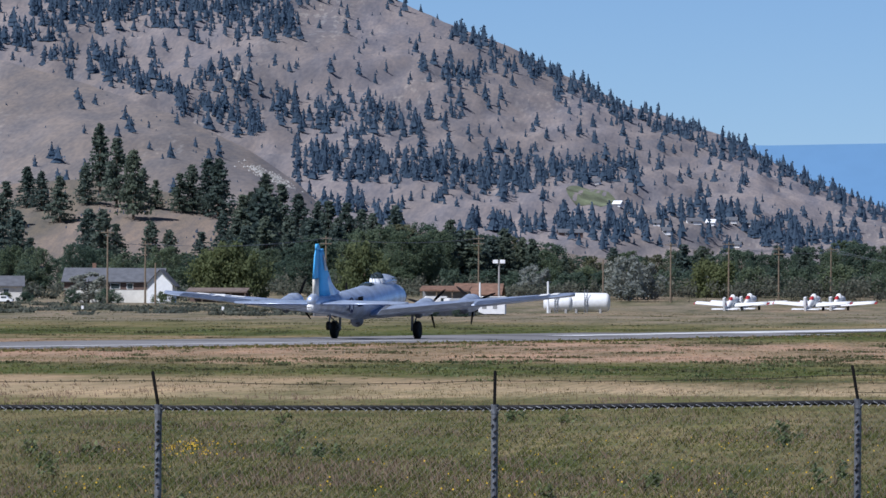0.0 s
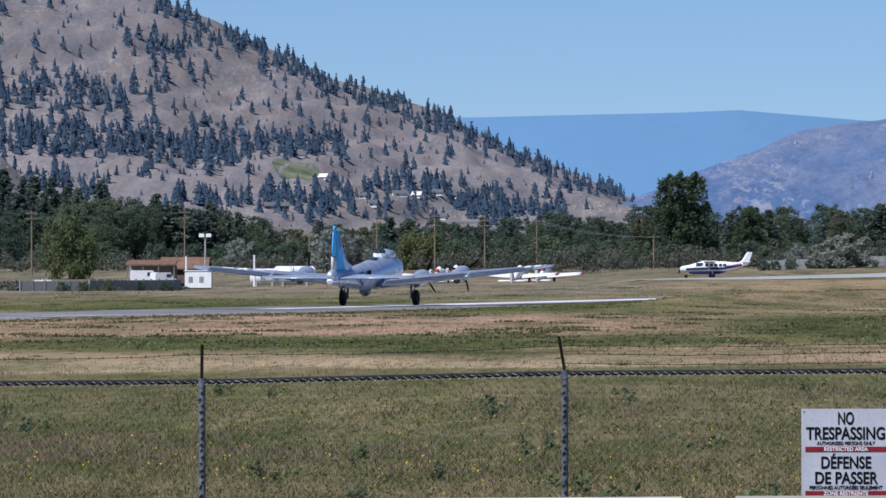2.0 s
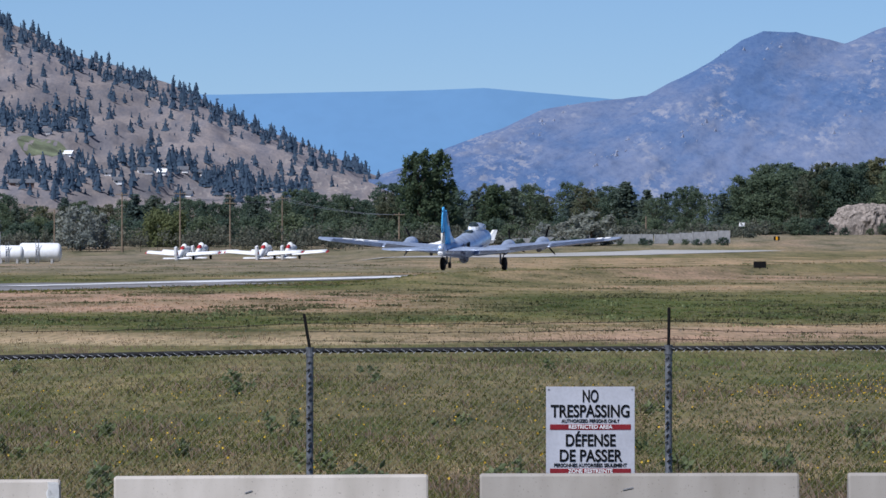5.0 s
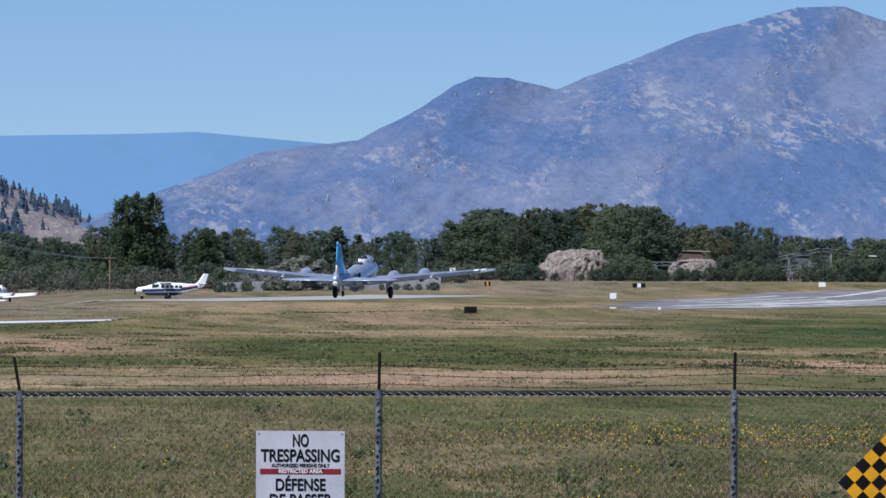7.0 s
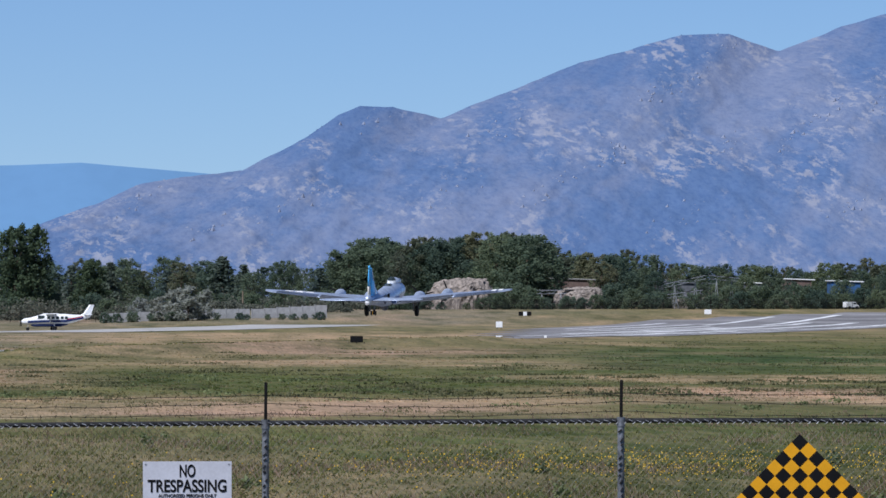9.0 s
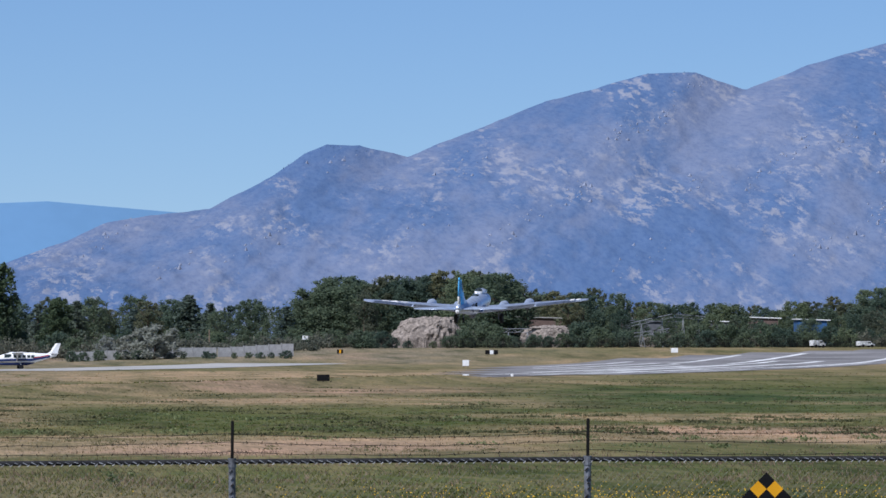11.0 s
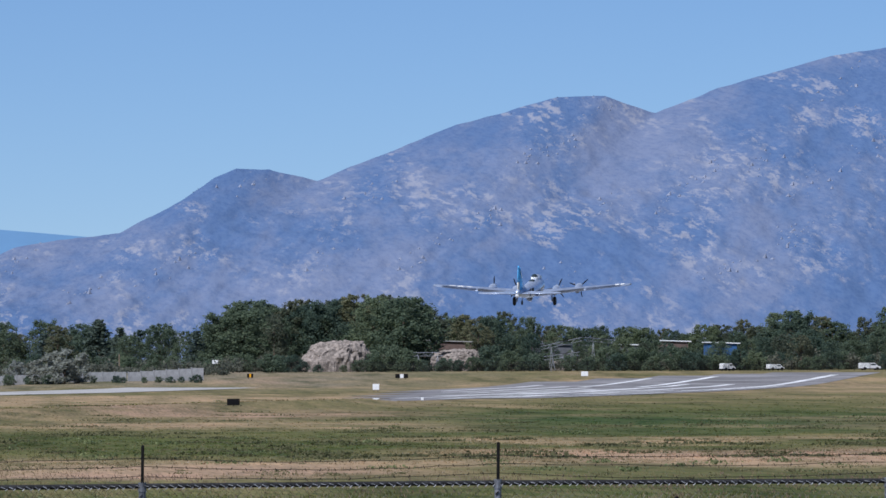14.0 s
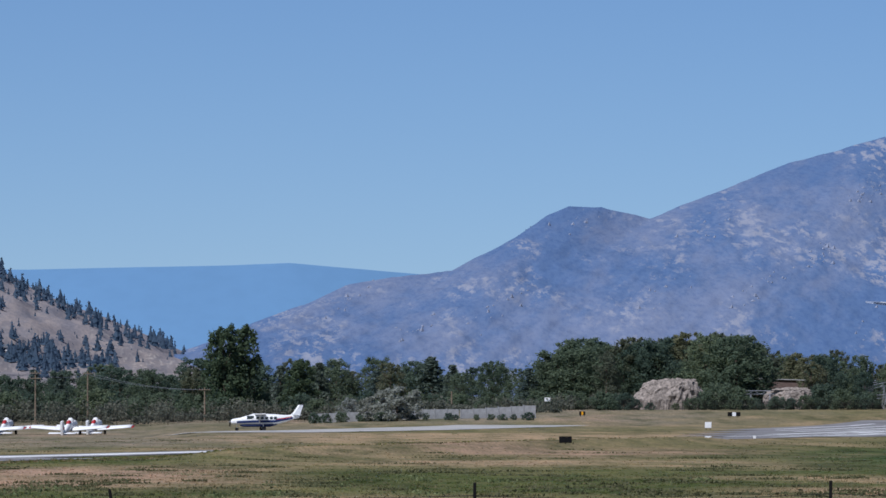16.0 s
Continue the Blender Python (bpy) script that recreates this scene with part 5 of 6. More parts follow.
M_GALV = plain("dusty_galvanised_steel", (0.36, 0.37, 0.39), 0.7, 0.1, var=0.25, scale=0.6)
conveyor(71.5, 2.9, 79.6, 2.9, 1619, 3)
conveyor(89.6, 3.7, 95.6, 4.9, 1624, 2)
conveyor(95.7, 4.9, 100.2, 4.5, 1624, 2)
conveyor(90.0, 2.3, 95.2, 2.9, 1618, 2)


def flat_building(u, d, w, h, depth, wall, roof, label, windows=3, tilt=2.0):
    t = thing("warehouse", on_ground(u, d), label, "building")
    bm = B()
    box(bm, (0, 0, h / 2), (w, depth, h))
    part("wall", bm, wall, t)
    bm = B()
    box(bm, (0, 0, h + 0.12), (w + 1.2, depth + 0.8, 0.24), Matrix.Rotation(radians(tilt), 4, "Y"), 0.04)
    part("roof", bm, roof, t)
    for i in range(windows):
        bm = B()
        box(bm, (-w * 0.35 + w * 0.7 * i / max(1, windows - 1), -depth / 2 - 0.03, h * 0.6), (w * 0.12, 0.12, h * 0.25))
        part("window_pane", bm, M_GLASS, t)


flat_building(101.3, 1705, 5.2, 5.5, 6, M_ROOF_GREY, M_WHITE, "dark-walled shed with white roof edge", 2)
flat_building(107.7, 1705, 6.4, 6.3, 6, M_BROWN_WALL, M_WHITE, "brown building with white roof edge", 2)
flat_building(114.2, 1640, 6.6, 5.9, 8, M_ROOF_BLUE, M_WHITE, "blue metal-clad warehouse with white eaves", 0)
flat_building(78.0, 1672, 15.0, 6.4, 6, M_BROWN_WALL, M_CONCRETE, "long low shed with a pale roof", 4)
flat_building(92.0, 1680, 14.0, 5.6, 6, M_ROOF_GREY, M_STEEL, "low shed with a pale roof edge", 2)


def parked_van(u, d, length, turn, label, high=2.4):
    t = thing("parked_van", on_ground(u, d, 0, turn), label, "van", "parked vans")
    bm = B()
    prof = [(-length / 2, 0.45), (-length / 2, high * 0.95), (-length / 2 + 0.3, high), (length * 0.2, high), (length * 0.34, high * 0.62), (length / 2 - 0.1, high * 0.52), (length / 2, 0.45)]
    loft(bm, [[(x, y, z) for x, z in prof] for y in (-0.95, 0.95)])
    part("body", bm, M_WHITE, t)
    bm = B()
    box(bm, (length * 0.12, 0, high * 0.78), (length * 0.22, 1.94, high * 0.22))
    part("window_pane", bm, M_GLASS, t)
    for x in (-length * 0.3, length * 0.32):
        for y in (-0.85, 0.85):
            bm = B()
            tube(bm, (x, y - 0.12, 0.36), (x, y + 0.12, 0.36), 0.36, seg=14)
            part("wheel", bm, M_RUBBER, t)


parked_van(115.2, 1592, 3.0, 24, "white van parked by the far fence", 1.6)
parked_van(121.8, 1600, 3.6, 20, "white pickup parked by the far fence", 1.35)
parked_van(134.8, 1596, 4.6, 10, "white box van parked by the far fence", 1.6)
parked_van(-84.5, 914, 3.0, 5, "small white car beside the boarded fence", 1.4)
parked_van(-70.8, 1120, 4.6, 12, "white truck under the shed roof", 2.6)
parked_van(-68.4, 1100, 3.6, 30, "white van beside the sheds", 2.2)
parked_van(-131, 1290, 4.2, 0, "pale car parked by the bungalow", 1.5)


def field_sign(u, d, w, h, lift, mat, label, legs=2, stripe=None):
    t = thing("airfield_sign", on_ground(u, d), label, "sign")
    bm = B()
    box(bm, (0, 0, lift + h / 2), (w, 0.25, h), bevel=0.03)
    face = part("panel", bm, mat, t)
    for i in range(legs):
        bm = B()
        x = (i - (legs - 1) / 2) * w * 0.6
        box(bm, (x, 0, lift / 2 + 0.02), (0.09, 0.12, lift + 0.06))
        part("leg", bm, M_BLACK, t)
    if stripe:
        bm = B()
        box(bm, (0, -0.14, lift + h / 2), (w * 0.28, 0.05, h * 0.9))
        part("white_face", bm, stripe, face, "white middle of the board")


field_sign(47.5, 764, 1.32, 0.68, 0.10, M_BLACK, "low black airfield guidance board in the grass", 3)
field_sign(66.97, 1300, 1.15, 1.05, 0.35, M_WHITE, "white airfield board on short legs")
field_sign(66.95, 960, 0.85, 0.42, 0.08, M_WHITE, "low white marker board beside the runway")
field_sign(70.5, 1488, 2.6, 0.87, 0.26, M_BLACK, "distant black and white marker board", 2, M_WHITE)
field_sign(49.8, 1500, 1.25, 0.8, 0.26, M_BLACK, "distant black and yellow marker board", 2, M_YELLOW)
field_sign(95.55, 1510, 1.45, 0.95, 0.1, M_WHITE, "distant white marker box beside the runway")
field_sign(45.05, 1540, 1.2, 0.8, 2.4, M_WHITE, "white panel on a dark stand behind the wall")
field_sign(73.3, 980, 0.35, 0.4, 0.1, M_WHITE, "small white runway edge marker", 1)
for i, (u, d) in enumerate(((-119.8, 1010), (-100.5, 1000))):
    field_sign(u, d, 0.35, 0.5, 0.25, M_WHITE, "small white marker post in the grass", 1)

# houses dotted on the hillside
for i, (u, v, w, h) in enumerate(((-46.5, 11.0, 4.5, 2.2), (-49.6, 14.0, 6.0, 2.0), (-41.2, 8.4, 4.0, 2.6), (-39.9, 7.2, 4.5, 3.0), (-36.2, 8.6, 8.5, 2.6), (-33.8, 8.4, 5.0, 2.4), (-31.0, 8.8, 6.5, 2.4), (-28.6, 8.4, 4.0, 2.6), (-53.0, 6.9, 14.0, 3.2), (-30.4, 5.6, 6.0, 2.2))):
    p = land_at(HILL, u, v)
    w, h = 0.75 * w, 0.72 * h
    gabled_house("hillside_house", pose(p.x, p.y, p.z - 0.4, 0, 0, (i * 37) % 30 - 15), w, 5, h, h + 1.3, M_WHITE if i != 8 else M_BROWN_WALL, M_ROOF_GREY if i % 5 else M_WHITE, "pale house among pines on the hillside" if i != 8 else "long grey-roofed house on the hillside", ((-w * 0.2, h * 0.6, 1.0, 0.8),))
verts, faces = [], []
F_LOW, F_HIGH = (next(i / 400 for i in range(400) if (lambda p: (p.z - EYE_Z) / p.y * 1000 >= v)(hill_point(HILL, -50.5, i / 400))) for v in (11.2, 13.3))
for j in range(13):
    g = j / 12
    half = 3.4 * math.sqrt(max(0.05, 1 - (1.7 * g - 0.85) ** 2))
    for i in range(25):
        p = hill_point(HILL, -50.6 + 0.9 * g + half * (i / 12 - 1), F_LOW + (F_HIGH - F_LOW) * g)
        verts.append((p.x, p.y, p.z + 0.12))
for j in range(12):
    for i in range(24):
        k = j * 25 + i
        faces.append((k, k + 1, k + 26, k + 25))
M_LAWN = plain("irrigated_lawn", (0.165, 0.185, 0.110), 0.95, var=0.45, scale=0.06)
tagged(mesh_part("lawn", verts, faces, M_LAWN, smooth=True), "green irrigated lawn on the hillside", "lawn", kind="structure")


# ---- parked crop-dusting aircraft ----
def crop_duster(m):
    t = thing("crop_duster", m, "white low-wing crop duster with red stripes", "aircraft", "parked crop dusters")
    bm = B()
    secs = [(4.3, 1.35, 0.35, 0.35), (4.0, 1.35, 0.55, 0.60), (2.4, 1.42, 0.58, 0.72), (0.6, 1.55, 0.55, 0.85), (-1.0, 1.45, 0.45, 0.75), (-3.0, 1.15, 0.28, 0.45), (-5.0, 0.98, 0.12, 0.28)]
    loft(bm, [oval(y, z, w, h, 16) for y, z, w, h in secs])
    f = part("fuselage", bm, M_WHITE, t, smooth=True)
    bm = B()
    loft(bm, [oval(y, z, w, h, 12) for y, z, w, h in ((0.7, 2.15, 0.2, 0.1), (0.4, 2.28, 0.33, 0.34), (-0.4, 2.28, 0.31, 0.32), (-0.9, 2.05, 0.18, 0.1))])
    part("canopy", bm, M_RED, t, "red-framed cockpit canopy", smooth=True)
    bm = B()
    loft(bm, [oval(y, z, w, h, 16) for y, z, w, h in ((1.9, 2.0, 0.3, 0.3), (1.5, 2.25, 0.5, 0.55), (1.0, 2.2, 0.5, 0.5))])
    part("hopper_lid", bm, M_WHITE, f, smooth=True)
    for sx in (-1, 1):
        bm = B()
        loft(bm, [wing_ring(sx * x, 1.5 - 0.02 * x, -0.55, 0.95 + 0.085 * x, 0.95 - 0.06 * x, 10) for x in (0.3, 2.5, 5.0, 6.3)])
        w = part("wing", bm, M_WHITE, t, smooth=True)
        bm = B()
        loft(bm, [wing_ring(sx * x, 1.4, -0.5, 0.85 + 0.085 * x, 0.30 - (x - 6.3) * 0.2, 10) for x in (6.32, 6.45, 6.6)])
        part("wing_tip", bm, M_RED, w, "red wing tip", smooth=True)
        bm = B()
        loft(bm, [wing_ring(sx * x, -4.0, -5.1, 1.35, 0.18, 8) for x in (0.1, 1.4, 2.3)])
        part("tailplane", bm, M_WHITE, t, smooth=True)
        bm = B()
        tube(bm, (sx * 0.5, 1.2, 1.0), (sx * 1.45, 1.3, 0.4), 0.07, seg=7)
        leg = part("gear_leg", bm, M_WHITE, t)
        bm = B()
        tube(bm, (sx * 1.40, 1.3, 0.40), (sx * 1.65, 1.3, 0.40), 0.40, seg=18)
        part("wheel", bm, M_RUBBER, leg)
    bm = B()
    loft(bm, [[(0.20, y0, z), (0.0, y0 + 0.25, z), (-0.20, y0, z), (-0.17, y1, z), (0.17, y1, z)] for z, y0, y1 in ((1.1, -3.3, -5.1), (2.2, -3.9, -5.3), (3.35, -4.4, -5.3))])
    fin = part("fin", bm, M_WHITE, t)
    for z0, z1 in ((1.9, 2.35),):
        bm = B()
        loft(bm, [[(0.215, y0, z), (0.0, y0 + 0.28, z), (-0.215, y0, z), (-0.19, y1 + 0.5, z), (0.19, y1 + 0.5, z)] for z, y0, y1 in ((z0, -3.95, -5.18), (z1, -4.2, -5.22))])
        part("fin_stripe", bm, M_RED, fin, "red stripe on the fin")
    bm = B()
    tube(bm, (0, -4.6, 1.07), (0, -4.8, 1.15), 0.05, seg=6)
    tube(bm, (-0.07, -4.6, 1.06), (0.07, -4.6, 1.06), 0.2, seg=12)
    part("tail_wheel", bm, M_RUBBER, t)
    pr = B()
    tube(pr, (0, 4.25, 1.35), (0, 4.7, 1.35), 0.2, 0.05, 10)
    hub = part("propeller_hub", pr, M_RED, t)
    for a in (20, 140, 260):
        bm = B()
        box(bm, (0, 4.45, 0.75), (0.20, 0.05, 1.3))
        bmesh.ops.rotate(bm, verts=bm.verts, cent=(0, 0, 0), matrix=Matrix.Rotation(radians(a), 3, "Y"))
        bmesh.ops.translate(bm, verts=bm.verts, vec=(0, 0, 1.35))
        part("blade", bm, M_BLACK, hub)
    return t


def tail_down(u, d, turn):
    """Stands a tail-wheel aircraft on its three wheels."""
    return on_ground(u, d, 0, turn) @ Matrix.Scale(1.06, 4) @ pose(0, 1.3, 0, 10.5) @ pose(0, -1.3, 0)


DUSTER = crop_duster(tail_down(-31.0, 1340, -12))
for u, d in ((-28.7, 1352), (-20.0, 1345), (-16.6, 1356)):
    copy_thing(DUSTER, tail_down(u, d, -13 + (u % 3)))


# ---- parked turboprop ----
def turboprop():
    t = thing("turboprop_aeroplane", on_ground(6.3, 1280, 0, 96), "white high-wing turboprop with dark belly pod and stripes", "aircraft")
    secs = [(5.6, 1.55, 0.25, 0.28), (5.2, 1.6, 0.45, 0.48), (4.0, 1.65, 0.62, 0.62), (3.0, 1.8, 0.78, 0.78), (1.8, 1.95, 0.82, 0.95), (-2.0, 1.98, 0.82, 0.92), (-3.5, 2.1, 0.62, 0.66), (-5.2, 2.35, 0.32, 0.38), (-6.4, 2.5, 0.12, 0.22)]
    bm = B()
    loft(bm, [oval(y, z, w, h, 20, 2.4) for y, z, w, h in secs])
    f = part("fuselage", bm, M_WHITE, t, smooth=True)
    bm = B()
    loft(bm, [oval(y, z, w, h, 14, 2.6) for y, z, w, h in ((4.0, 0.98, 0.3, 0.15), (3.4, 0.95, 0.6, 0.30), (-1.2, 0.98, 0.62, 0.32), (-2.4, 1.15, 0.35, 0.15))])
    part("cargo_pod", bm, M_NAVY, t, "dark belly cargo pod", smooth=True)
    for sx in (-1, 1):
        bm = B()
        loft(bm, [[(sx * (w + 0.012), y, z - 0.24), (sx * (w + 0.03), y, z), (sx * (w + 0.012), y, z + 0.16), (sx * (w - 0.05), y, z)] for y, w, z in ((4.6, 0.56, 1.55), (3.0, 0.775, 1.62), (1.8, 0.815, 1.66), (-2.0, 0.815, 1.70), (-3.5, 0.60, 1.95), (-5.2, 0.30, 2.28))])
        part("stripe", bm, M_NAVY, f, "dark blue side stripe")
        bm = B()
        loft(bm, [[(sx * (w + 0.012), y, z - 0.08), (sx * (w + 0.02), y, z), (sx * (w + 0.012), y, z + 0.08), (sx * (w - 0.05), y, z)] for y, w, z in ((-2.2, 0.79, 2.0), (-3.5, 0.62, 2.15), (-5.0, 0.34, 2.45))])
        part("stripe", bm, M_RED, f, "red stripe at the tail")
        for y in (1.0, 0.2, -0.6, -1.4, -2.1):
            bm = B()
            box(bm, (sx * 0.80, y, 2.22), (0.08, 0.52, 0.46), bevel=0.02)
            part("cabin_window", bm, M_GLASS, f)
        bm = B()
        box(bm, (sx * 0.74, 2.25, 2.32), (0.12, 1.2, 0.62), bevel=0.03)
        part("cockpit_window", bm, M_GLASS, f)
        bm = B()
        loft(bm, [wing_ring(sx * x, 1.55 - 0.05 * x, -0.42 + 0.02 * x, 2.80 + 0.018 * x, 0.40 - 0.03 * x, 10) for x in (0.0, 4.0, 7.9)])
        w_ = part("wing", bm, M_WHITE, t, smooth=True)
        bm = B()
        tube(bm, (sx * 0.8, 0.7, 1.3), (sx * 3.0, 0.7, 2.82), 0.06, seg=6)
        part("wing_strut", bm, M_WHITE, w_)
        bm = B()
        tube(bm, (sx * 0.6, 0.0, 1.1), (sx * 1.75, 0.0, 0.4), 0.09, seg=7)
        leg = part("gear_leg", bm, M_WHITE, t)
        bm = B()
        tube(bm, (sx * 1.65, 0, 0.38), (sx * 1.95, 0, 0.38), 0.38, seg=16)
        part("wheel", bm, M_RUBBER, leg)
        bm = B()
        loft(bm, [wing_ring(sx * x, -5.2 - 0.1 * x, -6.5, 2.75, 0.2, 8) for x in (0.05, 1.5, 3.1)])
        part("tailplane", bm, M_WHITE, t, smooth=True)
    bm = B()
    box(bm, (0, 2.72, 2.4), (1.25, 0.12, 0.5), Matrix.Translation((0, 0.0, 0)), 0.03)
    part("windscreen", bm, M_GLASS, f)
    bm = B()
    loft(bm, [[(0.13, y0 - 0.3, z), (0, y0, z), (-0.13, y0 - 0.3, z), (0, y1, z)] for z, y0, y1 in ((2.5, -4.2, -6.5), (3.0, -5.2, -6.6), (4.5, -6.2, -7.1))])
    fin = part("fin", bm, M_WHITE, t)
    bm = B()
    tube(bm, (0, 4.5, 1.2), (0, 4.55, 0.3), 0.07, seg=7)
    leg = part("nose_gear_leg", bm, M_WHITE, t)
    bm = B()
    tube(bm, (-0.12, 4.55, 0.3), (0.12, 4.55, 0.3), 0.3, seg=14)
    part("wheel", bm, M_RUBBER, leg)
    bm = B()
    tube(bm, (0, 5.55, 1.55), (0, 5.95, 1.55), 0.24, 0.05, 10)
    hub = part("spinner", bm, M_STEEL, t)
    for a in (0, 120, 240):
        bm = B()
        box(bm, (0, 5.75, 0.7), (0.3, 0.08, 1.35))
        bmesh.ops.rotate(bm, verts=bm.verts, cent=(0, 0, 0), matrix=Matrix.Rotation(radians(a), 3, "Y"))
        bmesh.ops.translate(bm, verts=bm.verts, vec=(0, 0, 1.55))
        part("blade", bm, M_BLACK, hub)


turboprop()


# ---- grass, weeds and flowers ----
def wild_grass(name, count, d0, d1, u0, u1, h0, h1, w, material, label, seed, keep):
    """Bent blades in small tufts, denser towards the fence."""
    rnd = random.Random(seed)
    verts, faces = [], []
    made = 0
    while made < count:
        d = 1 / rnd.uniform(1 / d1, 1 / d0)
        u = rnd.uniform(u0, u1)
        x = u * d / 1000
        if not keep(x, d, rnd):
            continue
        g = ground_z(x, d) - 0.02
        grow = rnd.uniform(0.75, 1.25)
        for _ in range(5):
            bx, by = x + rnd.gauss(0, 0.10), d + rnd.gauss(0, 0.14)
            h = rnd.uniform(h0, h1) * grow
            lx, ly = rnd.gauss(0, 0.35) * h, rnd.gauss(0, 0.35) * h
            ww = w * rnd.uniform(0.6, 1.4) * (0.7 + d / 160)
            i = len(verts)
            verts.extend([(bx - ww, by, g), (bx + ww, by, g), (bx + lx * 0.5 + ww * 0.7, by + ly * 0.5, g + h * 0.6), (bx + lx, by + ly, g + h)])
            faces.append((i, i + 1, i + 2, i + 3))
        made += 1
    return tagged(mesh_part(name, verts, faces, material), label, "grass", kind="stuff")


def patchy(sign, scale=0.09, cut=0.0):
    def keep(x, y, rnd):
        return sign * noise.fractal(Vector((x * scale, y * scale * 0.35, 4.0)), 1.0, 2.0, 3) + rnd.uniform(-0.25, 0.25) > cut
    return keep


M_STRAW = leafy("straw_grass_blades", (0.12, 0.095, 0.048), (0.29, 0.225, 0.120), 0.1, 0.25)
M_GREEN = leafy("green_grass_blades", (0.046, 0.060, 0.016), (0.145, 0.144, 0.040), 0.1, 0.25)
M_WEED = leafy("weed_leaves", (0.105, 0.140, 0.058), (0.250, 0.285, 0.145), 0.2, 0.5)
M_TWIG = plain("dry_stalks", (0.10, 0.075, 0.045), 0.9, var=0.3, scale=5)
wild_grass("meadow_grass", 30000, 63.5, 210, -150, 160, 0.04, 0.12, 0.0055, M_GREEN, "uncut green meadow grass behind the fence", 301, patchy(1, 0.16))
wild_grass("meadow_grass", 20000, 63.5, 420, -150, 160, 0.04, 0.12, 0.0048, M_STRAW, "dry straw-coloured grass among the green", 302, lambda x, y, rnd: patchy(-1, 0.16)(x, y, rnd) and rnd.random() > 0.8 * smooth01(0, 70, 1000 * x / y) * (1 - smooth01(150, 300, y)))
M_RUST = leafy("rusty_seed_heads", (0.17, 0.115, 0.078), (0.33, 0.235, 0.165), 0.1, 0.3)
wild_grass("seeding_grass", 9000, 66, 260, -150, 160, 0.08, 0.18, 0.0042, M_RUST, "reddish brown seed heads in the meadow", 305, patchy(1, 0.16, 0.22))
wild_grass("verge_grass", 9000, 59.1, 63.4, -150, 160, 0.14, 0.42, 0.005, M_GREEN, "tall green grass between barriers and fence", 303, lambda x, y, rnd: True)
wild_grass("verge_grass", 900, 59.1, 63.4, -150, 160, 0.14, 0.46, 0.0035, M_STRAW, "tall dry grass between barriers and fence", 304, lambda x, y, rnd: True)


M_HERB = leafy("meadow_herb_leaves", (0.070, 0.082, 0.020), (0.225, 0.208, 0.072), 0.1, 0.3)


M_HERB_LUSH = leafy("lush_meadow_herb_leaves", (0.046, 0.064, 0.018), (0.150, 0.152, 0.052), 0.1, 0.3)


def herbs(name, count, d0, d1, h0, h1, size, label, seed, keep, material=M_HERB):
    """Small leafy herbs, thick on the ground."""
    rnd = random.Random(seed)
    verts, faces = [], []
    made = 0
    while made < count:
        d = 1 / rnd.uniform(1 / d1, 1 / d0)
        x = rnd.uniform(-0.15, 0.16) * d
        if not keep(x, d, rnd):
            continue
        h = rnd.uniform(h0, h1)
        leaf_sprays(verts, faces, (x, d, ground_z(x, d) + h * 0.5), (h * rnd.uniform(0.7, 1.8), h, h * 0.6), 7, size * (0.6 + d / 170), rnd)
        made += 1
    return tagged(mesh_part(name, verts, faces, material), label, "plants", kind="stuff")


herbs("meadow_herbs", 9000, 63.6, 175, 0.04, 0.12, 0.016, "yellow-green leafy herbs thick in the meadow", 341, lambda x, y, rnd: rnd.random() > smooth01(-20, 60, 1000 * x / y))
herbs("meadow_herbs", 10000, 63.6, 175, 0.04, 0.12, 0.016, "lush green herbs thick in the meadow", 343, lambda x, y, rnd: rnd.random() < smooth01(-20, 60, 1000 * x / y), M_HERB_LUSH)
herbs("verge_herbs", 1800, 59.2, 63.3, 0.08, 0.34, 0.020, "leafy weeds between barriers and fence", 342, lambda x, y, rnd: True)


def off_runway(x, y):
    off = (Vector((x, y)) - RUN_A).dot(RUN_SIDE)
    return not -9 < off < 13.5


def tussocks(name, count, d0, d1, h0, h1, material, label, seed, keep):
    """Low spreading clumps of leaf sprays over the open field."""
    rnd = random.Random(seed)
    verts, faces = [], []
    made = 0
    while made < count:
        d = 1 / rnd.uniform(1 / d1, 1 / d0)
        x = rnd.uniform(-0.15, 0.16) * d
        if not keep(x, d, rnd):
            continue
        q = Vector((x, d)) - RUN_A
        off = q.dot(RUN_SIDE)
        if -9 < off < 14:
            continue
        h = rnd.uniform(h0, h1)
        leaf_sprays(verts, faces, (x, d, ground_z(x, d) + h * 0.3), (h * rnd.uniform(2.0, 7.0), h * 3.0, h * 0.4), 60, h * 0.26, rnd)
        made += 1
    return tagged(mesh_part(name, verts, faces, material), label, "weeds", kind="stuff")


wild_grass("field_grass", 13000, 300, 1150, -150, 160, 0.04, 0.11, 0.012, M_FIELD, "short dry and green grass over the open airfield", 321, lambda x, y, rnd: off_runway(x, y))
wild_grass("runway_verge_grass", 900, 330, 900, -150, 60, 0.05, 0.16, 0.016, M_STRAW, "ragged dry grass along the runway's edge", 331, lambda x, y, rnd: 13.5 < (Vector((x, y)) - RUN_A).dot(RUN_SIDE) < 21 and patchy(1, 0.03, -0.1)(x, y, rnd))
wild_grass("runway_verge_grass", 900, 330, 900, -150, 60, 0.05, 0.18, 0.016, M_GREEN, "ragged green grass along the runway's edge", 332, lambda x, y, rnd: 13.5 < (Vector((x, y)) - RUN_A).dot(RUN_SIDE) < 21 and patchy(-1, 0.03, -0.1)(x, y, rnd))
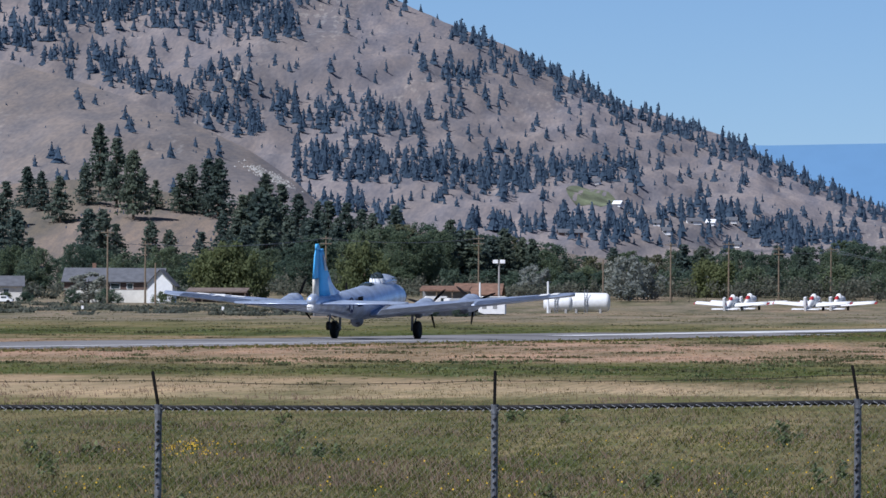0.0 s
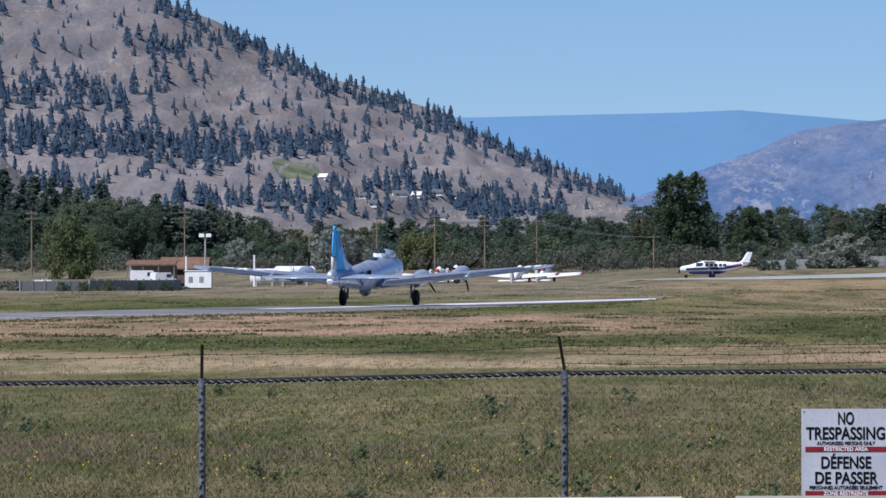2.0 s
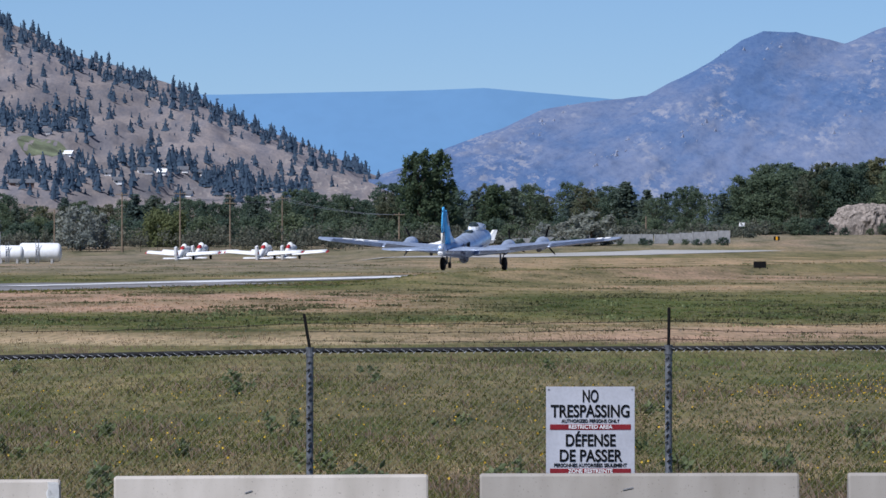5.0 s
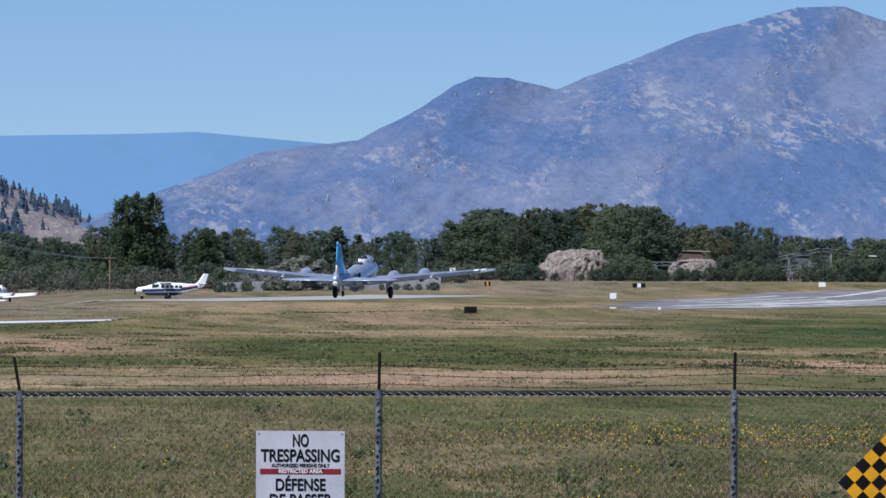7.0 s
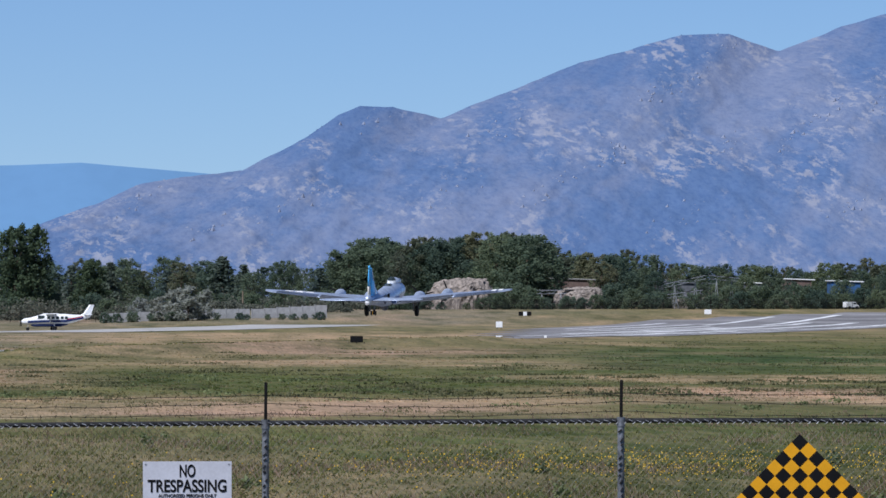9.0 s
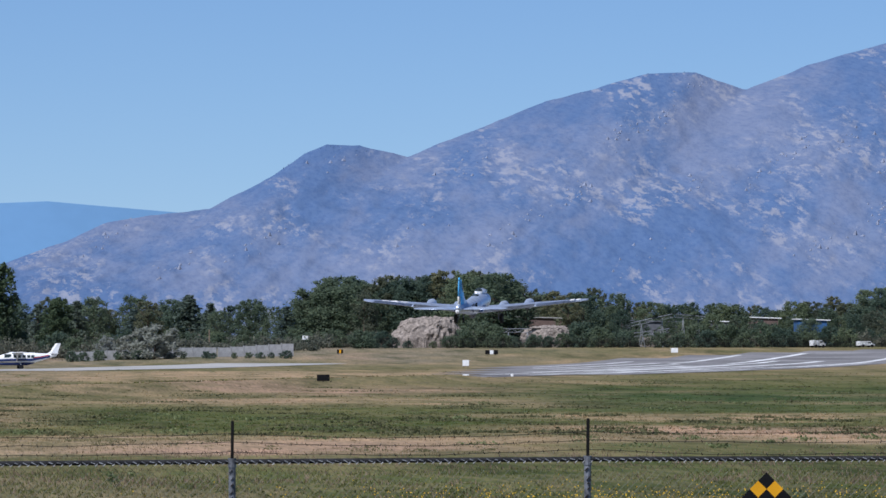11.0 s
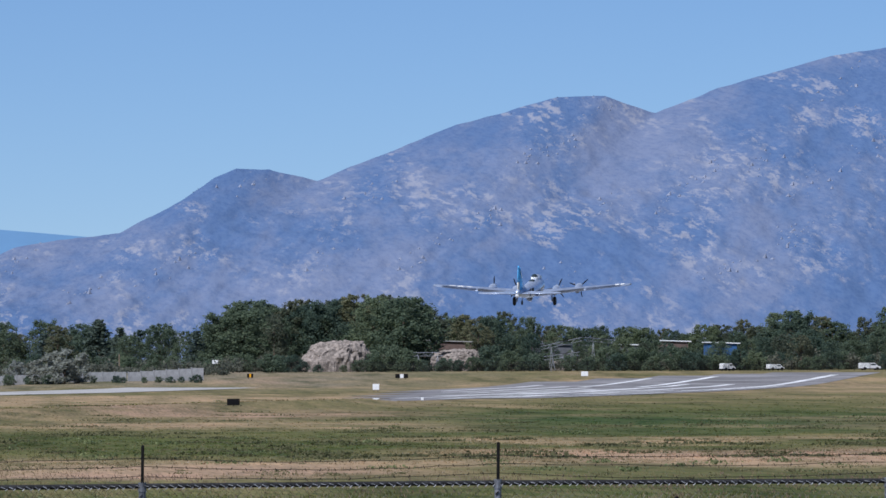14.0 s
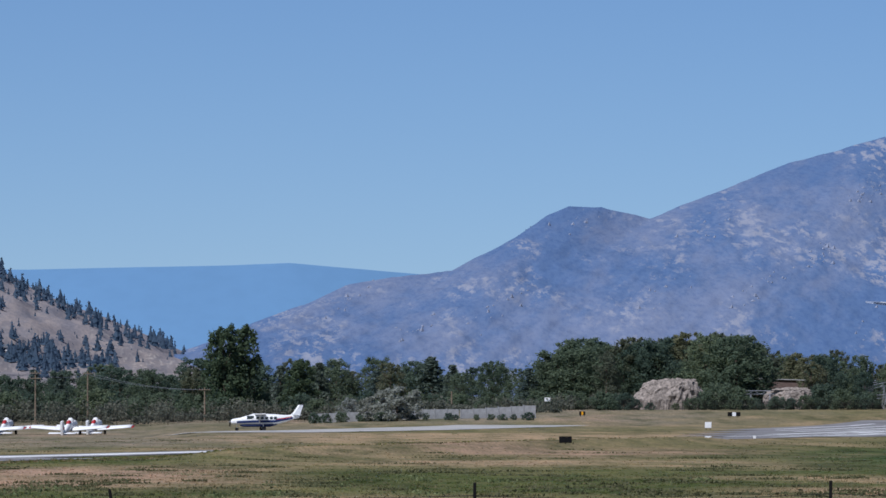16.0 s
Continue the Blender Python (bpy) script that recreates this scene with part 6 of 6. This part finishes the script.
M_TUFT = leafy("field_tuft_leaves", (0.150, 0.152, 0.070), (0.265, 0.235, 0.125), 0.1, 0.45)
tussocks("field_tussocks", 520, 240, 1250, 0.07, 0.20, M_TUFT, "green tussocks over the open airfield", 311, patchy(1, 0.02))
def weed_rows(name, count, d0, d1, material, label, seed):
    """Long low rows of weeds, coloured dark to draw shadow streaks in the grass."""
    row_rnd = random.Random(seed)
    verts, faces = [], []
    for _ in range(count):
        d = 1 / row_rnd.uniform(1 / d1, 1 / d0)
        x = row_rnd.uniform(-0.15, 0.16) * d
        if not -11 < (Vector((x, d)) - RUN_A).dot(RUN_SIDE) < 17:
            leaf_sprays(verts, faces, (x, d, ground_z(x, d) + 0.03), (row_rnd.uniform(0.8, 4.5) * d / 500, row_rnd.uniform(0.5, 2.0), 0.07), 110, 0.10, row_rnd)
    return tagged(mesh_part(name, verts, faces, material), label, "weeds", kind="stuff")


# leaf colour darkened to stand for thin shadows across the field
M_TUFT_DARK = leafy("shadow_dark_field_weeds", (0.095, 0.102, 0.046), (0.180, 0.170, 0.085), 0.1, 0.4)
weed_rows("field_weed_rows", 300, 320, 1000, M_TUFT_DARK, "low weeds in rows, darkened as shadow streaks over the airfield", 317)
tussocks("field_weeds", 110, 260, 1250, 0.14, 0.38, M_WEED, "darker weeds standing in the grass", 313, patchy(1, 0.03, 0.1))

rnd = random.Random(77)
for i in range(46):
    d = 1 / rnd.uniform(1 / 190, 1 / 72)
    x = rnd.uniform(-0.13, 0.14) * d
    t = thing("weed_plant", pose(x, d, ground_z(x, d), 0, 0, rnd.uniform(0, 360)), "bushy grey-green weed in the meadow", "plant", "meadow weeds")
    verts, faces = [], []
    h = rnd.uniform(0.22, 0.50)
    for k in range(5):
        leaf_sprays(verts, faces, (rnd.gauss(0, 0.16), rnd.gauss(0, 0.16), h * rnd.uniform(0.2, 0.8)), (0.14, 0.14, 0.12), 16, 0.05, rnd)
    mesh_part("foliage", verts, faces, M_WEED, t)
    bm = B()
    for k in range(4):
        tube(bm, (0, 0, -0.02), (rnd.gauss(0, 0.12), rnd.gauss(0, 0.12), h), 0.008, 0.004, 5)
    part("stem", bm, M_TWIG, t)

verts, faces = [], []
for i in range(2100):
    zone = rnd.random()
    if zone < 0.6:
        u, d = rnd.gauss(94, 26), rnd.gauss(148, 9)
    elif zone < 0.66:
        u, d = rnd.gauss(-104.5, 2.5), rnd.gauss(135, 3)
    else:
        u, d = rnd.uniform(-140, 150), rnd.uniform(75, 150)
    if d < 66:
        continue
    x = u * d / 1000
    g = ground_z(x, d) + rnd.uniform(0.12, 0.34)
    r = rnd.uniform(0.008, 0.018)
    k = len(verts)
    for a in range(5):
        verts.append((x + r * math.cos(a * 1.257), d + rnd.uniform(-0.01, 0.01), g + r * math.sin(a * 1.257)))
    faces.append((k, k + 1, k + 2, k + 3, k + 4))
tagged(mesh_part("wild_flowers", verts, faces, M_FLOWER), "small yellow wild flowers in the meadow", "flowers", kind="stuff")

# dry stalks in front of the barriers, and a torn label on one barrier's corner
for u, d, h in ((-0.8, 58.1, 0.62), (0.8, 58.1, 0.5), (38, 58.1, 0.38), (44, 58.1, 0.42), (50, 58.1, 0.45), (57, 57.9, 0.55), (-44, 58.0, 0.55), (5.5, 58.0, 0.6), (32.5, 58.1, 0.3)):
    t = thing("dry_weed", pose(u * d / 1000, d, ground_z(u * d / 1000, d)), "dry branching weed stalks before the barriers", "plant", "dry weeds")
    bm = B()
    for k in range(9):
        a, r = rnd.uniform(0, 6.28), rnd.uniform(0.03, 0.16)
        tip = Vector((r * math.cos(a), r * 0.4 * math.sin(a), h * rnd.uniform(0.6, 1.0)))
        tube(bm, (0, 0, -0.02), tip, 0.004, 0.002, 4)
        for j in range(4):
            f = rnd.uniform(0.45, 0.95)
            tube(bm, tip * f, tip * f + Vector((rnd.gauss(0, 0.04), 0, rnd.uniform(0.02, 0.08))), 0.0025, 0.0015, 4)
            ball(bm, tip * f + Vector((rnd.gauss(0, 0.04), 0, rnd.uniform(0.02, 0.08))), 0.006, sub=1)
    part("stalk", bm, M_TWIG, t)


# ---- the four-engined bomber ----
def propeller(name, parent, at, dia):
    """Three black paddle blades on a hub, turning about its own Y axis."""
    hub = B()
    tube(hub, (0, -0.15, 0), (0, 0.30, 0), 0.16, 0.07, 12)
    ob = part(name, hub, M_BLACK, parent, "three-bladed black propeller")
    ob.matrix_basis = Matrix.Translation(at)
    for k in range(3):
        bm = B()
        rings = []
        for f, w, tw in ((0.08, 0.05, 60), (0.25, 0.09, 45), (0.55, 0.11, 32), (0.85, 0.09, 24), (1.0, 0.03, 20)):
            r, c, s_ = dia / 2 * f, math.cos(radians(tw)), math.sin(radians(tw))
            rings.append([(w * c, w * s_, r), (0.015, 0.02, r), (-w * c, -w * s_, r), (-0.015, -0.02, r)])
        loft(bm, rings)
        bmesh.ops.rotate(bm, verts=bm.verts, cent=(0, 0, 0), matrix=Matrix.Rotation(k * 2 * math.pi / 3, 3, "Y"))
        part("blade", bm, M_BLACK, ob)
    return ob


def skin_z(x, y, cz):
    """Height of the wing's upper skin."""
    f = (abs(x) - 0.9) / 14.9
    le, te = 1.05 - 1.9 * f, -4.75 + 1.35 * f
    g = min(1.0, max(0.0, (le - y) / (le - te)))
    return cz - 0.84 + (abs(x) - 0.9) * 0.097 + 0.58 * (1.25 - 0.85 * f) * math.sin(math.pi * g) ** 0.6 * (1 - 0.55 * g)


def star_bar(parent, place, r, disc=True):
    """White star and bars on a dark disc; place() lays a flat point on the surface, at a height over it."""
    bm = B()
    for x0, x1 in ((-2.1, -0.95), (0.95, 2.1)):
        for k in range(4):
            ya, yb = -0.28 + 0.14 * k, -0.14 + 0.14 * k
            bm.faces.new([bm.verts.new(place(x * r, y * r, 0.03)) for x, y in ((x0, ya), (x1, ya), (x1, yb), (x0, yb))])
    pts = []
    for i in range(10):
        a = math.pi / 2 + i * math.pi / 5
        q = (1.0 if i % 2 == 0 else 0.42) * r
        pts.append(place(q * math.cos(a), q * math.sin(a), 0.04))
    vs = [bm.verts.new(p) for p in pts]
    c = bm.verts.new(place(0, 0, 0.04))
    for i in range(10):
        bm.faces.new((vs[i], vs[(i + 1) % 10], c))
    mark = part("star_and_bar", bm, M_WHITE, parent, "white star and bar marking")
    bm = B()
    c = bm.verts.new(place(0, 0, 0.02))
    vs = [bm.verts.new(place(r * 1.08 * math.cos(2 * math.pi * i / 24), r * 1.08 * math.sin(2 * math.pi * i / 24), 0.02)) for i in range(24)]
    for i in range(24):
        bm.faces.new((vs[i], vs[(i + 1) % 24], c))
    if disc:
        part("disc", bm, M_NAVY, mark)
    else:
        bm.free()


def bomber():
    t = thing("bomber_aircraft", pose(-43.3, 545, 0.7), "vintage silver four-engined bomber with blue tail, gear down", "aircraft")
    CZ = 2.2
    # fuselage: y, centre height, half width, half height
    secs = [(6.35, 0.0, 0.18, 0.20), (6.0, 0.0, 0.62, 0.62), (5.0, 0.0, 0.92, 0.92), (3.9, 0.02, 1.06, 1.08), (2.6, 0.06, 1.14, 1.24), (1.2, 0.08, 1.17, 1.32), (-1.0, 0.06, 1.17, 1.32), (-3.5, 0.02, 1.15, 1.25), (-6.0, 0.06, 1.05, 1.13), (-9.0, 0.22, 0.84, 0.93), (-12.0, 0.42, 0.60, 0.72), (-14.5, 0.58, 0.44, 0.60), (-16.0, 0.66, 0.36, 0.52), (-16.5, 0.68, 0.20, 0.30)]
    bm = B()
    loft(bm, [oval(y, CZ + cz, w, h, 24) for y, cz, w, h in secs])
    fus = part("fuselage", bm, M_ALU, t, smooth=True)
    bm = B()
    loft(bm, [oval(y, CZ + cz, w, h, 16) for y, cz, w, h in ((6.55, 0, 0.1, 0.1), (6.4, 0, 0.45, 0.45), (6.05, 0, 0.66, 0.66), (5.8, 0.0, 0.74, 0.74))])
    part("nose_glazing", bm, M_GLASS, fus, smooth=True)
    bm = B()
    loft(bm, [oval(y, CZ + cz, w, h, 16) for y, cz, w, h in ((3.75, 1.10, 0.55, 0.1), (3.15, 1.30, 0.74, 0.42), (2.2, 1.40, 0.78, 0.46), (1.2, 1.32, 0.66, 0.34), (0.2, 1.16, 0.4, 0.16))])
    cabin = part("cockpit_roof", bm, M_ALU, fus, smooth=True)
    for sx in (-1, 1):
        for y in (2.75, 2.2):
            bm = B()
            box(bm, (sx * 0.72, y, CZ + 1.42), (0.05, 0.40, 0.32), bevel=0.01)
            part("window_pane", bm, M_GLASS, cabin)
    bm = B()
    ball(bm, (0, 0.45, CZ + 1.66), 0.52, (1, 1, 0.82))
    tur = part("top_turret", bm, M_GLASS, t, "glazed dorsal gun turret", smooth=True)
    for sx in (-0.16, 0.16):
        bm = B()
        tube(bm, (sx, 0.2, CZ + 1.85), (sx, -1.0, CZ + 2.05), 0.03, seg=6)
        part("gun_barrel", bm, M_BLACK, tur)
    bm = B()
    tube(bm, (0, 0.45, CZ + 1.30), (0, 0.45, CZ + 1.62), 0.60, 0.56, 18)
    part("turret_ring", bm, M_WHITE, tur)
    bm = B()
    ball(bm, (0, -4.9, CZ - 1.22), 0.50, (1, 1, 0.95))
    bt = part("ball_turret", bm, M_ALU_DARK, t, "round belly gun turret", smooth=True)
    for sx in (-0.3, 0.3):
        bm = B()
        tube(bm, (sx, -5.3, CZ - 1.32), (sx, -6.1, CZ - 1.36), 0.03, seg=6)
        part("gun_barrel", bm, M_BLACK, bt)
    bm = B()
    loft(bm, [oval(y, CZ + cz, w, h, 12) for y, cz, w, h in ((-1.2, 1.15, 0.35, 0.1), (-1.7, 1.28, 0.45, 0.2), (-2.8, 1.26, 0.42, 0.18), (-3.1, 1.2, 0.3, 0.1))])
    part("radio_hatch_window", bm, M_GLASS, fus, smooth=True)
    # waist windows, black boxes for their unlit inside, and fuselage marking
    for sx in (-1, 1):
        bm = B()
        box(bm, (sx * 0.985, -7.2, CZ + 0.34), (0.08, 1.1, 0.72), bevel=0.02)
        part("waist_window", bm, M_BLACK, fus, "waist window, its dark inside painted black")
        star_bar(fus, lambda a, b, h, sx=sx: Vector((sx * (0.86 + 0.075 * (a) + h), -9.2 + a, CZ + 0.18 + b)), 0.55)
    # wings
    for sx in (-1, 1):
        bm = B()
        st = []
        for f in (0.0, 0.15, 0.35, 0.55, 0.72, 0.86, 0.94, 0.98, 1.0):
            x = 0.9 + (15.8 - 0.9) * f
            le, te = 1.05 - 1.9 * f, -4.75 + 1.35 * f
            if f > 0.86:
                q = math.sqrt(max(0.0, 1 - ((f - 0.86) / 0.145) ** 2))
                mid = (le * 0.6 + te * 0.4)
                le, te = mid + (le - mid) * q, mid + (te - mid) * q
            st.append(wing_ring(sx * x, le, te, CZ - 0.84 + (x - 0.9) * 0.097, 1.25 - 0.85 * f, 14))
        loft(bm, st)
        w = part("wing", bm, M_ALU_WING, t, "polished tapered wing", smooth=True)
        # flap and aileron: thin skins hinged along the trailing edge
        for x0, x1, nm in ((1.5, 8.5, "flap"), (8.75, 14.2, "aileron")):
            bm = B()
            rows_ = []
            for k in range(9):
                x = x0 + (x1 - x0) * k / 8
                te = -4.75 + 1.35 * (x - 0.9) / 14.9
                rows_.append([bm.verts.new((sx * x, te + q, skin_z(x, te + q, CZ) + 0.015)) for q in (1.15, 0.8, 0.45, 0.12, -0.05)])
            for a, b_ in zip(rows_, rows_[1:]):
                for q in range(4):
                    bm.faces.new((a[q], a[q + 1], b_[q + 1], b_[q]))
            bmesh.ops.solidify(bm, geom=bm.faces[:], thickness=0.03)
            part(nm, bm, M_ALU_DARK if nm == "flap" else M_ALU_MID, w)
        # dark wing walkway beside the fuselage
        bm = B()
        for k in range(6):
            ya, yb = -3.3 + 0.6 * k, -2.7 + 0.6 * k
            bm.faces.new([bm.verts.new((sx * x, y, skin_z(x, y, CZ) + 0.02)) for x, y in ((1.35, ya), (1.75, ya), (1.75, yb), (1.35, yb))])
        part("walkway", bm, M_ALU_DARK, w, "dark walkway strip on the wing")
        # marking on the upper left wing, plain white block on the right
        if sx < 0:
            star_bar(w, lambda a, b, h: Vector((-11.4 + a, -2.1 + b, skin_z(-11.4 + a, -2.1 + b, CZ) + h)), 0.88, False)
        else:
            bm = B()
            for ox in (13.3, 14.15):
                for k in range(4):
                    ya, yb = -2.7 + 0.3 * k, -2.4 + 0.3 * k
                    bm.faces.new([bm.verts.new((x, y, skin_z(x, y, CZ) + 0.03)) for x, y in ((ox, ya), (ox + 0.6, ya), (ox + 0.6, yb), (ox, yb))])
            part("wing_code", bm, M_WHITE, w, "worn white code block")
        bm = B()
        ball(bm, (sx * 15.6, -1.4, CZ + 0.58), 0.07, sub=1)
        part("tip_light", bm, M_WHITE, w)
        # engines
        for x, y0 in ((3.22, 2.95), (6.9, 2.35)):
            z = CZ - 0.77 + (x - 0.9) * 0.097
            bm = B()
            loft(bm, [[(sx * x + px, py, pz) for px, py, pz in oval(y, z + dz, r, r, 18)] for y, r, dz in ((y0, 0.55, -0.05), (y0 - 0.08, 0.64, -0.05), (y0 - 0.9, 0.68, -0.05), (y0 - 1.0, 0.64, -0.05), (y0 - 2.2, 0.54, -0.06), (y0 - 3.6, 0.36, -0.02), (y0 - 5.0, 0.06, 0.05))])
            e = part("engine_nacelle", bm, M_ALU, w, "round engine nacelle", smooth=True)
            bm = B()
            ball(bm, (sx * x + 0.0, y0 - 2.6, z - 0.55), 0.30, (1, 1.6, 0.8))
            part("supercharger", bm, M_ALU_DARK, e, smooth=True)
            PROPS.append(propeller("propeller", t, (sx * x, y0 + 0.25, z), 3.53))
        # main gear: wheel, strut, brace
        g = B()
        tube(g, (sx * 3.22 - sx * 0.42, 0.15, CZ - 0.8), (sx * 3.22 - sx * 0.42, 0, 0.0), 0.10, 0.09, 10)
        tube(g, (sx * 3.22 + sx * 0.30, -0.9, CZ - 0.9), (sx * 3.22 - sx * 0.3, 0, 0.35), 0.05, 0.05, 8)
        tube(g, (sx * 3.22 - sx * 0.45, 0, 0), (sx * 3.22 + sx * 0.1, 0, 0), 0.08, seg=8)
        leg = part("main_gear_leg", g, M_ALU_DARK, t)
        bm = B()
        prof = [(-0.20, 0.42), (-0.21, 0.58), (-0.14, 0.68), (0, 0.70), (0.14, 0.68), (0.21, 0.58), (0.20, 0.42)]
        loft(bm, [[(sx * 3.22 + px, r * math.cos(2 * math.pi * i / 24), r * math.sin(2 * math.pi * i / 24)) for i in range(24)] for px, r in prof])
        wh = part("main_wheel", bm, M_RUBBER, t, "fat black main tyre", smooth=True)
        bm = B()
        tube(bm, (sx * 3.22 - 0.17, 0, 0), (sx * 3.22 + 0.17, 0, 0), 0.36, seg=18)
        part("wheel_hub", bm, M_ALU_DARK, wh)
    # tail surfaces
    for sx in (-1, 1):
        bm = B()
        st = []
        for f in (0.0, 0.5, 0.85, 0.96, 1.0):
            x = 0.25 + 6.3 * f
            le, te = -11.6 - 1.5 * f, -15.4 + 0.3 * f
            if f > 0.85:
                q = math.sqrt(max(0, 1 - ((f - 0.85) / 0.155) ** 2))
                mid = -13.9
                le, te = mid + (le - mid) * q, mid + (te - mid) * q
            st.append(wing_ring(sx * x, le, te, CZ + 0.62 + 0.01 * f, 0.40 - 0.2 * f, 12))
        loft(bm, st)
        tp = part("tailplane", bm, M_ALU, t, "silver tailplane", smooth=True)
        bm = B()
        loft(bm, [[(sx * x, -14.5, CZ + 0.70), (sx * x, -15.42 + 0.05 * x, CZ + 0.60), (sx * x, -15.42 + 0.05 * x, CZ + 0.56), (sx * x, -14.5, CZ + 0.50)] for x in (0.5, 3.0, 5.4)])
        part("elevator", bm, M_NAVY, tp, "dark blue fabric elevator")

    def fin_ring(z, y0, y1, th):
        ch = y0 - y1
        return [(th * math.sin(math.pi * f) ** 0.7 * sg * (1 - 0.4 * f), y0 - ch * f, z) for f, sg in ((0, 1), (0.2, 1), (0.45, 1), (0.75, 1), (1, 1), (0.75, -1), (0.45, -1), (0.2, -1))]

    zb = CZ + 0.75
    lead = [(0.0, -6.6), (0.35, -8.9), (0.7, -10.2), (1.2, -11.2), (2.0, -11.95)]
    bm = B()
    loft(bm, [fin_ring(zb + z, y, -14.6, 0.34 - 0.055 * z) for z, y in lead[:5]])
    part("dorsal_fin", bm, M_ALU, t, "silver dorsal fin fillet", smooth=True)
    bm = B()
    loft(bm, [fin_ring(zb + z, -11.0 + (y + 11.95) * 1.0 if z >= 2 else -11.9 + (2.0 - z) * 0.25, -14.6, 0.35 - 0.055 * z) for z, y in ((0.1, 0), (1.2, 0), (1.8, -12.85), (2.6, -13.45), (3.4, -13.95), (3.8, -14.2))])
    fin = part("fin", bm, M_BLUE, t, "bright blue fin", smooth=True)
    bm = B()
    loft(bm, [fin_ring(zb + z, -14.55, -14.55 - c, 0.20 - 0.025 * z) for z, c in ((1.72, 1.45), (2.6, 1.25), (3.4, 1.0), (4.0, 0.55), (4.12, 0.3))])
    part("rudder", bm, M_BLUE, t, "bright blue rudder", smooth=True)
    bm = B()
    loft(bm, [fin_ring(zb + z, y0, y0 - c, 0.16) for z, y0, c in ((3.81, -14.1, 1.2), (4.05, -14.35, 0.85), (4.2, -14.55, 0.5))])
    part("fin_tip", bm, M_BLUE, fin, "rounded blue tip of the fin", smooth=True)
    bm = B()
    loft(bm, [fin_ring(zb + z, -14.56, -14.56 - c, 0.20) for z, c in ((-0.35, 1.35), (0.3, 1.5), (0.98, 1.5), (1.70, 1.46))])
    part("rudder_foot", bm, M_CREAM, t, "cream lower rudder", smooth=True)
    for sx in (-1, 1):
        bm = B()
        q = [(sx * 0.24, -13.0, zb + 2.2), (sx * 0.24, -13.7, zb + 2.2), (sx * 0.20, -13.95, zb + 3.3), (sx * 0.19, -13.6, zb + 3.35)]
        bm.faces.new([bm.verts.new(p) for p in q])
        bmesh.ops.solidify(bm, geom=bm.faces[:], thickness=0.02)
        part("tail_panel", bm, M_WHITE, fin, "white panel on the fin")
    bm = B()
    loft(bm, [oval(y, CZ + cz, w, h, 12) for y, cz, w, h in ((-15.3, 1.05, 0.30, 0.20), (-15.8, 1.08, 0.34, 0.36), (-16.55, 0.95, 0.32, 0.34), (-16.75, 0.90, 0.22, 0.2))])
    tg = part("tail_gun_position", bm, M_ALU, t, "silver tail gun position", smooth=True)
    bm = B()
    ball(bm, (0, -16.62, CZ + 0.45), 0.30, (1, 0.6, 1))
    part("tail_cone", bm, M_WHITE, tg, "white tail cone", smooth=True)
    for sx in (-0.1, 0.1):
        bm = B()
        tube(bm, (sx, -16.7, CZ + 0.5), (sx, -17.4, CZ + 0.48), 0.025, seg=6)
        part("gun_barrel", bm, M_BLACK, tg)
    # tail wheel
    bm = B()
    tube(bm, (0, -11.6, CZ - 0.2), (0, -12.1, CZ - 1.05), 0.06, seg=8)
    tl = part("tail_gear_leg", bm, M_ALU_DARK, t)
    bm = B()
    tube(bm, (-0.11, -12.15, CZ - 1.15), (0.11, -12.15, CZ - 1.15), 0.32, seg=18)
    part("tail_wheel", bm, M_RUBBER, tl)
    bm = B()
    tube(bm, (0.0, -0.6, CZ + 1.15), (0.0, -0.9, CZ + 1.75), 0.02, seg=5)
    part("aerial_mast", bm, M_ALU_DARK, fus)
    return t


PROPS = []
BOMBER = bomber()
# seconds, bearing of the wheels (thousandths), their height over the runway, nose-up degrees
FLIGHT = [(0.0, -79.50, 0.50, 3.3), (0.5, -68.73, 0.50, 3.5), (1.0, -58.39, 0.51, 3.7), (1.5, -48.38, 0.52, 3.9), (2.0, -38.97, 0.53, 4.1), (2.5, -30.12, 0.55, 4.3), (3.0, -21.69, 0.57, 4.5), (3.5, -13.60, 0.61, 4.7), (3.7, -10.50, 0.63, 4.8), (5.8, 18.98, 1.52, 5.6), (6.5, 27.21, 2.09, 5.7), (7.0, 32.82, 2.59, 5.7), (7.5, 38.04, 3.00, 5.8), (8.0, 43.00, 3.20, 5.8), (8.5, 47.70, 3.45, 5.8), (9.0, 52.30, 3.88, 5.8), (9.2, 54.18, 4.08, 5.8), (11.5, 72.21, 9.45, 6.2), (12.0, 75.59, 10.60, 6.4), (12.5, 79.04, 11.70, 6.6), (13.0, 82.31, 13.10, 6.8), (13.5, 85.60, 14.20, 6.8), (14.0, 88.73, 15.20, 6.8), (14.5, 91.87, 16.30, 6.8), (15.0, 95.00, 17.30, 6.8), (15.5, 98.20, 18.80, 6.8), (16.0, 101.30, 20.00, 6.8)]


def motions():
    rows = []
    for t, u, z, nose in FLIGHT:
        y = 545 + 41 * t + 0.2 * t * t
        yaw = float(np.interp(t, [0, 6, 8.5, 12.5, 16], [-11.9, -12.0, -13.3, -14.2, -14.5]))
        rows.append((t, pose(u * y / 1000, y, z, nose, 0, yaw)))
    walk(BOMBER, rows)
    for i, prop in enumerate(PROPS):
        base = prop.matrix_basis.translation.copy()
        walk(prop, [(k / 10, Matrix.Translation(base) @ Matrix.Rotation(radians(23 * i + 71 * k), 4, "Y")) for k in range(161)])


motions()
